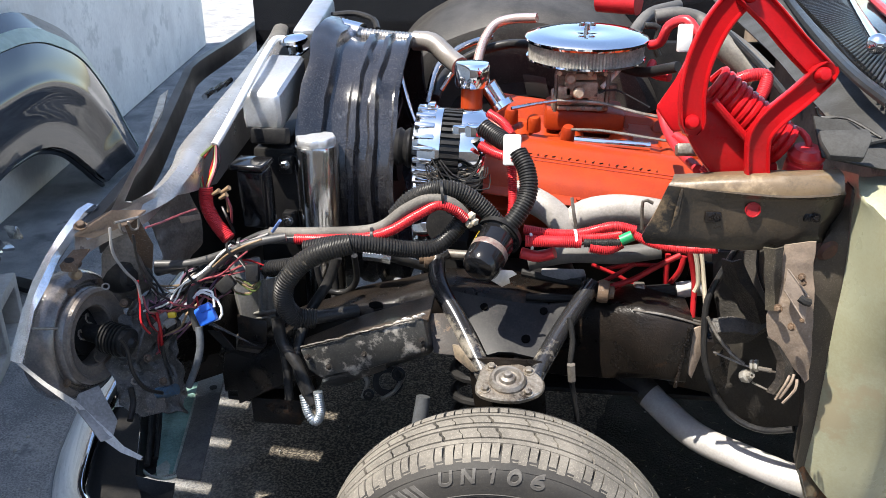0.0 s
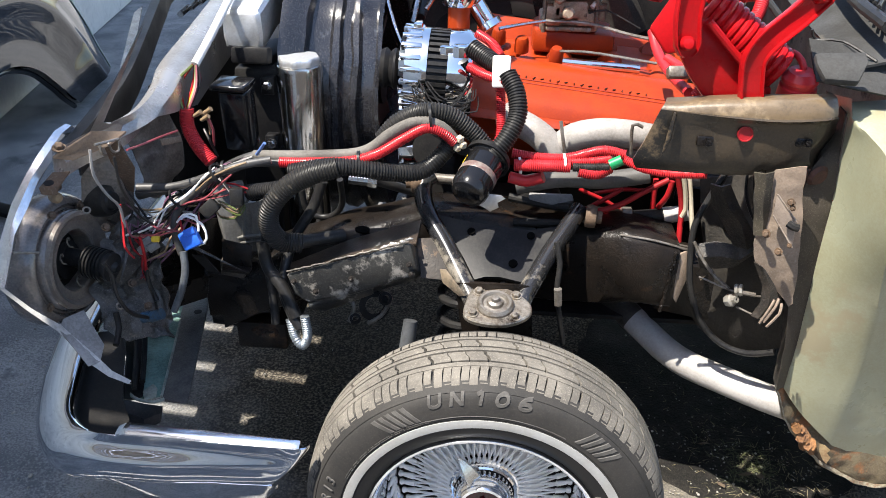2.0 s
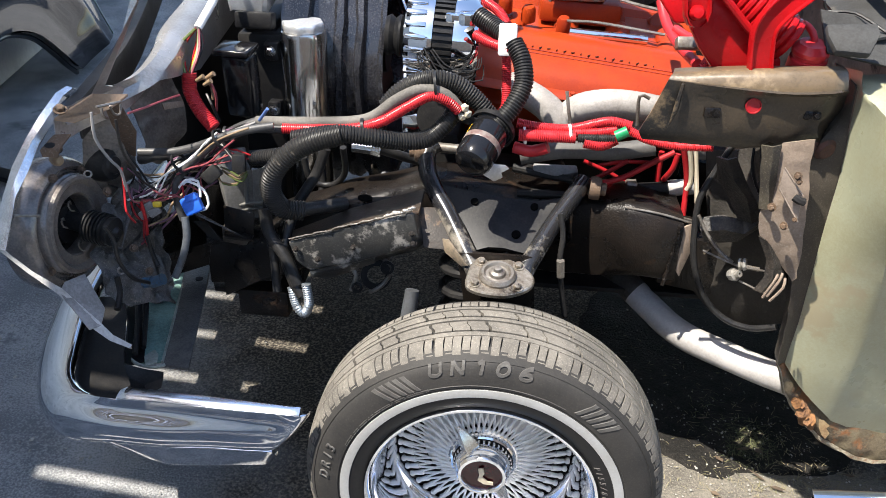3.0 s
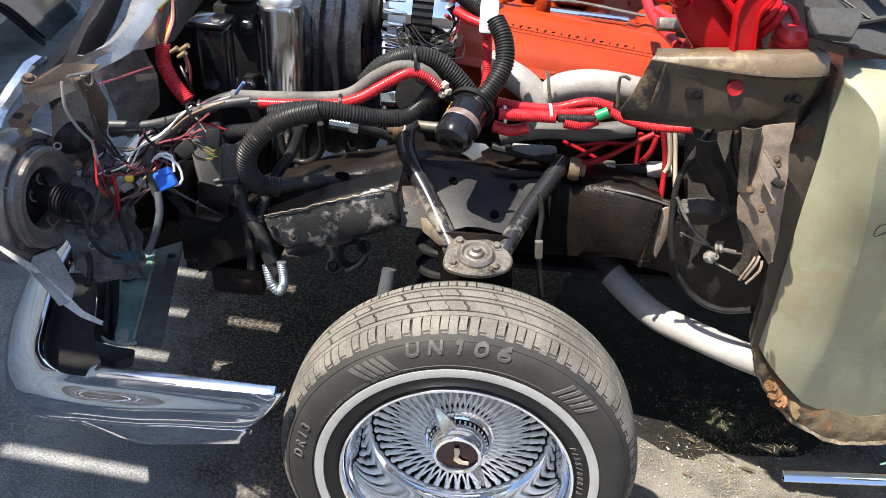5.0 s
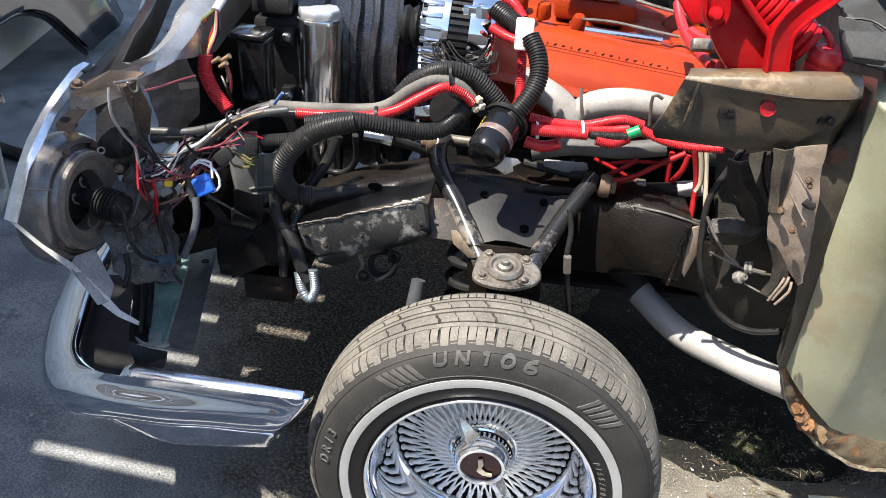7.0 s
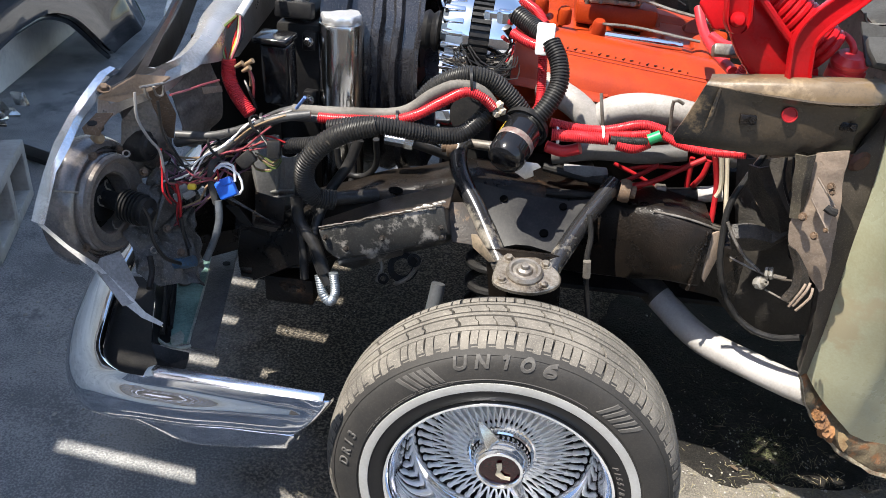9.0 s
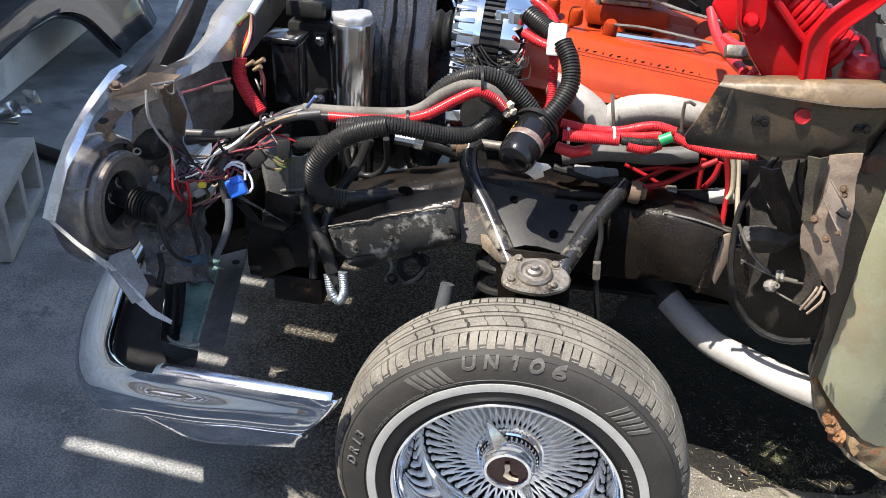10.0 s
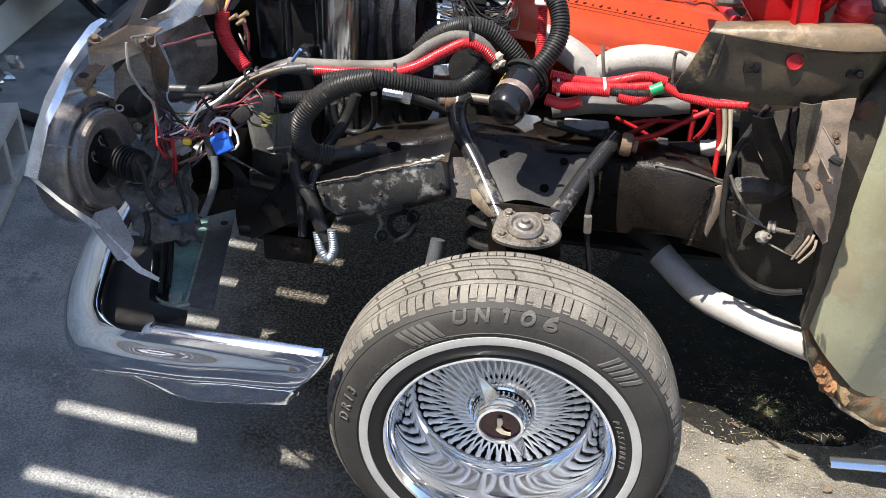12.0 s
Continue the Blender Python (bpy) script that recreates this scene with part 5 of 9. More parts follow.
part("cap", bm, mat("satin_cap", (0.78, 0.79, 0.80), (0.66, 0.66, 0.66), rough=0.45, metal=0.8, bump=0.05), reservoir, "scalloped aluminium cap")
for p in (Vector((-0.445, 0.545, 0.812)), Vector((-0.446, 0.545, 0.698))):
    bm = bmesh.new()
    slab(bm, Matrix.Translation(p), (0.026, 0.03, 0.034), 0.004)
    clamp = part("clamp", bm, BLACK_SATIN, reservoir)
    bolt("bolt", p + Vector((0.0, -0.016, 0.002)), (0, -1, 0.1), 0.007, clamp, DULL_CHROME)

# chrome corrugated upper radiator hose
up_hose = thing("upper_radiator_hose", (-0.357, 0.86, 1.004), "chrome corrugated upper radiator hose", "hose")
part("sleeve", loom([(-0.367, 0.88, 1.005), (-0.298, 0.88, 0.999), (-0.24, 0.87, 0.997)], 0.017, 16, 0.008, 0.002), mat("flexible_steel_sleeve", (0.55, 0.50, 0.45), (0.42, 0.38, 0.34), rough=0.3, metal=0.9, bump=0.02), up_hose)
part("pipe", tube([(-0.243, 0.87, 0.997), (-0.202, 0.86, 0.995), (-0.169, 0.84, 0.972), (-0.135, 0.8, 0.956)], 0.021, 20), mat("pale_hose", (0.36, 0.32, 0.28), (0.26, 0.23, 0.20), rough=0.32, metal=0.6, bump=0.05), up_hose)
bm = bmesh.new()
for p, q_ in (((-0.428, 0.9, 1.016), (-0.361, 0.88, 1.005)),):
    rod(bm, p, q_, 0.026, segs=24)
part("end_fitting", bm, CHROME, up_hose, "chrome clamp fitting")
bm = bmesh.new()
sweep(bm, spline([(-0.452, 0.95, 1.036), (-0.393, 0.95, 1.042), (-0.344, 0.93, 1.032), (-0.329, 0.9, 1.015)], 0.01), 0.007, 8)
part("overflow_tube", bm, BLACK_PLASTIC, up_hose)
part("bypass_tube", tube([(-0.269, 0.8, 0.963), (-0.256, 0.78, 0.919), (-0.235, 0.74, 0.875), (-0.217, 0.7, 0.853)], 0.007, 12), CHROME, up_hose, "thin chrome bypass tube")

# ---- engine ----
engine = thing("engine", (0.1, 0.85, 0.35), "orange painted V8 engine block and heads", "engine")
EY = 0.86
bm = bmesh.new()
slab(bm, pose(0.12, EY, 0.52, 0, 3.0, 0), (0.50, 0.30, 0.34), 0.02)
part("block", bm, FRAME_BLACK, engine, "oily dark engine block")
for s in (-1, 1):
    bm = bmesh.new()
    slab(bm, pose(0.15, EY + s * 0.155, 0.70, s * -42, 3.0, 0), (0.50, 0.15, 0.14), 0.012)
    part("cylinder_head", bm, ORANGE, engine)
va, vb = Vector((-0.06, 0.66, 0.844)), Vector((0.315, 0.66, 0.802))
ax = (vb - va).normalized()
a2 = va - ax * 0.02
L_ = (vb - a2).length + 0.07
sec = [(0.070, -0.050), (0.062, -0.020), (0.05, 0.0), (0.03, 0.006), (0.008, 0.003), (-0.004, -0.003), (-0.010, -0.010), (-0.045, -0.020), (-0.075, -0.033), (-0.092, -0.050), (-0.098, -0.066), (-0.112, -0.072), (-0.116, -0.078)]


def cover_rows(shift):
    rows_ = []
    for u, sh in ((0.0, 0.86), (0.004, 0.95), (0.015, 1.0), (0.25, 1.0), (0.5, 1.0), (0.75, 1.0), (0.985, 1.0), (0.996, 0.95), (1.0, 0.86)):
        p = a2 + ax * L_ * u + Vector((0, shift, 0))
        rows_.append([p + Vector((0, y * sh * (-1 if shift else 1), z * (1 if y > -0.09 else 1))) for y, z in sec])
    return rows_


for shift in (0.0, 0.40):
    bm = bmesh.new()
    skin(bm, cover_rows(shift), 0.003)
    bmesh.ops.holes_fill(bm, edges=[e for e in bm.edges if len(e.link_faces) == 1])
    vc = part("valve_cover", bm, ORANGE, engine, "orange stamped valve cover")
    if shift == 0.0:
        # the script on the cover as small plain strokes, and two pressed lines
        bm = bmesh.new()
        for k in range(18):
            p = a2 + ax * (0.085 + 0.0155 * k) + Vector((0, -0.0275, -0.0134))
            slab(bm, Matrix.Translation(p) @ ax.to_track_quat("X", "Z").to_matrix().to_4x4() @ pose(0, 0, 0, 18, 0, (62, 35, 75)[k % 3]), ((0.0125, 0.008, 0.007)[k % 3], 0.0013, 0.0016), 0.0)
        part("script_strokes", bm, BLACK_SATIN, vc, "dark script strokes")
        for dy, dz, u0, u1 in ((-0.036, -0.0165, 0.15, 0.90), (-0.046, -0.0200, 0.15, 0.96)):
            bm = bmesh.new()
            rod(bm, a2 + ax * L_ * u0 + Vector((0, dy, dz)), a2 + ax * L_ * u1 + Vector((0, dy, dz)), 0.0011, segs=6)
            part("pressed_line", bm, mat("dark_orange_groove", (0.30, 0.02, 0.006), rough=0.6) if u1 < 0.95 else bpy.data.materials["dark_orange_groove"], vc)
for u in (0.16, 0.42, 0.68, 0.93):
    bolt("cover_bolt", a2 + ax * L_ * u + Vector((0, -0.106, -0.069)), (0, -0.4, 1), 0.005, engine, ORANGE)
bm = bmesh.new()
slab(bm, pose(0.16, EY, 0.775, 0, 4, 0), (0.42, 0.22, 0.07), 0.015)
slab(bm, pose(0.13, EY, 0.845, 0, 3, 0), (0.17, 0.13, 0.05), 0.012)
intake = part("intake_manifold", bm, ORANGE, engine, "orange intake manifold")
for k in range(4):
    for s in (-1, 1):
        p = Vector((0.0 + 0.105 * k, EY + s * 0.05, 0.82 - 0.005 * k))
        bm = rod(bmesh.new(), p, p + Vector((-0.01, s * 0.10, -0.055)), 0.026, 0.034, 18)
        part("runner", bm, ORANGE, intake)
for k, (px) in enumerate(((-0.024, 0.78, 0.865), (0.024, 0.76, 0.854), (0.095, 0.74, 0.84))):
    bm = bmesh.new()
    lathe(bm, [(0, 0.012), (0.010, 0.011), (0.014, 0.004), (0.015, -0.02)], aim(px, (0, -0.3, 1)), 20)
    part("boss", bm, ORANGE, engine)
bm = bmesh.new()
rod(bm, (0.106, 0.71, 0.83), (0.259, 0.71, 0.821), 0.009, segs=16)
part("fuel_tube", bm, CHROME, engine, "polished straight tube behind the valve cover")
part("fuel_line", tube([(-0.023, 0.74, 0.884), (0.028, 0.76, 0.891), (0.069, 0.77, 0.896)], 0.004, 8), DULL_CHROME, engine)
part("fuel_line", tube([(0.069, 0.77, 0.896), (0.155, 0.76, 0.896), (0.234, 0.74, 0.882), (0.316, 0.72, 0.872)], 0.0035, 8), BARE_STEEL, engine)
part("fuel_line", tube([(0.1, 0.73, 0.846), (0.168, 0.73, 0.845), (0.293, 0.72, 0.831)], 0.003, 8), BARE_STEEL, engine)
bm = bmesh.new()
slab(bm, pose(0.14, 0.84, 0.31, 0, 4, 0), (0.42, 0.26, 0.16), 0.03)
part("oil_pan", bm, FRAME_BLACK, engine)
bm = bmesh.new()
slab(bm, pose(0.62, 0.86, 0.42, 0, 5, 0), (0.60, 0.30, 0.28), 0.05)
part("gearbox", bm, FRAME_BLACK, engine, "oily dark gearbox")
bm = bmesh.new()
slab(bm, pose(0.02, 0.56, 0.53), (0.20, 0.12, 0.16), 0.02)
slab(bm, pose(-0.13, 0.62, 0.56), (0.08, 0.16, 0.22), 0.015)
part("accessory_bracket", bm, BLACK_SATIN, engine)
for z, r in ((0.50, 0.075), (0.62, 0.055)):
    bm = bmesh.new()
    lathe(bm, [(0.01, 0), (r, 0), (r, 0.006), (r * 0.9, 0.012), (r, 0.018), (r, 0.024), (0.01, 0.03)], aim((-0.20, 0.70, z), (1, 0, 0)), 36)
    part("pulley", bm, BLACK_SATIN, engine)

carb = thing("carburettor", (0.126, 0.85, 0.87), "stained cast carburettor under the air cleaner", "carburettor")
bm = bmesh.new()
slab(bm, pose(0.118, 0.85, 0.882), (0.12, 0.11, 0.025), 0.006)
slab(bm, pose(0.118, 0.85, 0.918), (0.105, 0.095, 0.05), 0.010)
slab(bm, pose(0.118, 0.79, 0.918), (0.07, 0.03, 0.035), 0.006)
lathe(bm, [(0.05, 0), (0.05, 0.025), (0.045, 0.03)], aim((0.118, 0.85, 0.94), (0, 0, 1)), 28)
part("body", bm, CAST, carb)
for x, y, z, dx, dy, dz in ((0.085, 0.79, 0.905, 0.030, 0.030, 0.040), (0.150, 0.792, 0.900, 0.034, 0.026, 0.030), (0.118, 0.784, 0.945, 0.060, 0.018, 0.014), (0.118, 0.79, 0.878, 0.095, 0.020, 0.010)):
    bm = bmesh.new()
    slab(bm, pose(x, y, z), (dx, dy, dz), 0.004)
    part("float_bowl", bm, CAST, carb)
for k in range(10):
    bolt("screw", (0.072 + 0.0105 * k, 0.776 + 0.004 * (k % 2), 0.951 - 0.036 * (k % 3)), (0, -1, 0.15), 0.0032, carb, IVORY if k % 3 == 0 else BARE_STEEL)
for x, z0, z1, r in ((0.066, 0.87, 0.95, 0.004), (0.172, 0.88, 0.955, 0.005), (0.182, 0.90, 0.93, 0.009)):
    part("tube", rod(bmesh.new(), (x, 0.785, z0), (x, 0.782, z1), r, segs=12), BARE_STEEL, carb)
for px, r in (((0.095, 0.76, 0.944), 0.011), ((0.133, 0.76, 0.958), 0.008), ((0.082, 0.77, 0.973), 0.006), ((0.113, 0.75, 0.917), 0.012)):
    bm = bmesh.new()
    lathe(bm, [(0, 0.010), (r * 0.7, 0.010), (r, 0.006), (r, -0.02)], aim(px, (0, -1, 0.1)), 18)
    part("fitting", bm, CAST, carb)
for k, pts in enumerate(([(0.16, 0.78, 0.924), (0.188, 0.8, 0.949), (0.205, 0.82, 0.967)], [(0.153, 0.76, 0.916), (0.187, 0.76, 0.923), (0.255, 0.74, 0.894)])):
    part("linkage", tube(pts, 0.005 if k == 0 else 0.002, 8), WHITE_PLASTIC if k == 0 else BLACK_SATIN, carb)

cleaner = thing("air_cleaner", (0.126, 0.85, 0.965), "round chrome air cleaner with mesh filter band", "air cleaner")
CM = aim((0.126, 0.85, 0.966), (0.0, -0.05, 1))
bm = bmesh.new()
lathe(bm, [(0, 0), (0.10, 0), (0.118, 0.003), (0.125, 0.006), (0.125, 0.010), (0.116, 0.011)], CM, 80)
part("base", bm, CHROME, cleaner)
bm = bmesh.new()
ring = []
for k in range(220):
    r = 0.119 + (0.0016 if k % 2 else -0.0010)
    ring.append((r, 2 * math.pi * k / 220))
skin(bm, [[CM @ Vector((r * math.cos(t), r * math.sin(t), h)) for r, t in ring] for h in (0.008, 0.044)], close=True)
part("filter", bm, mat("filter_mesh", (0.40, 0.37, 0.32), (0.24, 0.22, 0.19), rough=0.5, metal=0.5, scale=60, bump=0.3), cleaner, "pleated wire mesh filter element", angle=20)
bm = bmesh.new()
lathe(bm, [(0.119, 0.044), (0.126, 0.042), (0.129, 0.046), (0.129, 0.050), (0.125, 0.0540), (0.112, 0.0565), (0.108, 0.0585), (0.085, 0.0600), (0.030, 0.0615), (0.022, 0.0600), (0, 0.0600)], CM, 96)
part("lid", bm, CHROME, cleaner, "mirror chrome lid")
bm = bmesh.new()
lathe(bm, [(0.007, 0.058), (0.007, 0.066), (0.0055, 0.072), (0.006, 0.078), (0, 0.080)], CM, 16)
for s in (-1, 1):
    lathe(bm, [(0, -0.003), (0.006, -0.002), (0.007, 0.001), (0, 0.003)], CM @ pose(s * 0.011, 0, 0.072, 90, 0, 0), 14)
part("wing_nut", bm, CHROME, cleaner)

alternator = thing("alternator", (-0.13, 0.52, 0.76), "chrome alternator with finned black stator", "alternator")
AC = Vector((-0.124, 0.55, 0.846))
AM = aim(AC, (1.0, 0.02, -0.05)) @ Matrix.Diagonal((1.10, 1.10, 1.0, 1))
bm = bmesh.new()
lathe(bm, [(0.02, -0.072), (0.058, -0.071), (0.068, -0.060), (0.072, -0.028), (0.072, -0.020), (0.066, -0.018)], AM, 56)
front = part("front_housing", bm, CHROME, alternator)
for k in range(22):
    bm = bmesh.new()
    slab(bm, AM @ Matrix.Rotation(k * math.pi / 11, 4, "Z") @ pose(0.067, 0, -0.050), (0.016, 0.008, 0.036), 0.002)
    part("fin", bm, CHROME, front)
bm = bmesh.new()
lathe(bm, [(0.066, 0.014), (0.073, 0.016), (0.074, 0.048), (0.066, 0.062), (0.04, 0.066), (0, 0.066)], AM, 56)
part("rear_housing", bm, CHROME, alternator)
bm = bmesh.new()
lathe(bm, [(0.067, -0.022), (0.067, 0.018)], AM, 40)
stator = part("stator", bm, BLACK_PLASTIC, alternator)
for k in range(40):
    bm = bmesh.new()
    slab(bm, AM @ Matrix.Rotation(k * math.pi / 20, 4, "Z") @ pose(0.069, 0, -0.002), (0.006, 0.006, 0.034))
    part("lamination", bm, BLACK_PLASTIC, stator)
bm = bmesh.new()
lathe(bm, [(0, -0.108), (0.03, -0.108), (0.034, -0.10), (0.028, -0.092), (0.034, -0.084), (0.034, -0.08), (0.02, -0.076)], AM, 40)
part("pulley", bm, BLACK_SATIN, alternator)
bm = bmesh.new()
slab(bm, Matrix.Translation((-0.082, 0.5, 0.885)), (0.03, 0.03, 0.055), 0.005)
slab(bm, Matrix.Translation((-0.105, 0.5, 0.892)), (0.03, 0.02, 0.035), 0.004)
part("terminal_block", bm, CHROME, alternator)
bm = bmesh.new()
slab(bm, Matrix.Translation((-0.163, 0.55, 0.912)), (0.016, 0.03, 0.05), 0.004)
slab(bm, Matrix.Translation((-0.148, 0.56, 0.892)), (0.05, 0.02, 0.016), 0.004)
part("mounting_ear", bm, CHROME, alternator)
# fine wires over the housing
for k in range(9):
    o = Vector((0.004 * k - 0.016, -0.004 * (k % 3), 0.004 * (k % 4) - 0.008))
    solo("thin_wire", tube([Vector((-0.15, 0.47, 0.85)) + o, Vector((-0.131, 0.455, 0.827)) + o * 1.4, Vector((-0.1, 0.45, 0.819)) + o * 1.2, Vector((-0.073, 0.452, 0.824)) + o * 1.5, Vector((-0.065, 0.47, 0.839)) + o], 0.0013, 5), BLACK_PLASTIC, "thin black wires tied below the alternator", "wire", "thin wires at the alternator")

filler = thing("oil_filler", (-0.095, 0.62, 0.869), "orange oil filler tube with chrome breather cap", "oil filler")
FB = Vector((-0.098, 0.64, 0.892))
FT = Vector((-0.097, 0.64, 0.976))
bm = bmesh.new()
rod(bm, FB - Vector((0, 0, 0.05)), FT, 0.021, segs=28)
part("tube", bm, ORANGE, filler)
bm = bmesh.new()
lathe(bm, [(0.023, -0.030), (0.031, -0.026), (0.034, -0.018), (0.034, 0.014), (0.031, 0.019), (0, 0.021)], aim(FT, FT - FB), 40)
part("breather_cap", bm, CHROME, filler)
bm = bmesh.new()
rod(bm, (-0.069, 0.66, 0.949), (-0.043, 0.66, 0.911), 0.018, segs=24)
lathe(bm, [(0.0, 0), (0.024, 0), (0.024, 0.012), (0, 0.014)], aim((-0.043, 0.66, 0.914), (0.5, -0.2, -0.7)), 24)
part("thermostat_neck", bm, CHROME, filler)

manifold = thing("exhaust_manifold", (0.15, 0.5, 0.65), "white heat-coated exhaust manifold", "exhaust manifold")
for k, pts in enumerate(([(-0.003, 0.53, 0.776), (0.045, 0.5, 0.764), (0.08, 0.48, 0.743), (0.106, 0.48, 0.697)], [(0.087, 0.5, 0.7), (0.117, 0.48, 0.753), (0.163, 0.47, 0.772), (0.217, 0.47, 0.772), (0.284, 0.48, 0.759)])):
    part("runner", tube(pts, 0.025, 18), WHITE_COATED, manifold)
part("collector", tube([(0.101, 0.5, 0.727), (0.173, 0.5, 0.725), (0.265, 0.5, 0.719), (0.367, 0.52, 0.678)], 0.022, 16), WHITE_COATED, manifold)
for px in (((0.22, 0.42, 0.754), (0.217, 0.42, 0.806), (0.234, 0.42, 0.803)), ((0.111, 0.43, 0.734), (0.103, 0.43, 0.769), (0.097, 0.44, 0.801))):
    part("strap", tube(px, 0.003, 8), BARE_STEEL, manifold)

# ---- frame and suspension ----
frame_rail = thing("chassis_rail", (0.0, 0.4, 0.40), "oily black chassis rail with welded repair", "chassis")
RAIL = [(-0.52, 0.42, 0.43), (-0.42, 0.40, 0.49), (-0.30, 0.385, 0.545), (-0.20, 0.40, 0.572), (-0.10, 0.44, 0.578), (0.05, 0.455, 0.555), (0.15, 0.43, 0.535), (0.22, 0.395, 0.525), (0.31, 0.385, 0.515)]
RAIL_TOP = (0.0, 0.0, 0.0, 0.0, 0.0, 0.008, 0.034, 0.056, 0.050)
RAIL_LOW = (0.0, 0.0, 0.0, 0.0, 0.0, -0.040, -0.008, 0.024, 0.040)
bm = bmesh.new()
rows = []
for p, q in zip(spline(RAIL, 10.0), zip(spline([(a, b, 0) for a, b in zip(RAIL_TOP, RAIL_LOW)], 10.0))):
    rows.append((p, q[0].x, q[0].y))
fine_rows = []
for (p0, t0, l0), (p1, t1, l1) in zip(rows, rows[1:]):
    for k in range(4):
        u = k / 4
        fine_rows.append((p0.lerp(p1, u), t0 + (t1 - t0) * u, l0 + (l1 - l0) * u))
fine_rows.append(rows[-1])
rows = []
for p, up_, low_ in fine_rows:
    ht, hb = 0.058 + up_, 0.058 - low_
    rows.append([p + Vector((0, y, z)) for y, z in ((-0.057, -0.3 * hb), (-0.057, 0.3 * ht), (-0.052, ht - 0.014), (-0.040, ht - 0.003), (-0.03, ht), (0.047, ht), (0.055, ht - 0.008), (0.055, -hb + 0.008), (0.047, -hb), (-0.04, -hb), (-0.052, -hb + 0.008))])
skin(bm, [[wave(p, 14, 0.005) for p in r] for r in rows], close=True)
bmesh.ops.holes_fill(bm, edges=[e for e in bm.edges if len(e.link_faces) == 1])
part("rail", bm, FRAME_BLACK, frame_rail, angle=50)
bm = bmesh.new()
slab(bm, Matrix.Translation((0.62, 0.47, 0.44)) @ pose(0, 0, 0, 0, 10, 0), (0.64, 0.10, 0.11), 0.008)
part("rear_rail", bm, FRAME_BLACK, frame_rail)
bm = bmesh.new()
plate(bm, [(0.308, 0.338, 0.609), (0.323, 0.342, 0.615), (0.329, 0.342, 0.558), (0.317, 0.338, 0.512), (0.309, 0.336, 0.524)], 0.004, bevel=0.001)
part("end_flange", bm, TAN_SHEET, frame_rail, "tan scraped flange at the weld")
bm = bmesh.new()
w0, w1 = Vector((0.304, 0.331, 0.614)), Vector((0.291, 0.326, 0.498))
sweep(bm, [wave(w0.lerp(w1, k / 70), 110, 0.0022) for k in range(71)], [0.0028 + 0.0005 * math.sin(k * 1.9) + 0.0012 * noise.noise((k * 0.27, 1.3, 0)) for k in range(71)], 8)
part("weld_bead", bm, FRAME_BLACK, frame_rail, "rough dark weld bead")
for p in ((0.278, 0.334, 0.559), (-0.235, 0.36, 0.611)):
    bm = bmesh.new()
    lathe(bm, [(0, 0.0008), (0.009, 0.0008), (0.009, 0)], aim(p, (0, -1, 0.1) if p[0] > 0 else (0, -0.2, 1)), 18)
    part("hole", bm, HOLE_DARK, frame_rail)
PN = (-0.1, -0.82, 0.56)
bm = bmesh.new()
plate(bm, [(-0.356, 0.252, 0.575), (-0.253, 0.252, 0.609), (-0.142, 0.252, 0.648), (-0.131, 0.246, 0.601), (-0.145, 0.246, 0.584), (-0.241, 0.246, 0.546), (-0.32, 0.246, 0.524), (-0.341, 0.248, 0.537)], 0.06, normal=PN, bevel=0.004)
patch = part("welded_patch", bm, BARE_PATCH, frame_rail, "scraped steel patch with chipped black paint")
for p in ((-0.34, 0.245, 0.564), (-0.303, 0.243, 0.548), (-0.241, 0.243, 0.577), (-0.143, 0.243, 0.61), (-0.139, 0.243, 0.593)):
    bolt("bolt", p, PN, 0.0036, patch, FRAME_BLACK)
bm = bmesh.new()
w0, w1 = Vector((-0.353, 0.25, 0.579)), Vector((-0.144, 0.25, 0.65))
sweep(bm, [wave(w0.lerp(w1, k / 110), 80, 0.003) for k in range(111)], [0.0014 + 0.0003 * math.sin(k * 1.7) + 0.0009 * noise.noise((k * 0.23, 4.1, 0)) for k in range(111)], 8)
part("weld_bead", bm, BARE_STEEL, patch, "rough weld bead")
bm = bmesh.new()
plate(bm, [(-0.321, 0.25, 0.518), (-0.207, 0.25, 0.558), (-0.207, 0.26, 0.538), (-0.293, 0.26, 0.497), (-0.322, 0.26, 0.501)], 0.05, normal=(0, -0.6, -0.3), bevel=0.003)
part("lower_lip", bm, BARE_PATCH, frame_rail)
bm = bmesh.new()
skin(bm, [[wave(p, 40, 0.006) for p in r] for r in ([(-0.36, 0.3, 0.569), (-0.26, 0.33, 0.607), (-0.135, 0.36, 0.64)], [(-0.355, 0.27, 0.571), (-0.247, 0.27, 0.607), (-0.134, 0.28, 0.635)])], 0.004)
part("torn_edge", bm, mat("heat_browned_steel", (0.045, 0.031, 0.022), (0.020, 0.016, 0.013), rough=0.42, scale=14, bump=0.3, stain=(0.12, 0.075, 0.045), stain_scale=16, stain_from=0.60, spec=0.3), frame_rail)
bm = bmesh.new()
skin(bm, [[wave(p, 40, 0.003) for p in r] for r in ([(-0.147, 0.31, 0.625), (-0.116, 0.315, 0.624), (-0.086, 0.32, 0.612)], [(-0.132, 0.285, 0.599), (-0.106, 0.285, 0.6), (-0.075, 0.28, 0.595)], [(-0.124, 0.265, 0.573), (-0.099, 0.262, 0.574), (-0.068, 0.262, 0.573)])], 0.003)
part("scorched_sheet", bm, bpy.data.materials["heat_browned_steel"], frame_rail, "heat-browned steel beside the weld")
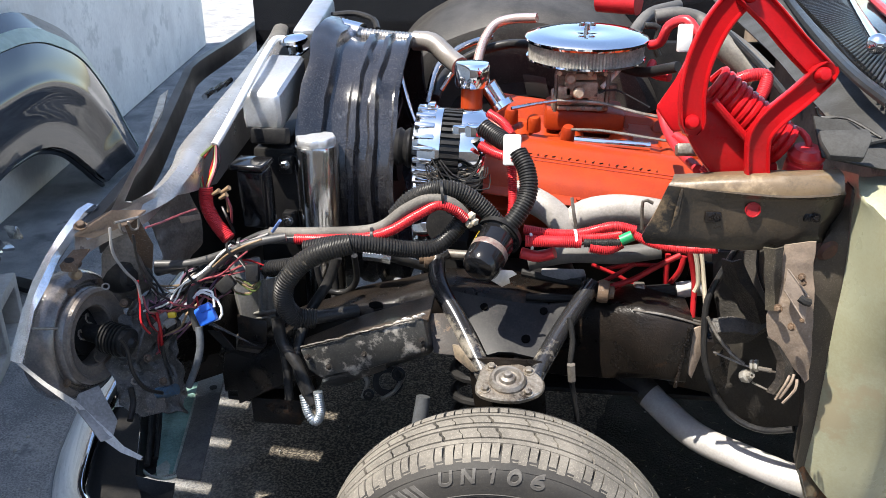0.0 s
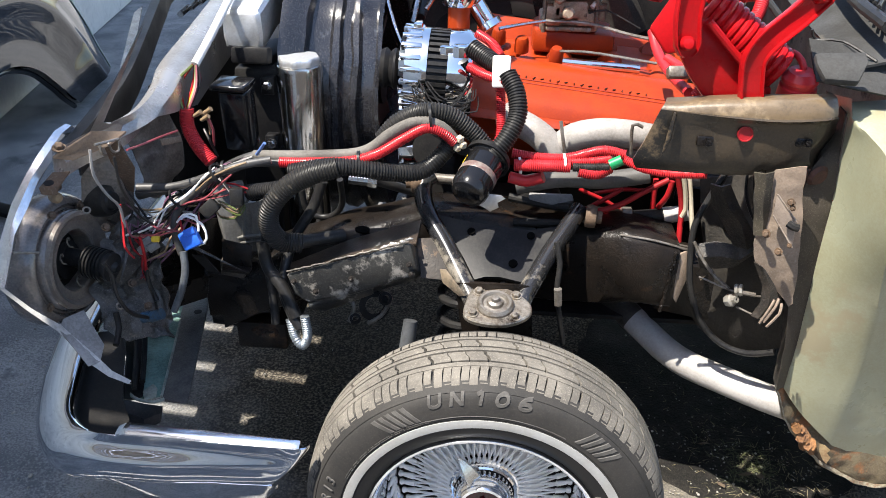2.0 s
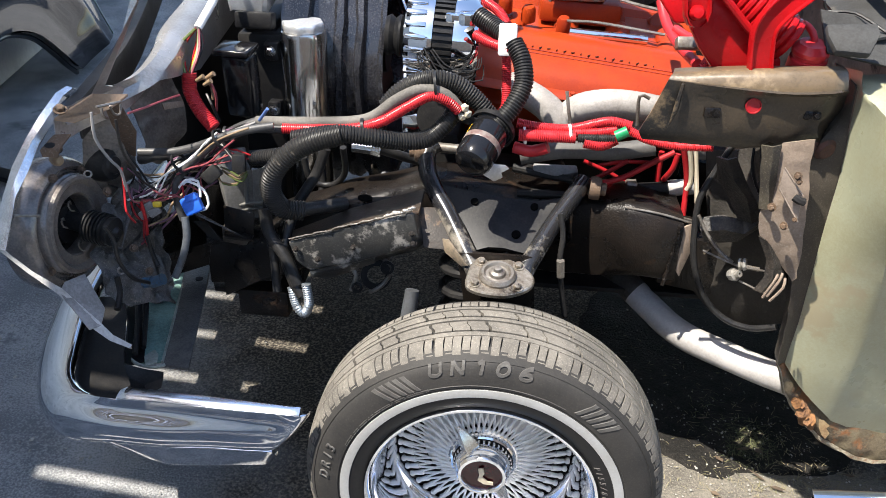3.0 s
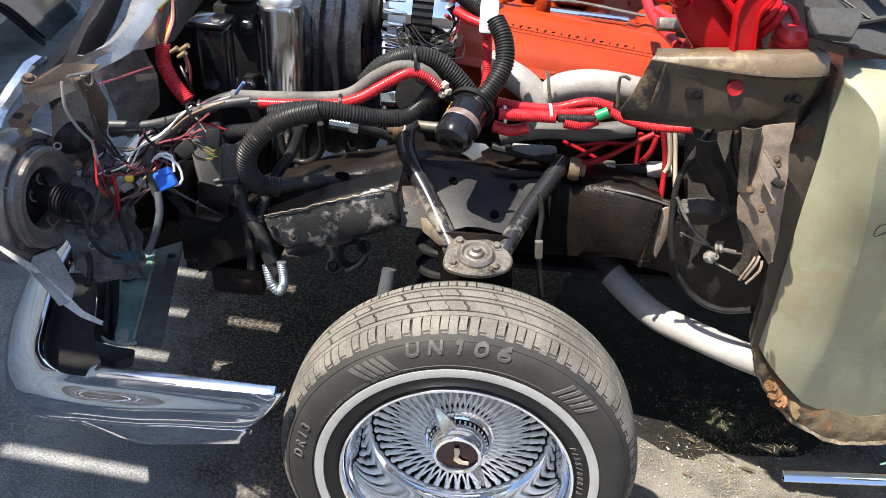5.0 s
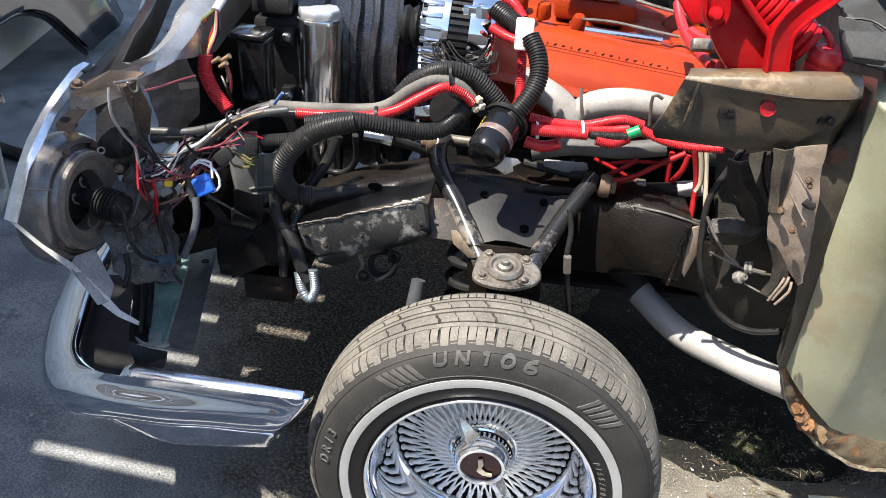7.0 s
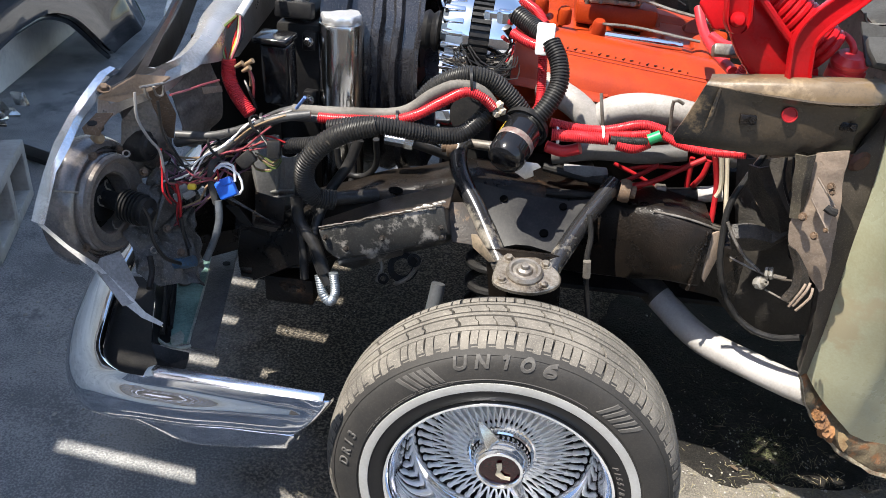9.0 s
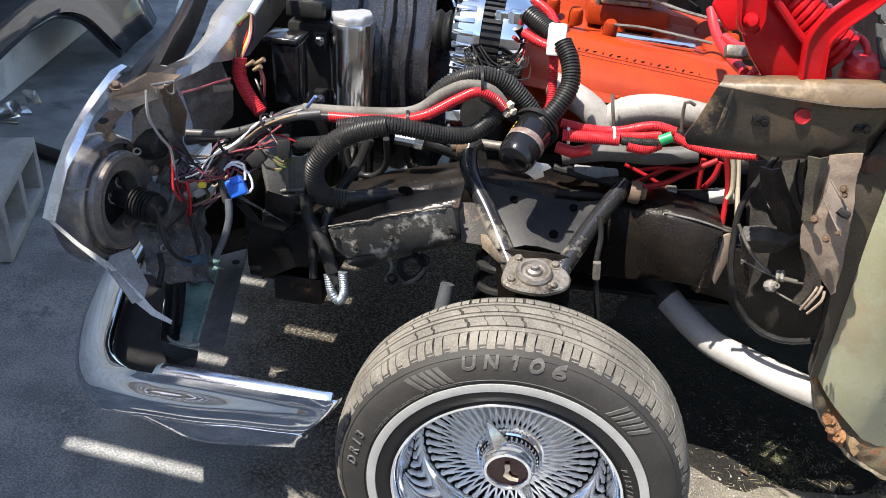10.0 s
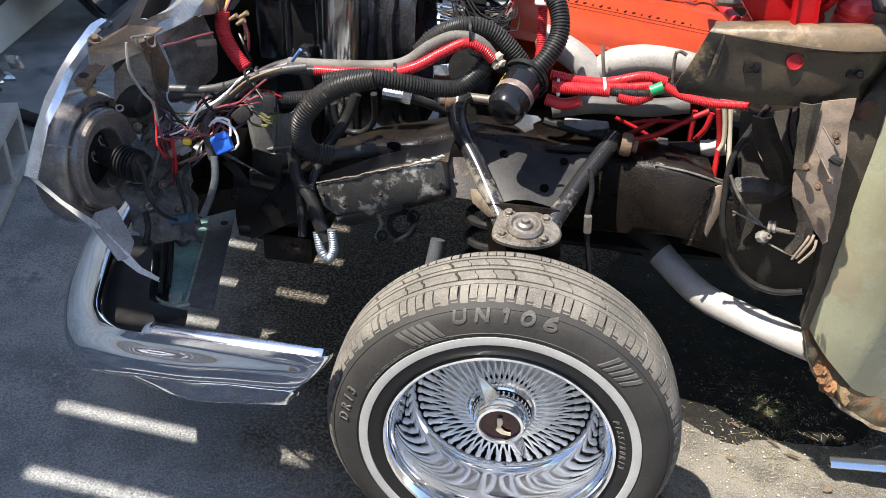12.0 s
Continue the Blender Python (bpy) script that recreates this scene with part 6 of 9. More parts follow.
for k in range(9):
    p = Vector((-0.19, 0.262, 0.631)).lerp(Vector((-0.145, 0.262, 0.647)), k / 8)
    bm = bmesh.new()
    bmesh.ops.create_icosphere(bm, subdivisions=2, radius=0.0045 + 0.0018 * math.sin(k * 2.3), matrix=Matrix.Translation(wave(p, 60, 0.004)) @ Matrix.Diagonal((1.2, 0.6, 0.7, 1)))
    part("weld_blob", bm, mat("bright_weld", (0.55, 0.53, 0.50), (0.30, 0.28, 0.25), rough=0.35, metal=0.7, scale=60, bump=0.4) if k == 0 else bpy.data.materials["bright_weld"], frame_rail)
bm = bmesh.new()
lathe(bm, [(0, 0.001), (0.013, 0.001), (0.013, -0.002)], aim((-0.237, 0.335, 0.624), (0, -0.35, 1)) @ Matrix.Diagonal((1.0, 0.6, 1, 1)), 20)
part("slot", bm, HOLE_DARK, frame_rail)
bm = bmesh.new()
plate(bm, [(-0.092, 0.26, 0.597), (-0.082, 0.255, 0.599), (-0.046, 0.22, 0.572), (-0.056, 0.23, 0.564), (-0.086, 0.25, 0.577)], 0.004, bevel=0.001)
part("gusset", bm, mat("tan_bare_gusset", (0.20, 0.155, 0.105), (0.07, 0.058, 0.045), rough=0.6, scale=20, bump=0.2), frame_rail, "bare tan steel gusset")
bm = bmesh.new()
slab(bm, pose(-0.45, 0.62, 0.36), (0.10, 0.5, 0.06), 0.006)
part("cross_member", bm, FRAME_BLACK, frame_rail)
# made-up plate that keeps sun streaks off the ground behind the wheel
bm = bmesh.new()
slab(bm, pose(0.32, 0.62, 0.40), (0.66, 0.34, 0.012), 0.004)
part("splash_shield", bm, BLACK_SATIN, frame_rail)
# unseen lower arm behind the tyre, added to shade the ground
bm = bmesh.new()
plate(bm, [(-0.24, 0.52, 0.22), (-0.03, 0.17, 0.20), (0.03, 0.17, 0.20), (0.24, 0.52, 0.22)], 0.03, normal=(0, 0, 1), bevel=0.008)
part("lower_arm", bm, FRAME_BLACK, frame_rail)
bm = bmesh.new()
plate(bm, [(-0.607, 0.51, 0.33), (-0.482, 0.58, 0.33), (-0.437, 0.447, 0.33), (-0.583, 0.461, 0.33)], 0.01, normal=(0, 0, 1), bevel=0.002)
part("tow_plate", bm, FRAME_BLACK, frame_rail)

arm = thing("upper_control_arm", (0.0, 0.3, 0.5), "black tubular upper control arm with ball joint", "suspension arm")
bj = Vector((0.002, 0.195, 0.572))
part("tube", tube([(-0.12, 0.41, 0.703), (-0.136, 0.4, 0.692), (-0.134, 0.375, 0.668), (-0.118, 0.345, 0.645), (-0.087, 0.305, 0.615), (-0.034, 0.225, 0.556)], 0.0160, 20), mat("black_arm_bare_ends", (0.014, 0.014, 0.016), (0.022, 0.021, 0.02), rough=0.22, scale=10, bump=0.03, coat=0.4, stain=(0.20, 0.18, 0.15), stain_scale=7, stain_from=0.535), arm)
part("tube", tube([(0.141, 0.39, 0.661), (0.122, 0.365, 0.64), (0.088, 0.315, 0.606), (0.049, 0.24, 0.565), (0.042, 0.225, 0.553)], 0.0155, 20), bpy.data.materials["black_arm_bare_ends"], arm)
BJM = aim(bj, (0, -0.22, 1))
bm = bmesh.new()
n_ = 48
rows = []
for sc, h in ((0.0, 0.0), (0.96, 0.0), (1.0, -0.002), (1.0, -0.008), (0.9, -0.012)):
    rows.append([BJM @ Vector(((0.054 + 0.006 * math.cos(3 * t + 0.5)) * math.cos(t) * sc, (0.047 + 0.004 * math.cos(2 * t)) * math.sin(t) * sc, h)) for t in (2 * math.pi * k / n_ for k in range(n_))])
skin(bm, rows[1:], close=True)
bm.faces.new([v for v in list(bm.verts)[:n_]])
joint = part("ball_joint_plate", bm, mat("greasy_cast_steel", (0.42, 0.38, 0.32), (0.16, 0.13, 0.10), rough=0.38, metal=0.75, scale=28, bump=0.4, stain=(0.04, 0.03, 0.025), stain_scale=16, stain_from=0.60), arm, "greasy bare steel ball joint plate")
bm = bmesh.new()
lathe(bm, [(0.030, 0.0), (0.030, 0.004), (0.026, 0.009), (0.022, 0.009), (0.019, 0.004), (0.014, 0.005), (0.012, 0.010), (0.007, 0.012), (0.006, 0.018), (0, 0.019)], BJM, 36)
part("grease_cap", bm, BARE_STEEL, joint)
for a in (40, 130, 215, 320):
    bolt("bolt", BJM @ Vector((0.043 * math.cos(radians(a)), 0.038 * math.sin(radians(a)), 0.0)), (0, -0.22, 1), 0.0065, joint, bpy.data.materials["greasy_cast_steel"])
bm = bmesh.new()
rod(bm, (-0.128, 0.42, 0.691), (-0.054, 0.42, 0.689), 0.009, segs=16)
part("cross_shaft", bm, BARE_STEEL, arm)
bm = bmesh.new()
rod(bm, (0.126, 0.4, 0.655), (0.162, 0.4, 0.634), 0.012, segs=16)
part("cross_shaft", bm, BARE_STEEL, arm)
for p in ((0.157, 0.375, 0.653), (-0.148, 0.4, 0.691)):
    bm = bmesh.new()
    lathe(bm, [(0, -0.008), (0.019, -0.008), (0.021, 0.0), (0.019, 0.010), (0.011, 0.012), (0.011, 0.020), (0, 0.021)], aim(p, (1 if p[0] > 0 else -1, -0.1, -0.05)), 24)
    part("bushing", bm, RUSTY_METAL, arm)

tower = thing("spring_tower", (0.0, 0.34, 0.5), "black steel spring tower plate with round holes", "chassis")
bm = bmesh.new()
rows = [[(-0.111, 0.385, 0.636), (-0.066, 0.38, 0.63), (-0.004, 0.38, 0.622), (0.057, 0.38, 0.617), (0.115, 0.39, 0.625)], [(-0.087, 0.36, 0.615), (-0.047, 0.355, 0.611), (-0.001, 0.355, 0.604), (0.054, 0.355, 0.6), (0.103, 0.36, 0.607)], [(-0.056, 0.32, 0.583), (-0.031, 0.318, 0.586), (0.003, 0.318, 0.584), (0.042, 0.318, 0.585), (0.075, 0.325, 0.593)], [(-0.037, 0.292, 0.561), (-0.018, 0.292, 0.568), (0.006, 0.292, 0.569), (0.041, 0.29, 0.563), (0.061, 0.292, 0.561)]]
skin(bm, rows, 0.010)
part("plate", bm, mat("scuffed_black_plate", (0.013, 0.013, 0.015), (0.030, 0.029, 0.028), rough=0.5, scale=14, bump=0.15, spec=0.2), tower)
TOWER_N = (Vector((0.028, 0.318, 0.583)) - Vector((-0.019, 0.318, 0.577))).cross(Vector((-0.001, 0.355, 0.604)) - Vector((0.003, 0.318, 0.584))).normalized()
for p, r in (((-0.019, 0.315, 0.579), 0.0055), ((0.028, 0.315, 0.584), 0.0078), ((-0.048, 0.362, 0.618), 0.007), ((0.057, 0.369, 0.612), 0.007)):
    bm = bmesh.new()
    lathe(bm, [(0, 0.0012), (r, 0.0012), (r, -0.002)], aim(p, TOWER_N), 20)
    part("hole", bm, HOLE_DARK, tower)
bm = bmesh.new()
skin(bm, [[(-0.064, 0.25, 0.581), (-0.021, 0.24, 0.588), (0.054, 0.25, 0.582)], [(-0.052, 0.24, 0.516), (0.002, 0.22, 0.515), (0.061, 0.24, 0.534)], [(-0.042, 0.26, 0.435), (0.01, 0.24, 0.433), (0.066, 0.26, 0.452)]], 0.01)
part("knuckle", bm, FRAME_BLACK, tower)
bm = bmesh.new()
pts = []
for i in range(6 * 20 + 1):
    a = 2 * math.pi * i / 20
    pts.append(Vector((-0.04 + 0.055 * math.cos(a), 0.30 + 0.055 * math.sin(a), 0.28 + 0.27 * i / 120)))
sweep(bm, pts, 0.008, 8)
part("coil_spring", bm, BLACK_SATIN, tower, "black coil spring")
# grey flat bar and sheet above the tower
bm = bmesh.new()
plate(bm, [(0.051, 0.44, 0.654), (0.127, 0.44, 0.655), (0.131, 0.43, 0.646), (0.093, 0.42, 0.641), (0.05, 0.43, 0.642)], 0.02, bevel=0.002)
part("grey_block", bm, bpy.data.materials["dusty_dark_metal"], tower)
for pts in ([(0.015, 0.43, 0.657), (0.071, 0.42, 0.652), (0.122, 0.41, 0.65)], [(0.025, 0.4, 0.622), (0.085, 0.4, 0.624), (0.13, 0.4, 0.624)]):
    part("rod", tube(pts, 0.008, 10), BLACK_SATIN, tower)

crossbar = thing("steering_shaft", (0.25, 0.45, 0.55), "black and white steering shaft tube", "steering shaft")
bm = bmesh.new()
rod(bm, (0.204, 0.44, 0.619), (0.298, 0.44, 0.631), 0.0135, segs=20)
part("shaft", bm, BLACK_SATIN, crossbar)
bm = bmesh.new()
rod(bm, (0.294, 0.44, 0.631), (0.336, 0.44, 0.639), 0.0148, segs=20)
part("white_end", bm, WHITE_TUBE, crossbar, "white painted end")
bm = bmesh.new()
lathe(bm, [(0.012, -0.012), (0.019, -0.008), (0.019, 0.008), (0.012, 0.012)], aim((0.228, 0.44, 0.624), (1, 0, 0)), 20)
part("joint", bm, BARE_STEEL, crossbar)
for pts in ([(0.209, 0.35, 0.632), (0.266, 0.34, 0.63), (0.323, 0.34, 0.616)], [(0.225, 0.36, 0.632), (0.287, 0.35, 0.624), (0.326, 0.35, 0.616)]):
    solo("brake_line", tube(pts, 0.0022, 8), BARE_STEEL, "thin steel brake line along the chassis rail", "brake line")

pipe = thing("side_exhaust_pipe", (0.4, 0.2, 0.3), "white painted bent exhaust tube with grime", "exhaust pipe")
part("tube", tube([(0.205, 0.53, 0.428), (0.235, 0.503, 0.412), (0.266, 0.47, 0.395), (0.299, 0.44, 0.376), (0.334, 0.41, 0.358), (0.370, 0.38, 0.350), (0.430, 0.338, 0.349), (0.489, 0.303, 0.346), (0.535, 0.285, 0.341), (0.590, 0.270, 0.330)], 0.0262, 28), WHITE_TUBE, pipe)
# dark sleeve: grime plus the rail's shade painted on the tube
part("grimy_end", tube([(0.204, 0.531, 0.429), (0.235, 0.503, 0.412), (0.262, 0.4735, 0.397), (0.272, 0.4645, 0.3915)], 0.0269, 28), mat("grime_and_shade", (0.020, 0.017, 0.014), (0.050, 0.042, 0.035), rough=0.6, scale=30, bump=0.5, stain=(0.16, 0.14, 0.12), stain_scale=26, stain_from=0.62), pipe, "grimy upper end, darkened for the shade under the rail")
shock = thing("brake_hose", (0.05, 0.25, 0.4), "black rubber brake hose with steel fitting", "hose")
part("hose", tube([(0.099, 0.31, 0.632), (0.107, 0.3, 0.595), (0.106, 0.29, 0.544), (0.124, 0.29, 0.441)], 0.005, 10), BLACK_PLASTIC, shock)
bm = bmesh.new()
rod(bm, (0.106, 0.283, 0.557), (0.109, 0.283, 0.526), 0.0075, segs=6)
part("fitting", bm, BARE_STEEL, shock)
damper = thing("front_damper", (-0.1, 0.25, 0.35), "grey painted damper tube behind the tyre", "damper")
bm = bmesh.new()
rod(bm, (-0.141, 0.24, 0.503), (-0.147, 0.22, 0.445), 0.012, 0.014, 16)
part("tube", bm, mat("dusty_grey_paint", (0.07, 0.075, 0.08), (0.04, 0.04, 0.042), rough=0.5), damper)
for c_, r_ in (((-0.217, 0.32, 0.479), 0.028), ((-0.194, 0.3, 0.508), 0.012), ((-0.249, 0.3, 0.462), 0.010)):
    bm = bmesh.new()
    lathe(bm, [(r_ * 0.6, 0.0), (r_, 0.0), (r_, 0.01), (r_ * 0.6, 0.012)], aim(c_, (0.2, -0.9, 0.4)), 24)
    part("end_ring", bm, BLACK_SATIN, damper)
# ---- hood hinge, bracket, firewall, cowl, green panel ----
bracket = thing("fender_bracket", (0.35, 0.15, 0.83), "brown grimy fender mounting bracket with holes", "bracket")
bm = bmesh.new()
rows = [[(0.225, 0.2, 0.925), (0.306, 0.19, 0.936), (0.375, 0.18, 0.943), (0.449, 0.17, 0.949)],
        [(0.217, 0.165, 0.928), (0.297, 0.15, 0.94), (0.364, 0.14, 0.947), (0.435, 0.13, 0.953)],
        [(0.211, 0.155, 0.923), (0.3, 0.14, 0.922), (0.368, 0.13, 0.923), (0.439, 0.12, 0.933)],
        [(0.205, 0.155, 0.906), (0.302, 0.15, 0.906), (0.373, 0.14, 0.914), (0.445, 0.13, 0.922)],
        [(0.194, 0.16, 0.872), (0.309, 0.15, 0.863), (0.386, 0.145, 0.874), (0.46, 0.14, 0.885)],
        [(0.184, 0.165, 0.846), (0.316, 0.155, 0.842), (0.393, 0.15, 0.853), (0.468, 0.145, 0.866)],
        [(0.192, 0.175, 0.831), (0.32, 0.165, 0.831), (0.406, 0.16, 0.844), (0.474, 0.155, 0.858)]]
rows = [spline(r, 0.02) for r in rows]
m_ = min(len(r) for r in rows)
rows = [[r[int(i * (len(r) - 1) / (m_ - 1))] for i in range(m_)] for r in rows]
cols = [spline([r[i] for r in rows], 0.012) for i in range(m_)]
k_ = min(len(c) for c in cols)
net = [[c[int(j * (len(c) - 1) / (k_ - 1))] for j in range(k_)] for c in cols]
net = [[q + Vector((0, 0.045 * max(0.0, (q.x - 0.405) / 0.045) ** 2.2, -0.012 * max(0.0, (q.x - 0.405) / 0.045) ** 2)) for q in c] for c in net]
fold = int(k_ * 0.36)
skin(bm, [c[fold:] for c in net], 0.003)
part("shell", bm, BROWN_BRACKET, bracket, angle=50)
# top rows get a lighter tan that paints in the edge highlight
bm = bmesh.new()
skin(bm, [c[:fold + 1] for c in net], 0.003)
part("top_flange", bm, mat("lit_tan_flange", (0.145, 0.104, 0.062), (0.060, 0.046, 0.031), rough=0.34, scale=8, bump=0.12, stain=(0.27, 0.20, 0.125), stain_scale=9, stain_from=0.58), bracket, "worn tan rolled top edge, its highlight put into the colour", angle=50)
bm = bmesh.new()
plate(bm, [(0.219, 0.148, 0.857), (0.223, 0.148, 0.887), (0.228, 0.148, 0.923), (0.232, 0.146, 0.922), (0.229, 0.146, 0.884)], 0.006, bevel=0.002)
part("pressed_rib", bm, BROWN_BRACKET, bracket)
bm = bmesh.new()
lathe(bm, [(0, -0.0005), (0.0086, 0.0005), (0.0092, 0.0022), (0.0104, 0.0022), (0.0106, 0)], aim((0.324, 0.143, 0.897), (0, -1, 0.2)), 28)
part("red_plug", bm, mat("shaded_red_paint", (0.28, 0.006, 0.009), (0.17, 0.005, 0.007), rough=0.45), bracket, "red painted hole plug")
for p in ((0.274, 0.148, 0.883), (0.401, 0.14, 0.891)):
    bm = bmesh.new()
    slab(bm, aim(p, (0, -1, 0.2)), (0.022, 0.014, 0.006), 0.002)
    clip = part("clip_nut", bm, FRAME_BLACK, bracket)
    bolt("stud", Vector(p) + Vector((0.004, -0.004, 0)), (0, -1, 0.2), 0.004, clip, FRAME_BLACK)

bracket.scale = (1.048, 1.048, 1.048)
bracket.location = (0.3668, 0.203, 0.8084)

panel = thing("cowl_side_panel", (0.5, 0.1, 0.4), "pale green body panel with rusted lower edge", "car body")
flange_in = [(0.481, 0.245, 0.908), (0.474, 0.232, 0.858), (0.450, 0.220, 0.807), (0.446, 0.212, 0.727), (0.457, 0.212, 0.639), (0.472, 0.216, 0.531), (0.481, 0.225, 0.423)]
flange_out = [(0.480, 0.215, 0.907), (0.483, 0.215, 0.852), (0.488, 0.216, 0.785), (0.489, 0.218, 0.709), (0.493, 0.222, 0.616), (0.496, 0.230, 0.512), (0.501, 0.245, 0.410)]
ridge = [(0.488, 0.165, 0.901), (0.507, 0.130, 0.878), (0.520, 0.115, 0.834), (0.540, 0.125, 0.744), (0.565, 0.155, 0.643), (0.585, 0.187, 0.517), (0.594, 0.235, 0.307)]
bottom_edge = [(0.501, 0.245, 0.410), (0.519, 0.243, 0.372), (0.545, 0.241, 0.338), (0.583, 0.238, 0.306), (0.620, 0.240, 0.284), (0.657, 0.243, 0.266), (0.715, 0.248, 0.250), (0.767, 0.252, 0.256), (0.796, 0.255, 0.267), (0.827, 0.258, 0.295)]
hem_edge = [(0.486, 0.240, 0.409), (0.515, 0.244, 0.345), (0.546, 0.246, 0.301), (0.594, 0.246, 0.252), (0.639, 0.248, 0.225), (0.682, 0.250, 0.206), (0.731, 0.252, 0.203), (0.782, 0.254, 0.212), (0.804, 0.255, 0.226)]
bottom_run = spline(bottom_edge, 0.004)


def bottom_at(x):
    """Height of the panel's lower edge."""
    return min(bottom_run, key=lambda q: abs(q.x - x)).z if x < 0.825 else 0.295


N_ = 56
fo, rg = even_points(flange_out, N_), even_points(ridge, N_)
rows = []
for i, (a, b) in enumerate(zip(fo, rg)):
    u = (rg[0].z - b.z) / (rg[0].z - rg[-1].z)
    row = []
    for k in range(9):
        w = k / 8
        q = a.lerp(b, w)
        # the lower end of the band follows the panel's curved edge
        if q.x > 0.5015 and u > 0.85:
            q.z = max(q.z, bottom_at(q.x))
        row.append(q + Vector((-0.006, -0.007, 0)) * math.sin(w * math.pi) * (0.5 + 0.5 * u))
    for d in (0.008, 0.018, 0.030, 0.045, 0.065, 0.09, 0.12, 0.155, 0.20, 0.26, 0.36, 0.50, 0.75):
        x = b.x + d
        z = rg[0].z + 0.004 + (bottom_at(x) - rg[0].z) * u
        row.append(Vector((x, b.y + 0.012 * (1 - math.exp(-d / 0.03)) + 0.09 * d + 0.003 * math.sin(u * 7 + d * 9) * clamp01(d / 0.1), z)))
    rows.append([wave(q, 9, 0.0035) for q in row])
rows_skin = rows
ledge = [[q + Vector((0, 0.10, 0.004)) for q in rows[0]], [q + Vector((0, 0.012, 0.004)) for q in rows[0]]]
bm = bmesh.new()
skin(bm, ledge + rows, 0.0025)
part("skin", bm, GREEN, panel, angle=60)
fi = even_points(flange_in, N_)
# flange strip whose dark brown includes the shadow of the bracket
bm = bmesh.new()
skin(bm, [[wave(a + Vector((0.004, 0.03, 0)), 40, 0.002), wave(a, 40, 0.002), wave(a.lerp(b, 0.3), 30, 0.003), wave(a.lerp(b, 0.65), 30, 0.003), b + Vector((-0.001, 0.003, 0))] for a, b in zip(fi, [Vector(r[0]) for r in rows])], 0.0025)
part("front_flange", bm, FLANGE_BROWN, panel, "brown grimy turned-in flange, darkened for the bracket's shadow", angle=60)
bm = bmesh.new()
lathe(bm, [(0, 0.004), (0.012, 0.003), (0.017, -0.002)], aim((0.459, 0.212, 0.813), (0.35, -0.9, -0.2)), 20)
part("rust_blister", bm, mat("dark_red_rust", (0.075, 0.030, 0.020), (0.035, 0.020, 0.015), rough=0.8, scale=40, bump=0.5), panel, "dark red rust blister")
low_b, low_h = even_points(bottom_edge, 70), even_points(hem_edge, 70)
bm = bmesh.new()
skin(bm, [[wave(a.lerp(b, w) + Vector((0, 0.012 - 0.010 * w - 0.004 * math.sin(w * 3.1), 0.012 * (1 - w) ** 3)), 45, 0.005 * min(1.0, w * 3)) for w in (0.0, 0.15, 0.3, 0.45, 0.6, 0.75, 0.88, 1.0)] for a, b in zip(low_b, low_h)], 0.0025)
part("dirty_hem", bm, HEM_DIRT, panel, "dirt-stained turned-under hem")
bm = bmesh.new()
skin(bm, [[wave(b + Vector((0, y, z)), 45, 0.003) for y, z in ((-0.004, 0.006), (-0.006, 0.0), (-0.002, -0.004), (0.006, -0.003))] for b in low_h], 0.0015)
part("rolled_lip", bm, mat("worn_pale_lip", (0.30, 0.27, 0.20), (0.13, 0.095, 0.06), rough=0.6, scale=30, bump=0.4, stain=(0.16, 0.075, 0.035), stain_scale=25, stain_from=0.55), panel, "worn pale rolled lip")
# crumbling rust: layered flakes with ragged rims
flake_rng = random.Random(31)
for k in range(16):
    bm = bmesh.new()
    w = flake_rng.random()
    at = Vector((0.533, 0.236, 0.340)).lerp(Vector((0.570, 0.235, 0.285)), w) + Vector((flake_rng.uniform(-0.006, 0.010), flake_rng.uniform(-0.006, 0.002), flake_rng.uniform(-0.006, 0.006)))
    r_ = flake_rng.uniform(0.006, 0.013)
    nn = Vector((flake_rng.uniform(-0.7, 0.1), -0.8, flake_rng.uniform(-0.1, 0.6)))
    m4 = aim(at, nn)
    plate(bm, [m4 @ Vector((r_ * (0.6 + 0.5 * flake_rng.random()) * math.cos(a * 0.785), r_ * (0.7 + 0.6 * flake_rng.random()) * math.sin(a * 0.785), 0.002 * flake_rng.random())) for a in range(8)], 0.0015, normal=nn)
    part("rust_flake", bm, RUST, panel, "flaking orange rust", smooth=False)
bm = bmesh.new()
plate(bm, [wave(p, 90, 0.003) for p in [(0.576, 0.230, 0.308), (0.588, 0.230, 0.303), (0.598, 0.229, 0.294), (0.595, 0.229, 0.287), (0.602, 0.229, 0.277), (0.599, 0.231, 0.260), (0.590, 0.231, 0.272), (0.581, 0.231, 0.288)]], 0.001, normal=(-0.4, -0.9, 0.3))
part("bare_flake", bm, mat("bare_tan_flake", (0.40, 0.29, 0.15), (0.26, 0.16, 0.08), rough=0.7, scale=40, bump=0.5), panel, "bare tan flake of filler")
# scribbled loop on the paint
bm = bmesh.new()
loop = [(0.581, 0.140, 0.769), (0.592, 0.140, 0.773), (0.610, 0.140, 0.772), (0.613, 0.142, 0.745), (0.601, 0.145, 0.721), (0.585, 0.149, 0.696), (0.571, 0.149, 0.692), (0.567, 0.148, 0.699), (0.570, 0.146, 0.710), (0.583, 0.146, 0.716), (0.611, 0.147, 0.705), (0.629, 0.149, 0.697)]
panel_rows = [q for r in rows_skin for q in r]
loop = [Vector((x, min(panel_rows, key=lambda q: (q.x - x) ** 2 + (q.z - z) ** 2).y - 0.002, z)) for x, y, z in loop]
sweep(bm, spline(loop, 0.006), 0.0007, 5)
part("pen_mark", bm, BLACK_PLASTIC, panel, "scribbled pen loop")
bm = bmesh.new()
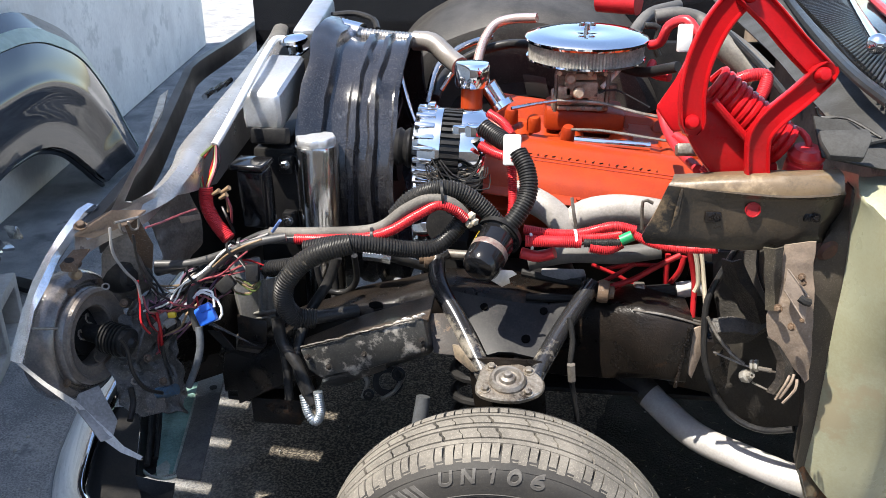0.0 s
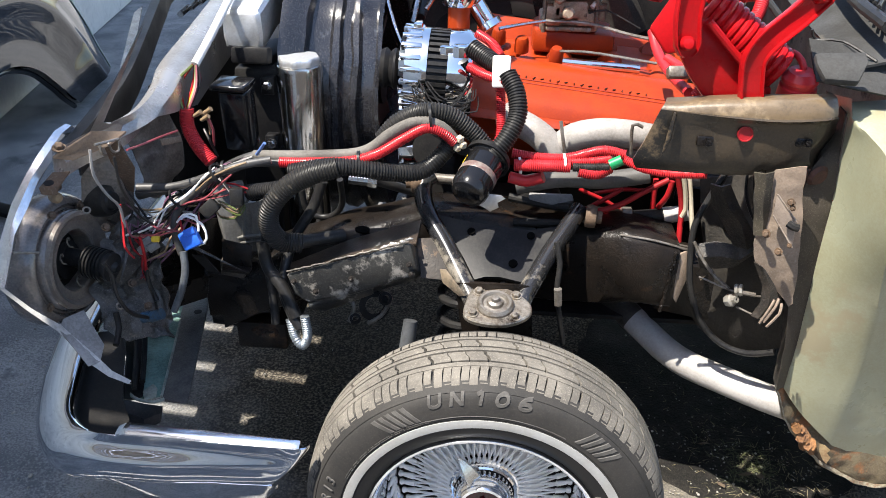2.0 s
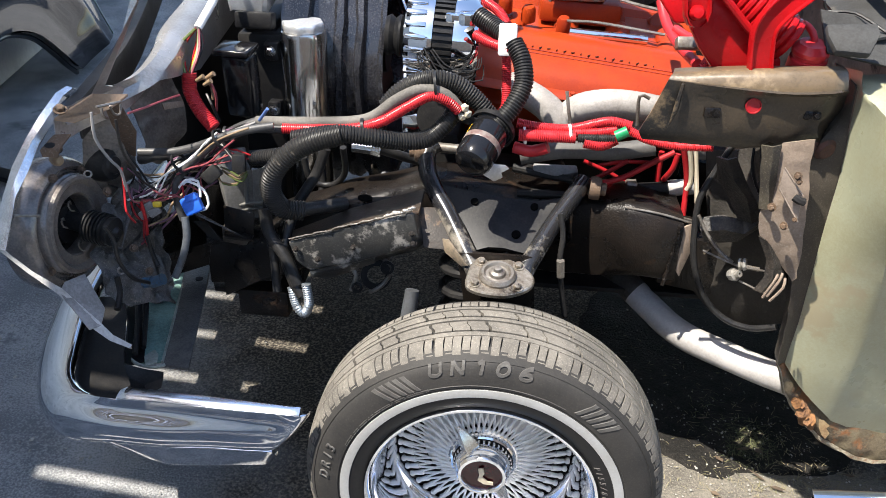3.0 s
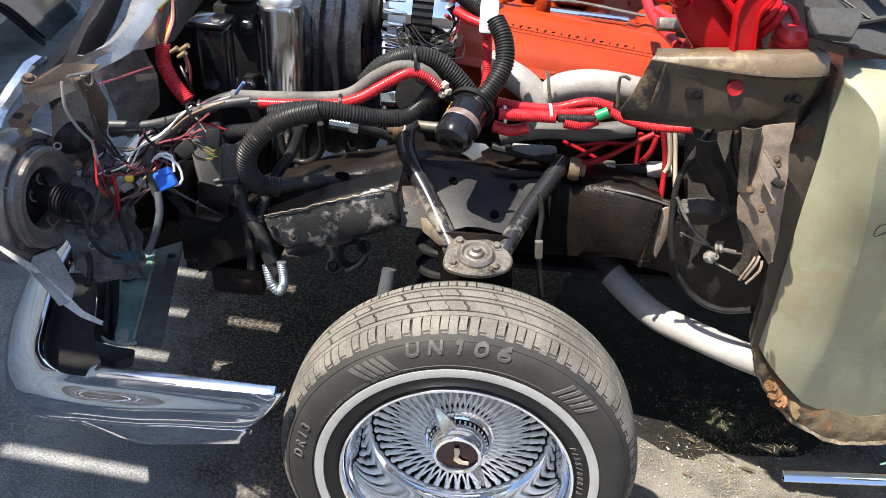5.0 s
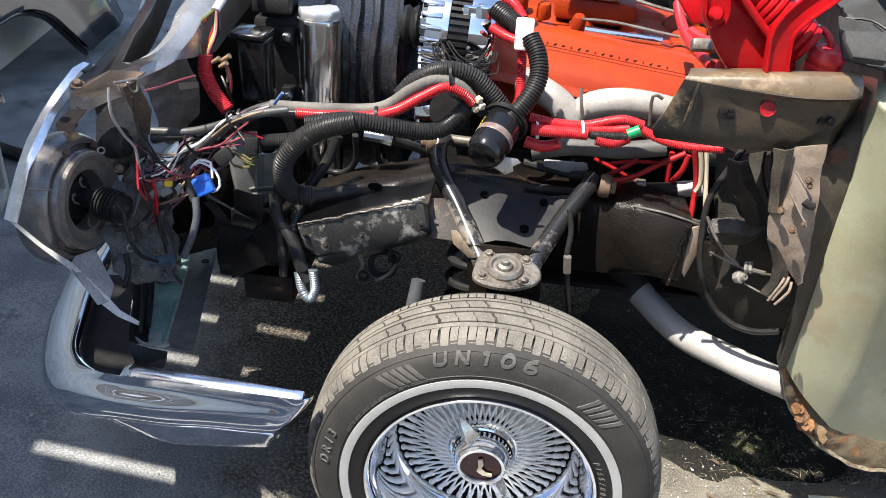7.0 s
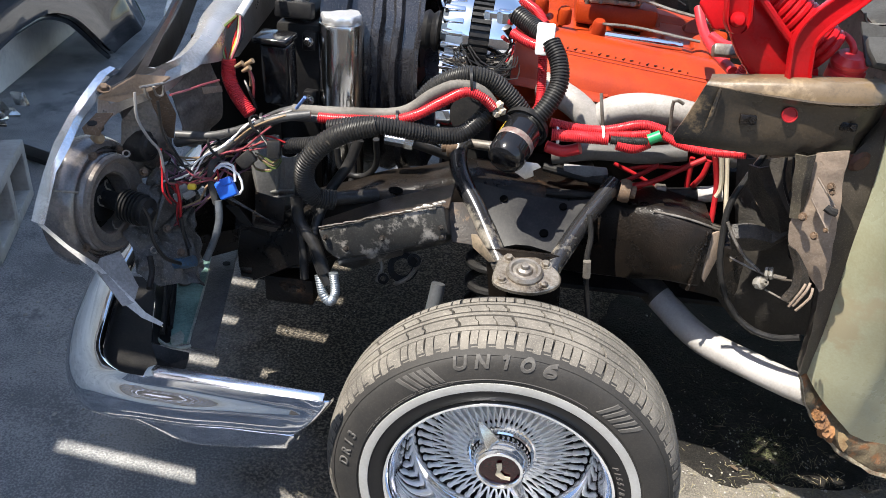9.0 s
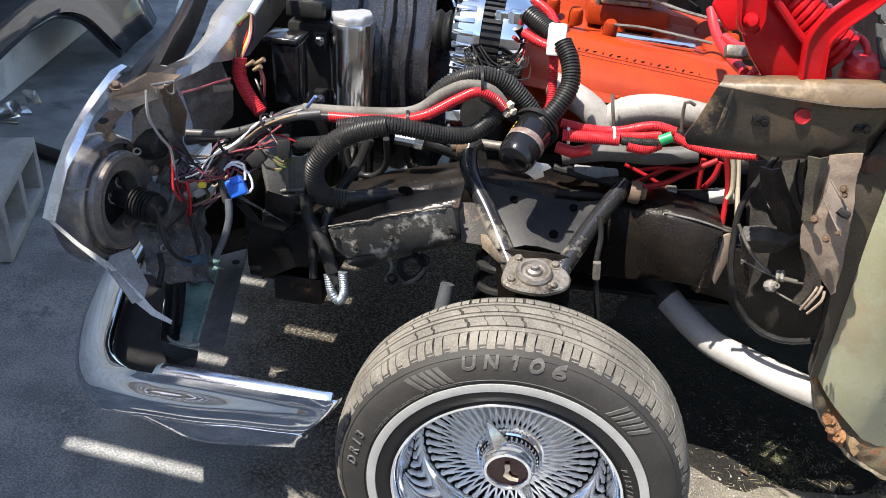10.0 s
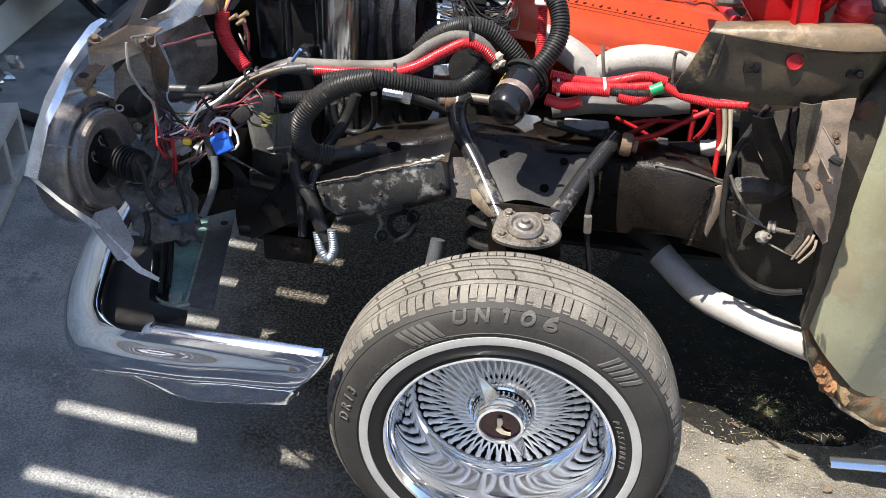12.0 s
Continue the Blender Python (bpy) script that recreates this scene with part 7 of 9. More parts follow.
slab(bm, pose(1.10, 0.50, 0.72), (0.76, 0.50, 0.40), 0.02)
part("body_core", bm, BLACK_SATIN, panel)
bm = bmesh.new()
plate(bm, [wave(p, 30, 0.006) for p in ((0.744, 0.150, 0.272), (0.753, 0.150, 0.319), (0.768, 0.150, 0.359), (0.806, 0.150, 0.319), (0.815, 0.150, 0.264), (0.720, 0.150, 0.254))], 0.004, bevel=0.001)
part("lower_quarter", bm, TEAL_SHEET, panel, "dented grey-green lower panel")

underbody = thing("car_floor", (2.2, 1.0, 0.27), "dark undercoated car floor behind the front wheel", "car body")
bm = bmesh.new()
slab(bm, pose(2.35, 1.02, 0.62), (3.1, 1.46, 0.66), 0.04)
part("floor_pan", bm, FRAME_BLACK, underbody)
bm = bmesh.new()
slab(bm, pose(2.45, 0.99, 0.70), (2.9, 1.80, 0.60), 0.12, 4)
part("sill_body", bm, GREEN, underbody)
far_wheel = thing("road_wheel", (0.0, 1.62, 0), "black tyre on the far side of the car", "wheel")
bm = bmesh.new()
lathe(bm, [(0.06, -0.07), (0.27, -0.08), (0.285, -0.06), (0.285, 0.06), (0.27, 0.08), (0.06, 0.07)], aim((0.0, 1.62, 0.285), (0, 1, 0)), 48)
part("tyre", bm, RUBBER, far_wheel)

moulding = thing("rocker_moulding", (0.7, 0.178, 0.19), "chrome rocker moulding strip below the body", "trim")
bm = bmesh.new()
ma, mb = Vector((0.577, 0.16, 0.19)), Vector((0.917, 0.185, 0.19))
rows = []
for p in (ma, ma.lerp(mb, 0.02), ma.lerp(mb, 0.5), mb):
    rows.append([p + Vector((0, y * 0.6, z * 0.6)) for y, z in ((0.020, 0.010), (0.010, 0.011), (-0.006, 0.004), (-0.012, -0.003), (-0.010, -0.008), (0.0, -0.010), (0.012, -0.012))])
skin(bm, rows, 0.0012)
part("strip", bm, CHROME, moulding)

hinge = thing("hood_hinge", (0.33, 0.25, 0.9), "bright red painted hood hinge with coil spring", "hood hinge")
bm = bmesh.new()
plate(bm, [(0.231, 0.26, 1.026), (0.269, 0.26, 1.033), (0.286, 0.26, 1.016), (0.34, 0.26, 0.962), (0.379, 0.25, 0.931), (0.383, 0.25, 0.905), (0.296, 0.25, 0.902), (0.265, 0.26, 0.939), (0.241, 0.26, 0.979)], 0.014, normal=(0, -1, 0.25), bevel=0.003)
part("side_plate", bm, RED, hinge)
bm = bmesh.new()
sweep(bm, spline([(0.276, 0.245, 1.022), (0.31, 0.245, 0.987), (0.34, 0.24, 0.958)], 0.01), 0.006, 10)
part("pressed_rib", bm, RED, hinge)


def strap_arm(pts, width, thick):
    """A pressed steel arm with turned-up edges and round ends."""
    b = bmesh.new()
    sp_ = spline(pts, 0.008)
    o = Vector((0.05, -1, 0.25)).normalized()
    t0, t1 = (sp_[0] - sp_[1]).normalized(), (sp_[-1] - sp_[-2]).normalized()
    seq = [(sp_[0] + t0 * width * 0.95, 0.3), (sp_[0] + t0 * width * 0.7, 0.72)] + [(p, 1.0) for p in sp_] + [(sp_[-1] + t1 * width * 0.7, 0.72), (sp_[-1] + t1 * width * 0.95, 0.3)]
    rows_ = []
    for i, (p, k) in enumerate(seq):
        t = (seq[min(i + 1, len(seq) - 1)][0] - seq[max(i - 1, 0)][0]).normalized()
        w = t.cross(o).normalized()
        rows_.append([p + w * width * k * u + o * thick * v for u, v in ((-1, -1), (-1, 0.7), (-0.92, 1), (-0.8, 1), (-0.68, 0.3), (0, 0.2), (0.68, 0.3), (0.8, 1), (0.92, 1), (1, 0.7), (1, -1))])
    skin(b, rows_, close=True)
    bmesh.ops.holes_fill(b, edges=[e for e in b.edges if len(e.link_faces) == 1])
    return b


part("long_arm", strap_arm([(0.25, 0.235, 0.991), (0.245, 0.235, 1.03), (0.249, 0.235, 1.077), (0.266, 0.235, 1.127), (0.292, 0.235, 1.164), (0.308, 0.235, 1.176)], 0.0185, 0.008), RED, hinge)
part("link_arm", strap_arm([(0.299, 0.225, 1.171), (0.333, 0.225, 1.142), (0.371, 0.225, 1.104), (0.412, 0.225, 1.067)], 0.0165, 0.008), RED, hinge)
part("lower_arm", strap_arm([(0.408, 0.21, 1.069), (0.386, 0.215, 1.04), (0.354, 0.215, 1.007), (0.339, 0.215, 0.981), (0.34, 0.215, 0.949), (0.345, 0.215, 0.916)], 0.0165, 0.008), RED, hinge)
for p in ((0.405, 0.2, 1.07), (0.248, 0.225, 0.995), (0.301, 0.215, 1.17)):
    bm = bmesh.new()
    lathe(bm, [(0, 0.008), (0.007, 0.007), (0.010, 0.003), (0.011, -0.014)], aim(p, (0, -1, 0.25)), 24)
    part("pivot", bm, RED, hinge)
bm = bmesh.new()
s0, s1 = Vector((0.279, 0.29, 1.035)), Vector((0.389, 0.265, 0.951))
dirn = (s1 - s0).normalized()
q3 = dirn.to_track_quat("Z", "Y").to_matrix()
pts = []
TURNS = 13
for i in range(TURNS * 18 + 1):
    a = 2 * math.pi * i / 18
    pts.append(s0 + dirn * ((s1 - s0).length * i / (TURNS * 18)) + q3 @ Vector((0.028 * math.cos(a), 0.028 * math.sin(a), 0)))
sweep(bm, pts, 0.0062, 8)
part("spring", bm, RED, hinge, "thick red coil spring")
bm = bmesh.new()
plate(bm, [(0.213, 0.36, 0.983), (0.239, 0.36, 1.028), (0.252, 0.36, 1.063), (0.267, 0.34, 1.05), (0.266, 0.32, 0.959), (0.24, 0.34, 0.949)], 0.03, normal=(-0.2, -1, 0.2), bevel=0.005)
part("back_plate", bm, RED, hinge)

firewall = thing("firewall", (0.6, 0.9, 0.4), "dusty grey firewall and cowl behind the engine", "car body")
GREY_BODY = mat("dusty_grey_body_paint", (0.055, 0.055, 0.054), (0.034, 0.033, 0.031), rough=0.62, scale=12, bump=0.25, spec=0.12, stain=(0.085, 0.075, 0.06), stain_scale=9, stain_from=0.62)
bm = bmesh.new()
slab(bm, pose(0.66, 1.0, 0.72), (0.02, 1.5, 0.52), 0.005)
part("wall", bm, TAN_SHEET, firewall)
bm = bmesh.new()
rows = [[(0.536, 1.695, 1), (0.502, 1.032, 1), (0.493, 0.739, 0.99), (0.481, 0.529, 0.98), (0.477, 0.354, 0.97), (0.47, 0.248, 0.96)], [(0.607, 1.524, 1.02), (0.551, 0.944, 1.02), (0.531, 0.663, 1.015), (0.529, 0.486, 1), (0.54, 0.369, 0.99), (0.548, 0.262, 0.975)], [(0.695, 1.582, 1.03), (0.626, 1.008, 1.03), (0.582, 0.671, 1.025), (0.579, 0.51, 1.015), (0.598, 0.409, 1), (0.611, 0.275, 0.99)]]
skin(bm, [spline(r, 0.05)[:1] + spline(r, 10.0) for r in rows], 0.004)
part("cowl_gutter", bm, GREY_BODY, firewall)
bm = bmesh.new()
plate(bm, [(0.729, 1.69, 1.035), (0.641, 1.064, 1.035), (0.563, 0.582, 1.03), (0.543, 0.313, 1.02), (0.624, 0.361, 1.02), (0.965, 1.666, 1.04)], 0.01, normal=(0, 0, 1), bevel=0.002)
vent_base = part("cowl_top", bm, BLACK_SATIN, firewall)
va0, va1 = Vector((0.692, 1.459, 1.043)), Vector((0.524, 0.314, 1.036))
vb0, vb1 = Vector((0.805, 1.499, 1.046)), Vector((0.637, 0.561, 1.04))
for k in range(46):
    u = k / 45
    bm = bmesh.new()
    p, q_ = va0.lerp(va1, u), vb0.lerp(vb1, u)
    rod(bm, p, q_, 0.0026, segs=6)
    part("vent_slat", bm, BLACK_PLASTIC, vent_base)
bm = bmesh.new()
sweep(bm, spline([(0.682, 1.486, 1.04), (0.563, 0.772, 1.04), (0.522, 0.427, 1.03), (0.522, 0.258, 1.02)], 0.03), 0.010, 10)
part("vent_frame", bm, BLACK_PLASTIC, firewall)
bm = bmesh.new()
plate(bm, [(0.831, 1.45, 1.06), (0.666, 0.794, 1.06), (0.588, 0.415, 1.06), (0.663, 0.384, 1.1), (0.893, 1.147, 1.14)], 0.005, normal=(-0.2, -0.1, 1), bevel=0.001)
part("windscreen_base", bm, mat("dark_glass", (0.03, 0.035, 0.04), rough=0.06, bump=0.0, rough_var=0.03), firewall)
bm = bmesh.new()
rod(bm, (0.706, 1.044, 1.075), (0.564, 0.466, 1.07), 0.007, 0.010, 12)
bmesh.ops.create_icosphere(bm, subdivisions=2, radius=0.017, matrix=Matrix.Translation((0.564, 0.466, 1.07)))
part("wiper_arm", bm, CHROME, firewall, "chrome wiper arm")
bm = bmesh.new()
sweep(bm, spline([(0.765, 1.117, 1.08), (0.681, 0.766, 1.085), (0.609, 0.444, 1.09)], 0.03), 0.008, 8)
part("red_strip", bm, RED_PLASTIC, firewall)
# rolled edge and dark pockets near the hinge
bm = bmesh.new()
sweep(bm, spline([(0.361, 0.6, 1.062), (0.397, 0.52, 1.028), (0.429, 0.44, 0.989), (0.435, 0.42, 0.971)], 0.02), 0.006, 8)
part("seal", bm, BLACK_PLASTIC, firewall)
bm = bmesh.new()
sweep(bm, spline([(0.347, 0.62, 1.049), (0.381, 0.58, 1.027), (0.415, 0.54, 0.996)], 0.02), 0.026, 12)
part("tan_duct", bm, mat("grimy_tan_duct", (0.13, 0.115, 0.095), (0.06, 0.053, 0.045), rough=0.6, scale=12, bump=0.3), firewall, "dusty tan duct")
bm = bmesh.new()
plate(bm, [(0.416, 0.22, 0.982), (0.482, 0.22, 0.986), (0.481, 0.2, 0.978), (0.467, 0.18, 0.956), (0.423, 0.18, 0.958), (0.416, 0.2, 0.972)], 0.012, bevel=0.003)
part("rubber_pad", bm, GREY_BODY, firewall)
bm = bmesh.new()
skin(bm, [[(0.433, 0.3, 0.991), (0.482, 0.3, 0.984), (0.55, 0.3, 0.961), (0.654, 0.3, 0.917)], [(0.432, 0.245, 0.958), (0.473, 0.24, 0.952), (0.545, 0.235, 0.94), (0.622, 0.23, 0.925)], [(0.434, 0.235, 0.948), (0.474, 0.23, 0.942), (0.543, 0.225, 0.931), (0.619, 0.22, 0.916)]], 0.004)
part("fender_ledge", bm, GREY_BODY, firewall)
part("cable", tube([(0.441, 0.32, 0.999), (0.45, 0.32, 0.984), (0.481, 0.3, 0.988), (0.518, 0.26, 0.971)], 0.0022, 6), BLACK_PLASTIC, firewall)

# footwell and kick panel seen behind the wheel
kick = thing("kick_panel", (0.45, 0.3, 0.3), "dusty tan kick panel with bolts and tears", "car body")
bm = bmesh.new()
kick_front = [(0.391, 0.200, 0.826), (0.394, 0.200, 0.784), (0.391, 0.200, 0.747), (0.381, 0.200, 0.713), (0.391, 0.200, 0.675), (0.425, 0.200, 0.638), (0.456, 0.200, 0.602)]
kick_back = [(0.426, 0.176, 0.841), (0.433, 0.178, 0.807), (0.438, 0.182, 0.773), (0.443, 0.186, 0.742), (0.447, 0.190, 0.709), (0.452, 0.194, 0.661), (0.461, 0.198, 0.611)]
skin(bm, [[wave(wave(a.lerp(b, w), 16, 0.006), 60, 0.0015) for w in (0.0, 0.06, 0.2, 0.35, 0.5, 0.65, 0.8, 1.0)] for a, b in zip(even_points(kick_front, 40), even_points(kick_back, 40))], 0.003)
part("sheet", bm, TAN_SHEET, kick)
corners = [Vector(p) for p in ((0.397, 0.182, 0.796), (0.428, 0.170, 0.759), (0.430, 0.170, 0.717), (0.397, 0.182, 0.763))]
bm = bmesh.new()
plate(bm, corners, 0.002, bevel=0.0008)
for a, b in zip(corners[:1] + corners[3:], corners[1:2] + corners[2:3]):
    sweep(bm, [a + Vector((0, -0.002, 0)), b + Vector((0, -0.002, 0))], 0.0012, 6)
part("access_plate", bm, mat("dull_access_plate", (0.27, 0.215, 0.175), (0.19, 0.150, 0.120), rough=0.65, scale=14, bump=0.3, stain=(0.12, 0.09, 0.07), stain_scale=9, stain_from=0.60, dust=0.2), kick, "diamond-shaped dull access plate")
for p, r_ in (((0.414, 0.168, 0.790), 0.0040), ((0.417, 0.166, 0.782), 0.0030), ((0.413, 0.170, 0.709), 0.0042), ((0.393, 0.180, 0.733), 0.0045), ((0.425, 0.168, 0.721), 0.0025)):
    bolt("bolt", p, (-0.6, -0.75, 0.1), r_, kick, RUSTY_METAL)
bm = bmesh.new()
skin(bm, [[wave(Vector(a).lerp(Vector(b), k / 5), 45, 0.003) for k in range(6)] for a, b in (((0.366, 0.2, 0.821), (0.382, 0.2, 0.72)), ((0.376, 0.188, 0.824), (0.390, 0.19, 0.725)), ((0.386, 0.19, 0.827), (0.397, 0.2, 0.731)))], 0.003)
part("side_flange", bm, mat("olive_dusty_flange", (0.060, 0.050, 0.034), (0.024, 0.020, 0.015), rough=0.7, scale=16, bump=0.4, dust=0.2), kick, "olive dusty side flange")
bm = bmesh.new()
skin(bm, [[wave(p, 40, 0.005) for p in r] for r in ([(0.339, 0.32, 0.747), (0.347, 0.30, 0.751), (0.359, 0.30, 0.756)], [(0.345, 0.315, 0.715), (0.365, 0.295, 0.722), (0.384, 0.30, 0.716)], [(0.368, 0.315, 0.68), (0.388, 0.295, 0.69), (0.406, 0.30, 0.681)], [(0.392, 0.315, 0.642), (0.408, 0.295, 0.65), (0.422, 0.30, 0.655)])], 0.004)
part("diagonal_brace", bm, mat("grimy_brown_brace", (0.040, 0.031, 0.023), (0.010, 0.009, 0.008), rough=0.5, scale=30, bump=0.7, stain=(0.20, 0.160, 0.11), stain_scale=26, stain_from=0.67, dust=0.10), kick, "dusty folded diagonal brace")
bm = bmesh.new()
skin(bm, [[wave(p, 60, 0.006) for p in r] for r in ([(0.329, 0.34, 0.622), (0.371, 0.335, 0.636), (0.403, 0.33, 0.632), (0.425, 0.325, 0.655)], [(0.336, 0.325, 0.612), (0.372, 0.318, 0.618), (0.404, 0.318, 0.618), (0.428, 0.315, 0.64)], [(0.346, 0.33, 0.59), (0.374, 0.325, 0.594), (0.402, 0.325, 0.60), (0.430, 0.32, 0.627)])], 0.004)
part("lower_crease", bm, bpy.data.materials["grimy_brown_brace"], kick, "rusty creased floor edge")
bm = bmesh.new()
skin(bm, [[wave(p, 55, 0.003) for p in r] for r in ([(0.388, 0.19, 0.681), (0.397, 0.185, 0.676), (0.405, 0.19, 0.665)], [(0.408, 0.19, 0.640), (0.416, 0.185, 0.638), (0.424, 0.19, 0.640)], [(0.410, 0.19, 0.61), (0.420, 0.182, 0.612), (0.432, 0.19, 0.618)], [(0.400, 0.19, 0.585), (0.409, 0.184, 0.586), (0.418, 0.19, 0.588)])], 0.003)
part("pedal_bracket", bm, bpy.data.materials["grimy_brown_brace"], kick, "rusty bent pedal bracket")
bm = bmesh.new()
rows = [[(0.352, 0.46, 0.70), (0.409, 0.44, 0.715), (0.443, 0.4, 0.744)], [(0.366, 0.45, 0.62), (0.420, 0.42, 0.63), (0.450, 0.38, 0.66)], [(0.381, 0.44, 0.561), (0.412, 0.4, 0.586), (0.44, 0.36, 0.612)], [(0.386, 0.44, 0.519), (0.422, 0.4, 0.547), (0.454, 0.36, 0.574)], [(0.374, 0.44, 0.474), (0.436, 0.4, 0.507), (0.492, 0.36, 0.539)], [(0.37, 0.44, 0.429), (0.445, 0.4, 0.465), (0.513, 0.36, 0.501)], [(0.407, 0.44, 0.388), (0.465, 0.4, 0.424), (0.518, 0.36, 0.459)], [(0.458, 0.44, 0.349), (0.493, 0.4, 0.383), (0.525, 0.36, 0.417)]]
rows = [[wave(q, 30, 0.004) for q in spline(r, 0.02)[:5] + [Vector(r[-1])]] for r in rows]
skin(bm, rows, 0.004)
part("toe_board", bm, mat("dark_dusty_undercoat", (0.016, 0.0145, 0.013), (0.042, 0.036, 0.029), rough=0.7, scale=16, bump=0.7), kick, "dark undercoated toe board")
for pts in ([(0.38, 0.42, 0.658), (0.392, 0.41, 0.67), (0.406, 0.4, 0.655), (0.425, 0.38, 0.627), (0.418, 0.38, 0.617), (0.397, 0.4, 0.635)], [(0.408, 0.37, 0.588), (0.421, 0.36, 0.615), (0.432, 0.34, 0.642), (0.439, 0.34, 0.628), (0.43, 0.355, 0.601), (0.418, 0.365, 0.581)], [(0.355, 0.38, 0.588), (0.376, 0.375, 0.605), (0.4, 0.37, 0.607), (0.413, 0.37, 0.6), (0.386, 0.375, 0.584), (0.366, 0.38, 0.569)], [(0.402, 0.36, 0.746), (0.407, 0.345, 0.753), (0.419, 0.34, 0.717), (0.419, 0.35, 0.692)], [(0.365, 0.375, 0.567), (0.374, 0.37, 0.558), (0.364, 0.375, 0.535), (0.354, 0.38, 0.549)]):
    bm = bmesh.new()
    fine_ = []
    for p, q_ in zip(pts, pts[1:] + pts[:1]):
        fine_ += [wave(Vector(p).lerp(Vector(q_), u), 70, 0.0045) for u in (0.0, 0.33, 0.66)]
    plate(bm, fine_, 0.003, normal=(-0.3, -0.9, 0.3))
    part("torn_strip", bm, bpy.data.materials["torn_dusty_sheet"] if "torn_dusty_sheet" in bpy.data.materials else mat("torn_dusty_sheet", (0.16, 0.13, 0.095), (0.06, 0.05, 0.04), rough=0.75, scale=18, bump=0.5, stain=(0.025, 0.022, 0.02), stain_scale=14, stain_from=0.55), kick)
for k in range(3):
    o = Vector((0.005 * k, -0.002 * k, 0.004 * math.sin(k * 2)))
    part("folded_clip", tube([Vector((0.423, 0.17, 0.627)) + o, Vector((0.417, 0.165, 0.614)) + o * 1.4, Vector((0.409, 0.17, 0.584)) + o], 0.0022, 6), TAN_SHEET, kick)
bm = bmesh.new()
sweep(bm, spline([(0.416, 0.168, 0.757), (0.422, 0.164, 0.754), (0.430, 0.164, 0.752)], 0.005), 0.006, 8)
part("rubber_plug", bm, BLACK_PLASTIC, kick)

# cable clamp, long black loop, cables
clampu = thing("cable_clamp", (0.399, 0.28, 0.572), "bare metal cable clamp on a thin cable", "cable clamp")
bm = bmesh.new()
lathe(bm, [(0.004, -0.007), (0.010, -0.006), (0.011, -0.002), (0.008, 0.0), (0.011, 0.002), (0.010, 0.006), (0.004, 0.007)], aim((0.403, 0.28, 0.577), (0.8, -0.3, 0.2)), 8)
lathe(bm, [(0.004, -0.010), (0.010, -0.009), (0.012, -0.003), (0.011, 0.003), (0.007, 0.005), (0.006, 0.012), (0.002, 0.012)], aim((0.394, 0.28, 0.557), (0.4, -0.6, 0.5)), 8)
part("body", bm, mat("dull_zinc_clamp", (0.42, 0.40, 0.36), (0.24, 0.22, 0.19), rough=0.45, metal=0.5, scale=40, bump=0.3), clampu)
bm = bmesh.new()
rod(bm, (0.405, 0.275, 0.576), (0.428, 0.27, 0.575), 0.004, segs=8)
part("ferrule", bm, BARE_STEEL, clampu)
solo("clutch_cable", tube([(0.327, 0.32, 0.642), (0.345, 0.31, 0.612), (0.367, 0.3, 0.588), (0.388, 0.285, 0.576)], 0.003, 8), BARE_STEEL, "thin grey cable down to a clamp", "cable")
solo("clutch_cable", tube([(0.34, 0.3, 0.587), (0.391, 0.285, 0.573), (0.424, 0.27, 0.574), (0.445, 0.22, 0.602)], 0.0018, 6), BARE_STEEL, "thin steel cable across the footwell", "cable")
solo("clutch_cable", tube([(0.404, 0.28, 0.545), (0.425, 0.26, 0.544), (0.438, 0.24, 0.548)], 0.0018, 6), BARE_STEEL, "short thin steel cable end", "cable")
solo("rubber_hose", tube([(0.368, 0.36, 0.752), (0.345, 0.345, 0.71), (0.327, 0.335, 0.666), (0.326, 0.325, 0.612), (0.334, 0.315, 0.552), (0.361, 0.31, 0.49), (0.399, 0.3, 0.455), (0.439, 0.28, 0.452), (0.476, 0.26, 0.472)], 0.0055, 10), BLACK_PLASTIC, "long black rubber hose looping behind the wheel", "hose")
solo("steel_line", tube([(0.306, 0.4, 0.738), (0.316, 0.4, 0.703), (0.322, 0.4, 0.666), (0.317, 0.4, 0.649)], 0.004, 8), IVORY, "pale steel fluid line beside the red wires", "fluid line")
solo("steel_line", tube([(0.321, 0.41, 0.73), (0.331, 0.4, 0.672), (0.338, 0.38, 0.617)], 0.004, 8), IVORY, "pale steel fluid line beside the red wires", "fluid line")
for k in range(4):
    o = Vector((0.012 * k, 0.004 * k, 0))
    solo("thin_cable", tube([Vector((0.394, 0.33, 0.763)) + o, Vector((0.396, 0.32, 0.728)) + o * (1 + 0.3 * math.sin(k)), Vector((0.417, 0.31, 0.685)) + o * 0.6, Vector((0.427, 0.26, 0.687)) + o * 0.2], 0.0022, 6), BLACK_PLASTIC, "thin black cable hanging by the firewall", "cable", "thin cables at the firewall")

# ---- looms, hoses and wires ----


DULL_RED = mat("dull_red_rubber", (0.33, 0.010, 0.014), (0.22, 0.010, 0.012), rough=0.5, scale=25, bump=0.1, spec=0.25)


def hose(name, pts, radius, material, label, ribbed=True, category="hose", group="", pitch=0.0):
    pitch = pitch or (0.0034 if radius < 0.0130 else 0.0048)
    b = loom(pts, radius, 14, pitch, 0.0010 if radius < 0.0130 else 0.0016) if ribbed else tube(pts, radius, 12, 0.01)
    return solo(name, b, material, label, category, group)


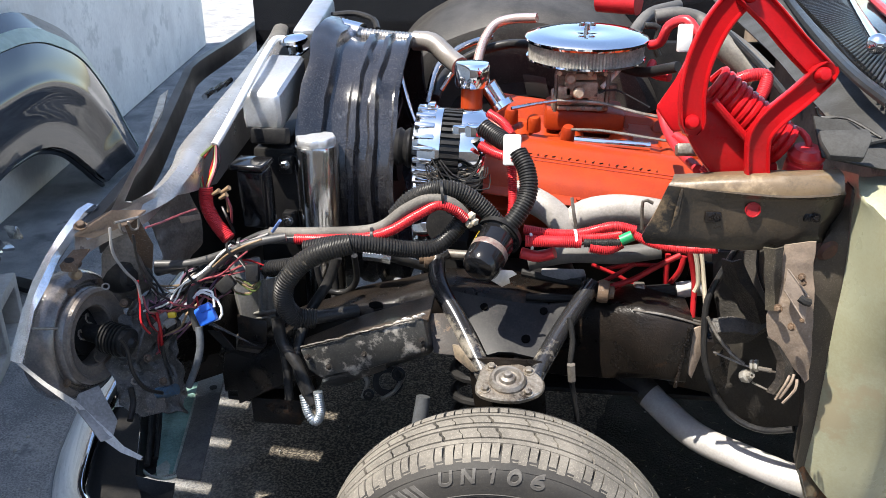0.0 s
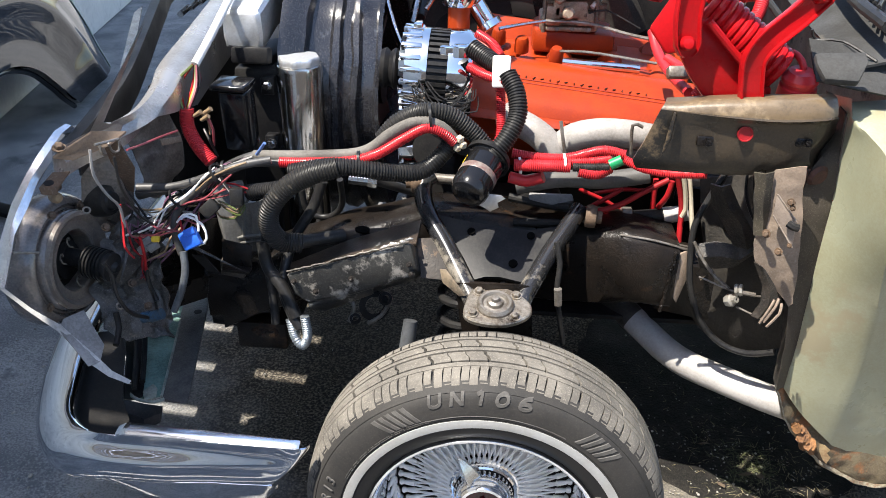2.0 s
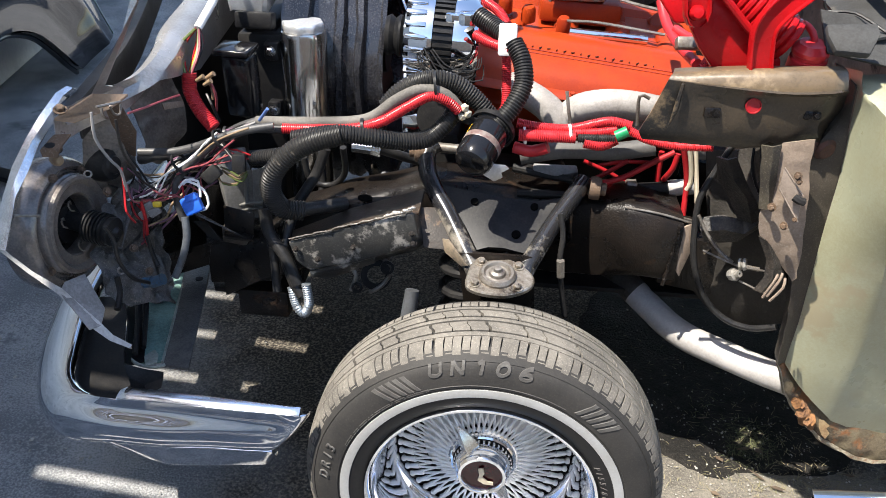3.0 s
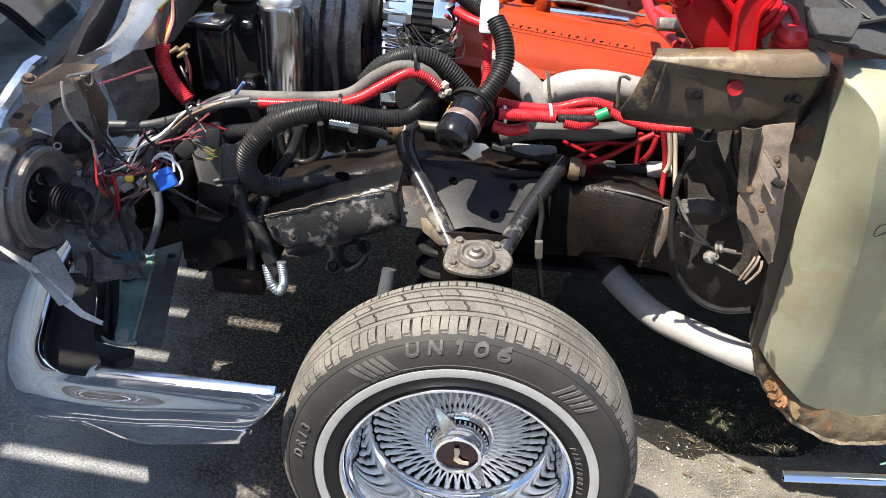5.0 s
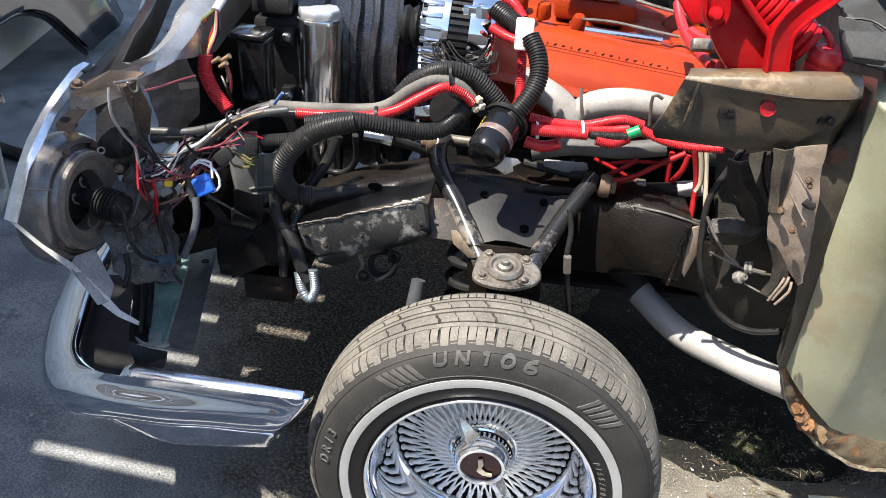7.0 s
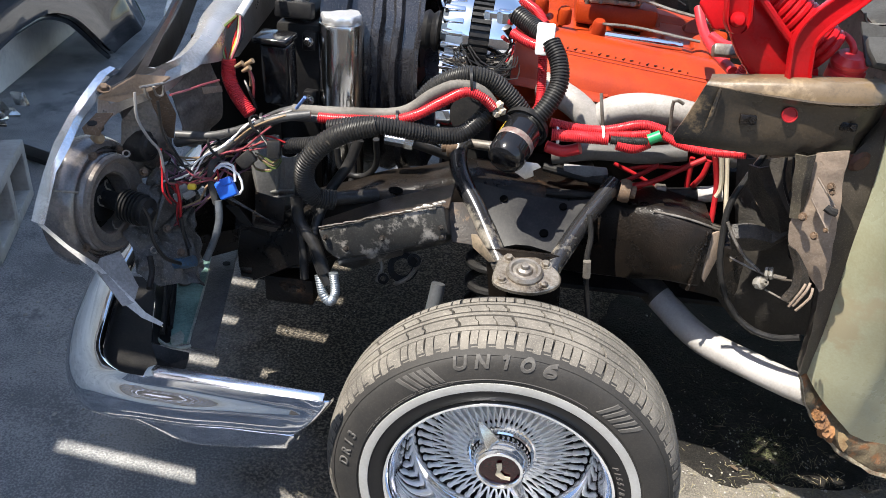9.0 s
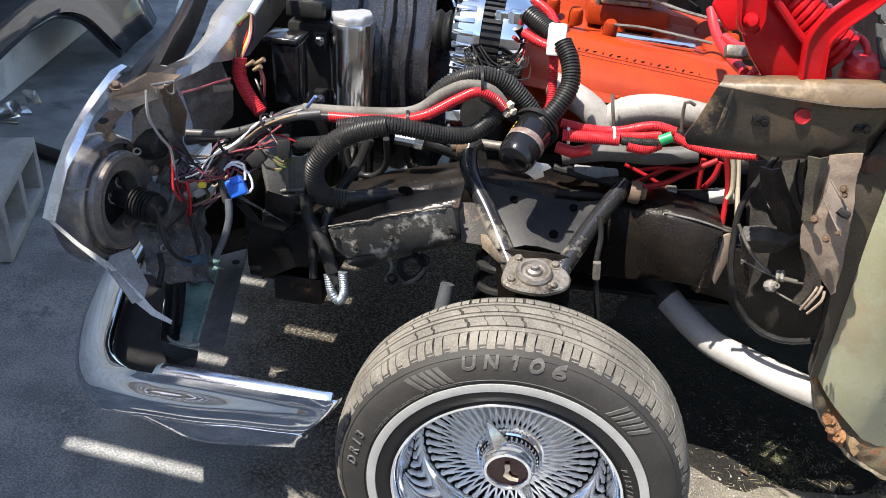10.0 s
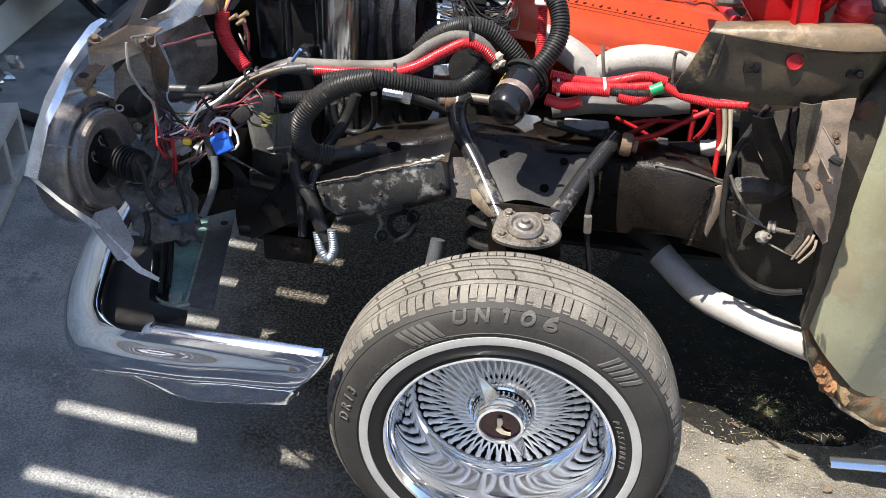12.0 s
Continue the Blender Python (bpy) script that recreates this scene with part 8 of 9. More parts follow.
hose("wiring_loom", [(-0.421, 0.3, 0.701), (-0.374, 0.285, 0.715), (-0.338, 0.28, 0.727)], 0.0135, BLACK_PLASTIC, "black corrugated loom end with wires")
hose("wiring_loom", [(-0.339, 0.275, 0.752), (-0.27, 0.27, 0.767), (-0.216, 0.28, 0.761), (-0.172, 0.3, 0.749), (-0.128, 0.32, 0.748), (-0.095, 0.34, 0.775), (-0.086, 0.35, 0.797)], 0.0150, BLACK_PLASTIC, "black corrugated loom along the engine bay")
hose("wiring_loom", [(-0.26, 0.265, 0.768), (-0.304, 0.255, 0.757), (-0.342, 0.25, 0.735), (-0.371, 0.25, 0.698), (-0.379, 0.26, 0.659), (-0.367, 0.275, 0.625), (-0.336, 0.29, 0.614)], 0.0175, GREY_LOOM, "faded corrugated loom bending down to the rail")
hose("wiring_loom", [(-0.339, 0.29, 0.616), (-0.305, 0.305, 0.617), (-0.27, 0.33, 0.613)], 0.012, GREY_LOOM, "wrapped cable lying on the chassis rail", ribbed=False)
hose("wiring_loom", [(-0.198, 0.33, 0.794), (-0.173, 0.335, 0.822), (-0.133, 0.34, 0.841), (-0.092, 0.35, 0.835), (-0.057, 0.355, 0.81), (-0.026, 0.355, 0.777)], 0.0155, GREY_LOOM, "faded black corrugated loom arching over the suspension")
hose("wrapped_cable", [(-0.406, 0.3, 0.767), (-0.333, 0.295, 0.772), (-0.249, 0.3, 0.777), (-0.213, 0.305, 0.787), (-0.178, 0.315, 0.813), (-0.139, 0.325, 0.829), (-0.102, 0.33, 0.821), (-0.077, 0.335, 0.794)], 0.0098, FADED_CABLE, "grey tape-wrapped cable running beside the red loom", ribbed=False, category="cable")
hose("wiring_loom", [(-0.061, 0.46, 0.916), (-0.035, 0.44, 0.905), (-0.015, 0.42, 0.898)], 0.0165, BLACK_PLASTIC, "black corrugated loom above the valve cover")
hose("wiring_loom", [(0.001, 0.4, 0.891), (0.017, 0.38, 0.866), (0.021, 0.36, 0.834), (0.005, 0.34, 0.801), (-0.021, 0.325, 0.772)], 0.0160, BLACK_PLASTIC, "black corrugated loom hanging by the valve cover")
hose("red_loom", [(-0.359, 0.285, 0.764), (-0.311, 0.285, 0.766), (-0.246, 0.285, 0.771), (-0.201, 0.295, 0.782), (-0.159, 0.31, 0.805), (-0.124, 0.32, 0.821), (-0.097, 0.325, 0.812), (-0.079, 0.33, 0.795)], 0.0090, RED_PLASTIC, "red corrugated wire loom across the bay")
hose("red_loom", [(-0.535, 0.36, 0.822), (-0.535, 0.355, 0.791), (-0.517, 0.345, 0.761), (-0.493, 0.335, 0.737)], 0.0125, RED_PLASTIC, "short red loom below the wire bundle")
hose("red_loom", [(0.016, 0.365, 0.767), (0.056, 0.365, 0.762), (0.107, 0.365, 0.763), (0.165, 0.365, 0.779), (0.202, 0.36, 0.775)], 0.0085, RED_PLASTIC, "red corrugated loom beside the manifold")
hose("red_loom", [(0.02, 0.35, 0.752), (0.067, 0.35, 0.753), (0.113, 0.35, 0.754)], 0.0105, RED_PLASTIC, "red corrugated loom beside the manifold")
hose("red_loom", [(0.103, 0.36, 0.757), (0.149, 0.36, 0.761), (0.18, 0.36, 0.767)], 0.0085, RED_PLASTIC, "red corrugated loom beside the manifold")
hose("red_loom", [(0.127, 0.345, 0.749), (0.156, 0.345, 0.746), (0.179, 0.35, 0.756)], 0.0105, RED_PLASTIC, "short red loom below the green tape")
hose("wiring_loom", [(0.117, 0.345, 0.755), (0.149, 0.345, 0.756), (0.176, 0.345, 0.758)], 0.0075, GREY_LOOM, "short grey corrugated loom between red ones")
hose("red_loom", [(0.198, 0.34, 0.775), (0.228, 0.33, 0.765), (0.272, 0.32, 0.762), (0.326, 0.31, 0.768)], 0.0075, RED_PLASTIC, "red corrugated loom passing under the bracket")
hose("red_loom", [(-0.01, 0.45, 0.857), (-0.007, 0.43, 0.818), (-0.006, 0.41, 0.78), (-0.016, 0.4, 0.762)], 0.0085, RED_PLASTIC, "red corrugated loom below the white connector")
hose("red_loom", [(-0.064, 0.43, 0.892), (-0.036, 0.41, 0.885), (-0.002, 0.395, 0.88)], 0.0085, RED_PLASTIC, "red corrugated loom from the alternator")
hose("red_loom", [(-0.056, 0.52, 0.927), (-0.029, 0.5, 0.915), (-0.012, 0.47, 0.9)], 0.0085, RED_PLASTIC, "red corrugated loom above the alternator")
for pts, r in (([(0.161, 0.4, 0.648), (0.207, 0.4, 0.665), (0.249, 0.4, 0.694), (0.287, 0.4, 0.718)], 0.006), ([(0.153, 0.42, 0.645), (0.188, 0.42, 0.669), (0.214, 0.42, 0.689)], 0.005), ([(0.305, 0.42, 0.716), (0.319, 0.42, 0.661), (0.32, 0.4, 0.599)], 0.006), ([(0.299, 0.43, 0.703), (0.294, 0.43, 0.675), (0.283, 0.44, 0.647)], 0.006), ([(0.143, 0.48, 0.657), (0.187, 0.48, 0.639), (0.221, 0.48, 0.621)], 0.0045), ([(0.276, 0.46, 0.693), (0.277, 0.46, 0.637), (0.284, 0.46, 0.58)], 0.006), ([(0.167, 0.5, 0.639), (0.217, 0.5, 0.651), (0.279, 0.5, 0.653)], 0.0045)):
    hose("red_wire", pts, r * 0.85, DULL_RED, "smooth red wire below the manifold", ribbed=False, category="wire", group="red wires below the manifold")
hose("red_boot", [(0.013, 0.36, 0.726), (0.043, 0.36, 0.72), (0.07, 0.355, 0.731)], 0.010, RED_PLASTIC, "crumpled red sleeve below the looms", ribbed=False, category="sleeve")
hose("heater_hose", [(0.026, 0.4, 0.693), (0.102, 0.4, 0.71), (0.179, 0.4, 0.712), (0.252, 0.4, 0.726)], 0.0155, mat("dusty_rubber", (0.06, 0.057, 0.054), (0.10, 0.095, 0.088), rough=0.65, scale=20, bump=0.15), "dusty black heater hose under red looms", ribbed=False)
bm = bmesh.new()
slab(bm, aim((-0.009, 0.4, 0.895), (0.05, -1, 0.2)), (0.030, 0.052, 0.014), 0.004)
solo("white_connector", bm, WHITE_PLASTIC, "white plastic connector tag on a loom", "connector")
bm = bmesh.new()
rod(bm, (0.176, 0.335, 0.766), (0.194, 0.335, 0.776), 0.009, segs=14)
solo("green_tape", bm, GREEN_PLASTIC, "green tape wrapped round a loom", "tape")
# red plug leads and cups round the hinge foot
for pts, r, rib in (([(0.26, 0.62, 0.918), (0.268, 0.58, 0.891), (0.283, 0.52, 0.871), (0.305, 0.44, 0.86)], 0.009, False), ([(0.28, 0.55, 0.888), (0.301, 0.52, 0.882), (0.317, 0.5, 0.888)], 0.008, False), ([(0.264, 0.9, 0.992), (0.282, 0.88, 1.001), (0.295, 0.86, 1.039), (0.325, 0.84, 1.053), (0.347, 0.82, 1.029)], 0.0105, False), ([(0.268, 0.86, 0.963), (0.261, 0.84, 0.949), (0.277, 0.82, 0.942), (0.297, 0.8, 0.943)], 0.009, False), ([(0.329, 0.42, 1.009), (0.362, 0.42, 1.024), (0.388, 0.42, 1.024), (0.383, 0.4, 1.006), (0.369, 0.38, 0.987)], 0.0105, True), ([(0.398, 0.28, 0.978), (0.412, 0.27, 0.973), (0.421, 0.26, 0.959), (0.418, 0.26, 0.942)], 0.005, False), ([(0.307, 0.4, 0.868), (0.314, 0.4, 0.883), (0.321, 0.4, 0.897)], 0.008, True)):
    hose("red_hose", pts, r, RED_PLASTIC, "red painted hose beside the hood hinge", ribbed=rib, group="red hoses at the hinge")
for p, r, h in (((0.418, 0.26, 0.921), 0.026, 0.035), ((0.272, 0.4, 1.012), 0.018, 0.03)):
    bm = bmesh.new()
    prof = [(0, h), (r * 0.7, h), (r, h * 0.75), (r, h * 0.6), (r * 0.9, h * 0.55), (r * 0.9, h * 0.4), (r, h * 0.35), (r * 1.05, 0), (r * 1.05, -0.03)]
    lathe(bm, prof, aim(p, (0, -0.2, 1)), 30)
    solo("brake_reservoir", bm, RED_PLASTIC, "ribbed red painted reservoir beside the hinge", "reservoir", "red reservoirs")
bm = bmesh.new()
slab(bm, aim((0.319, 0.8, 1.023), (0.1, -1, 0.1)), (0.03, 0.055, 0.012), 0.004)
solo("pale_tag", bm, WHITE_PLASTIC, "pale plastic tag under a red hose", "tag")
bm = bmesh.new()
slab(bm, aim((0.291, 0.45, 0.891), (0.1, -0.8, 0.5)), (0.05, 0.02, 0.02), 0.004)
solo("bare_fitting", bm, BARE_STEEL, "bare metal fitting at the hinge foot", "fitting")

# filter canister hanging in its clamp
can = thing("filter_canister", (-0.04, 0.3, 0.68), "black oil filter canister with printed band", "filter")
c0, c1 = Vector((-0.054, 0.265, 0.73)), Vector((-0.026, 0.335, 0.762))
FM = aim(c0, c1 - c0)
h_ = (c1 - c0).length
bm = bmesh.new()
lathe(bm, [(0, 0.002), (0.018, 0.0), (0.027, 0.004), (0.0312, 0.012), (0.0318, 0.020), (0.0318, h_), (0.0345, h_ + 0.002), (0.0345, h_ + 0.014), (0.030, h_ + 0.016), (0, h_ + 0.016)], FM, 44)
part("can", bm, BLACK_GLOSS, can)
bm = bmesh.new()
lathe(bm, [(0.0319, h_ * 0.46), (0.0323, h_ * 0.47), (0.0323, h_ * 0.60), (0.0319, h_ * 0.61)], FM, 44)
band = part("printed_band", bm, mat("dark_red_band", (0.10, 0.03, 0.025), (0.2, 0.17, 0.15), rough=0.35, scale=40), can, "dark red and grey printed band")
for k, hh in enumerate((0.66, 0.71, 0.76, 0.84, 0.88)):
    bm = bmesh.new()
    for j in range(7):
        a = radians(-115 + j * 9 + 3 * (k % 2))
        slab(bm, FM @ Matrix.Rotation(a + 1.6, 4, "Z") @ pose(0.0321, 0, h_ * hh), (0.001, 0.0042 if j % 2 else 0.003, 0.0026))
    part("label_bars", bm, YELLOW_PLASTIC, can, "small yellow print", smooth=False)
bm = bmesh.new()
lathe(bm, [(0.035, h_ + 0.001), (0.039, h_ + 0.001), (0.039, h_ + 0.010), (0.035, h_ + 0.010)], FM, 40, close=True)
part("clamp_ring", bm, BLACK_SATIN, can)
bm = bmesh.new()
plate(bm, [(-0.042, 0.285, 0.711), (-0.016, 0.285, 0.727), (0.002, 0.285, 0.726), (0.009, 0.285, 0.72), (-0.005, 0.285, 0.713), (-0.001, 0.285, 0.704), (-0.015, 0.285, 0.696), (-0.027, 0.285, 0.704)], 0.003, bevel=0.0008)
part("slotted_tab", bm, ALUMINIUM, can, "slotted bright mounting tab")
bm = bmesh.new()
plate(bm, [(-0.073, 0.34, 0.792), (-0.053, 0.335, 0.782), (-0.02, 0.33, 0.778), (-0.009, 0.33, 0.766), (-0.046, 0.335, 0.766), (-0.076, 0.34, 0.774)], 0.004, bevel=0.001)
part("mounting_arm", bm, BLACK_SATIN, can)
bm = bmesh.new()
for p in ((-0.07, 0.33, 0.801), (-0.065, 0.33, 0.791), (-0.074, 0.33, 0.786)):
    bmesh.ops.create_icosphere(bm, subdivisions=1, radius=0.008, matrix=Matrix.Translation(p))
part("crusty_lump", bm, IVORY, can)

# shiny plate, block and dark bits below the alternator
lower = thing("power_steering_bracket", (-0.16, 0.52, 0.6), "bright steel pump bracket behind the looms", "bracket")
bm = bmesh.new()
plate(bm, [(-0.195, 0.5, 0.715), (-0.15, 0.5, 0.726), (-0.139, 0.48, 0.668), (-0.143, 0.47, 0.637), (-0.187, 0.48, 0.633)], 0.012, bevel=0.003)
part("plate", bm, CHROME, lower)
bm = bmesh.new()
lathe(bm, [(0.012, 0), (0.03, 0.0), (0.034, 0.006), (0.034, 0.03), (0, 0.034)], aim((-0.126, 0.5, 0.718), (-0.3, -1, 0.2)), 28)
part("pump_body", bm, BLACK_SATIN, lower)
pressure = thing("pressure_hose", (-0.256, 0.4, 0.697), "black pressure hose with silver fitting", "hose")
part("hose", tube([(-0.225, 0.4, 0.69), (-0.186, 0.42, 0.67), (-0.146, 0.44, 0.65)], 0.009, 12), BLACK_PLASTIC, pressure)
bm = bmesh.new()
rod(bm, (-0.27, 0.4, 0.692), (-0.233, 0.4, 0.689), 0.011, segs=10)
rod(bm, (-0.235, 0.4, 0.691), (-0.219, 0.4, 0.688), 0.013, segs=6)
part("fitting", bm, mat("zinc_fitting", (0.62, 0.66, 0.70), (0.45, 0.48, 0.5), rough=0.25, metal=1.0), pressure)
for pts, r in (([(-0.309, 0.36, 0.701), (-0.326, 0.35, 0.655), (-0.36, 0.32, 0.598), (-0.37, 0.28, 0.538), (-0.355, 0.26, 0.494), (-0.337, 0.25, 0.467)], 0.0095), ([(-0.407, 0.3, 0.607), (-0.398, 0.29, 0.563), (-0.367, 0.27, 0.533), (-0.345, 0.255, 0.486)], 0.011), ([(-0.4, 0.32, 0.648), (-0.407, 0.31, 0.586), (-0.394, 0.29, 0.518), (-0.387, 0.27, 0.459)], 0.008), ([(-0.287, 0.4, 0.688), (-0.29, 0.42, 0.629), (-0.32, 0.44, 0.593), (-0.359, 0.44, 0.6), (-0.37, 0.44, 0.645)], 0.006), ([(-0.357, 0.5, 0.634), (-0.351, 0.5, 0.574), (-0.357, 0.48, 0.533)], 0.007)):
    hose("drain_hose", pts, r, BLACK_PLASTIC, "black rubber hose hanging in front of the rail", ribbed=False, group="hanging black hoses")
hose("battery_strap", [(-0.357, 0.26, 0.478), (-0.348, 0.25, 0.447), (-0.334, 0.245, 0.434), (-0.324, 0.245, 0.454), (-0.328, 0.25, 0.492)], 0.0085, mat("braided_zinc", (0.50, 0.55, 0.60), (0.35, 0.38, 0.42), rough=0.35, metal=0.8, scale=60), "bright braided hose loop below the rail", pitch=0.004)
for pts in ([(-0.226, 0.3, 0.453), (-0.203, 0.3, 0.469), (-0.184, 0.3, 0.507), (-0.201, 0.31, 0.516)], [(-0.26, 0.3, 0.454), (-0.25, 0.3, 0.486), (-0.263, 0.31, 0.502)]):
    hose("steel_bent_line", pts, 0.004, BARE_STEEL, "bent steel line under the chassis rail", ribbed=False, category="fluid line")

# white cable from the radiator cap, ending in a bundle of wires
hose("white_cable", [(-0.49, 0.74, 1.015), (-0.505, 0.72, 1.018), (-0.504, 0.64, 1), (-0.509, 0.52, 0.952), (-0.52, 0.46, 0.914), (-0.531, 0.41, 0.883)], 0.0072, WHITE_PLASTIC, "white sleeved cable draped over the radiator", ribbed=False, category="cable")

COL = {"white": WHITE_PLASTIC, "black": BLACK_PLASTIC, "red": DULL_RED, "green": mat("olive_wire", (0.13, 0.18, 0.04), (0.09, 0.12, 0.03), rough=0.4), "yellow": YELLOW_PLASTIC, "pink": mat("pink_wire", (0.27, 0.055, 0.065), (0.2, 0.04, 0.05), rough=0.4), "grey": mat("grey_wire", (0.30, 0.29, 0.28), (0.22, 0.21, 0.2), rough=0.5), "blue": BLUE_PLASTIC, "tan": mat("tan_wire", (0.24, 0.165, 0.095), (0.17, 0.115, 0.065), rough=0.5), "purple": mat("purple_wire", (0.16, 0.07, 0.12), rough=0.5)}


def wire(color, pts, r=0.0019, wiggle=0.006):
    """One loose wire, slightly crooked."""
    sp_ = [Vector(pts[0])] + [wave(p, 35, wiggle) for p in pts[1:-1]] + [Vector(pts[-1])]
    solo("loose_wire", tube(sp_, r, 6, 0.010), COL[color], color + " insulated wire in a loose harness", "wire", "loose harness wires")


# bundle above the short red loom
for k, c in enumerate(("red", "black", "green", "yellow", "pink", "purple", "green", "white", "red", "pink")):
    o = Vector((0.007 * math.sin(k * 2.2), 0.004 * math.cos(k * 1.7), 0))
    wire(c, [Vector((-0.531, 0.41, 0.883)) + o * 0.5, Vector((-0.536, 0.4, 0.862)) + o * 2.6, Vector((-0.535, 0.38, 0.843)) + o * 2.4, Vector((-0.535, 0.36, 0.822)) + o * 0.8], 0.0023)
for pts, c in (([(-0.499, 0.36, 0.778), (-0.5, 0.36, 0.803), (-0.512, 0.36, 0.815)], "tan"), ([(-0.495, 0.36, 0.758), (-0.491, 0.35, 0.792), (-0.498, 0.35, 0.814)], "pink"), ([(-0.491, 0.36, 0.738), (-0.496, 0.35, 0.772), (-0.509, 0.36, 0.787)], "black")):
    wire(c, pts, 0.0024)
bm = bmesh.new()
for p in ((-0.515, 0.355, 0.816), (-0.501, 0.35, 0.811), (-0.497, 0.355, 0.822)):
    bm = bmesh.new()
    rod(bm, Vector(p) + Vector((-0.007, 0, -0.005)), Vector(p) + Vector((0.007, -0.002, 0.004)), 0.0030, 0.0045, 10)
    solo("crimp_terminal", bm, COL["tan"], "cream crimp terminal on a wire end", "connector", "crimp terminals")
# main trunk of the harness
hose("harness_trunk", [(-0.392, 0.3, 0.769), (-0.426, 0.3, 0.757), (-0.461, 0.3, 0.738), (-0.498, 0.29, 0.717), (-0.532, 0.285, 0.698)], 0.0105, mat("black_tape", (0.03, 0.03, 0.031), (0.055, 0.053, 0.052), rough=0.45, scale=40, bump=0.15), "black taped harness trunk", ribbed=False, category="harness")
hose("harness_trunk", [(-0.615, 0.3, 0.686), (-0.576, 0.295, 0.699), (-0.538, 0.29, 0.707), (-0.479, 0.295, 0.725)], 0.0095, bpy.data.materials["black_tape"], "black taped harness branch", ribbed=False, category="harness")
hose("harness_trunk", [(-0.357, 0.287, 0.762), (-0.379, 0.29, 0.76), (-0.41, 0.295, 0.757)], 0.007, bpy.data.materials["black_tape"], "short taped harness end", ribbed=False, category="harness")
# loose wires fanning out of the trunk
wire("white", ((-0.409, 0.295, 0.766), (-0.466, 0.285, 0.736), (-0.503, 0.275, 0.702), (-0.543, 0.27, 0.679), (-0.587, 0.26, 0.639)), 0.0021)
wire("white", ((-0.419, 0.295, 0.762), (-0.476, 0.285, 0.727), (-0.524, 0.275, 0.692), (-0.558, 0.27, 0.672), (-0.577, 0.26, 0.644)), 0.0021)
wire("grey", ((-0.429, 0.295, 0.759), (-0.485, 0.285, 0.731), (-0.515, 0.28, 0.709), (-0.549, 0.275, 0.683), (-0.606, 0.265, 0.631)), 0.0021)
wire("tan", ((-0.413, 0.29, 0.762), (-0.437, 0.29, 0.748), (-0.467, 0.29, 0.734), (-0.496, 0.285, 0.719)), 0.0017)
wire("tan", ((-0.418, 0.29, 0.754), (-0.443, 0.29, 0.739), (-0.477, 0.29, 0.729), (-0.501, 0.285, 0.714)), 0.0017)
wire("pink", ((-0.445, 0.28, 0.717), (-0.478, 0.275, 0.704), (-0.512, 0.27, 0.696), (-0.541, 0.265, 0.671), (-0.561, 0.26, 0.655)), 0.0017)
wire("pink", ((-0.437, 0.285, 0.706), (-0.474, 0.275, 0.696), (-0.502, 0.27, 0.693), (-0.537, 0.27, 0.683)), 0.0017)
wire("red", ((-0.419, 0.29, 0.711), (-0.439, 0.29, 0.719), (-0.458, 0.29, 0.721), (-0.477, 0.285, 0.712)), 0.0017)
wire("red", ((-0.418, 0.29, 0.703), (-0.436, 0.288, 0.708), (-0.448, 0.288, 0.719), (-0.462, 0.286, 0.722)), 0.0017)
wire("black", ((-0.537, 0.285, 0.699), (-0.545, 0.27, 0.652), (-0.537, 0.25, 0.62), (-0.522, 0.22, 0.593)), 0.0021)
wire("black", ((-0.615, 0.29, 0.749), (-0.626, 0.28, 0.711), (-0.608, 0.27, 0.676), (-0.583, 0.26, 0.652)), 0.0021)
wire("grey", ((-0.56, 0.074, 0.858), (-0.56, 0.072, 0.821), (-0.555, 0.085, 0.787), (-0.55, 0.101, 0.761), (-0.55, 0.111, 0.722)), 0.0021)
wire("black", ((-0.54, 0.098, 0.839), (-0.54, 0.1, 0.791), (-0.53, 0.115, 0.741), (-0.53, 0.16, 0.703)), 0.0021)
wire("red", ((-0.55, 0.109, 0.76), (-0.55, 0.106, 0.724), (-0.545, 0.094, 0.698), (-0.54, 0.102, 0.675)), 0.0017)
wire("red", ((-0.595, 0.22, 0.642), (-0.587, 0.215, 0.625), (-0.579, 0.205, 0.593), (-0.572, 0.2, 0.564)), 0.0017)
wire("red", ((-0.604, 0.22, 0.646), (-0.599, 0.215, 0.623), (-0.583, 0.21, 0.617)), 0.0017)
wire("pink", ((-0.611, 0.23, 0.672), (-0.599, 0.22, 0.647), (-0.554, 0.22, 0.655), (-0.532, 0.23, 0.672)), 0.0017)
wire("pink", ((-0.584, 0.22, 0.651), (-0.547, 0.215, 0.654), (-0.523, 0.215, 0.661), (-0.502, 0.21, 0.654)), 0.0017)
wire("red", ((-0.513, 0.22, 0.689), (-0.51, 0.215, 0.671), (-0.498, 0.2, 0.659), (-0.495, 0.195, 0.643)), 0.0017)
wire("white", ((-0.511, 0.22, 0.684), (-0.496, 0.215, 0.695), (-0.469, 0.205, 0.681), (-0.464, 0.2, 0.663), (-0.479, 0.2, 0.653), (-0.492, 0.2, 0.665)), 0.0021)
wire("white", ((-0.518, 0.22, 0.678), (-0.501, 0.215, 0.697), (-0.482, 0.21, 0.695), (-0.476, 0.2, 0.674)), 0.0021)
wire("pink", ((-0.53, 0.118, 0.842), (-0.53, 0.166, 0.83), (-0.525, 0.218, 0.824), (-0.52, 0.275, 0.814)), 0.0017)
wire("grey", ((-0.473, 0.28, 0.741), (-0.453, 0.275, 0.728), (-0.442, 0.27, 0.712)), 0.0021)
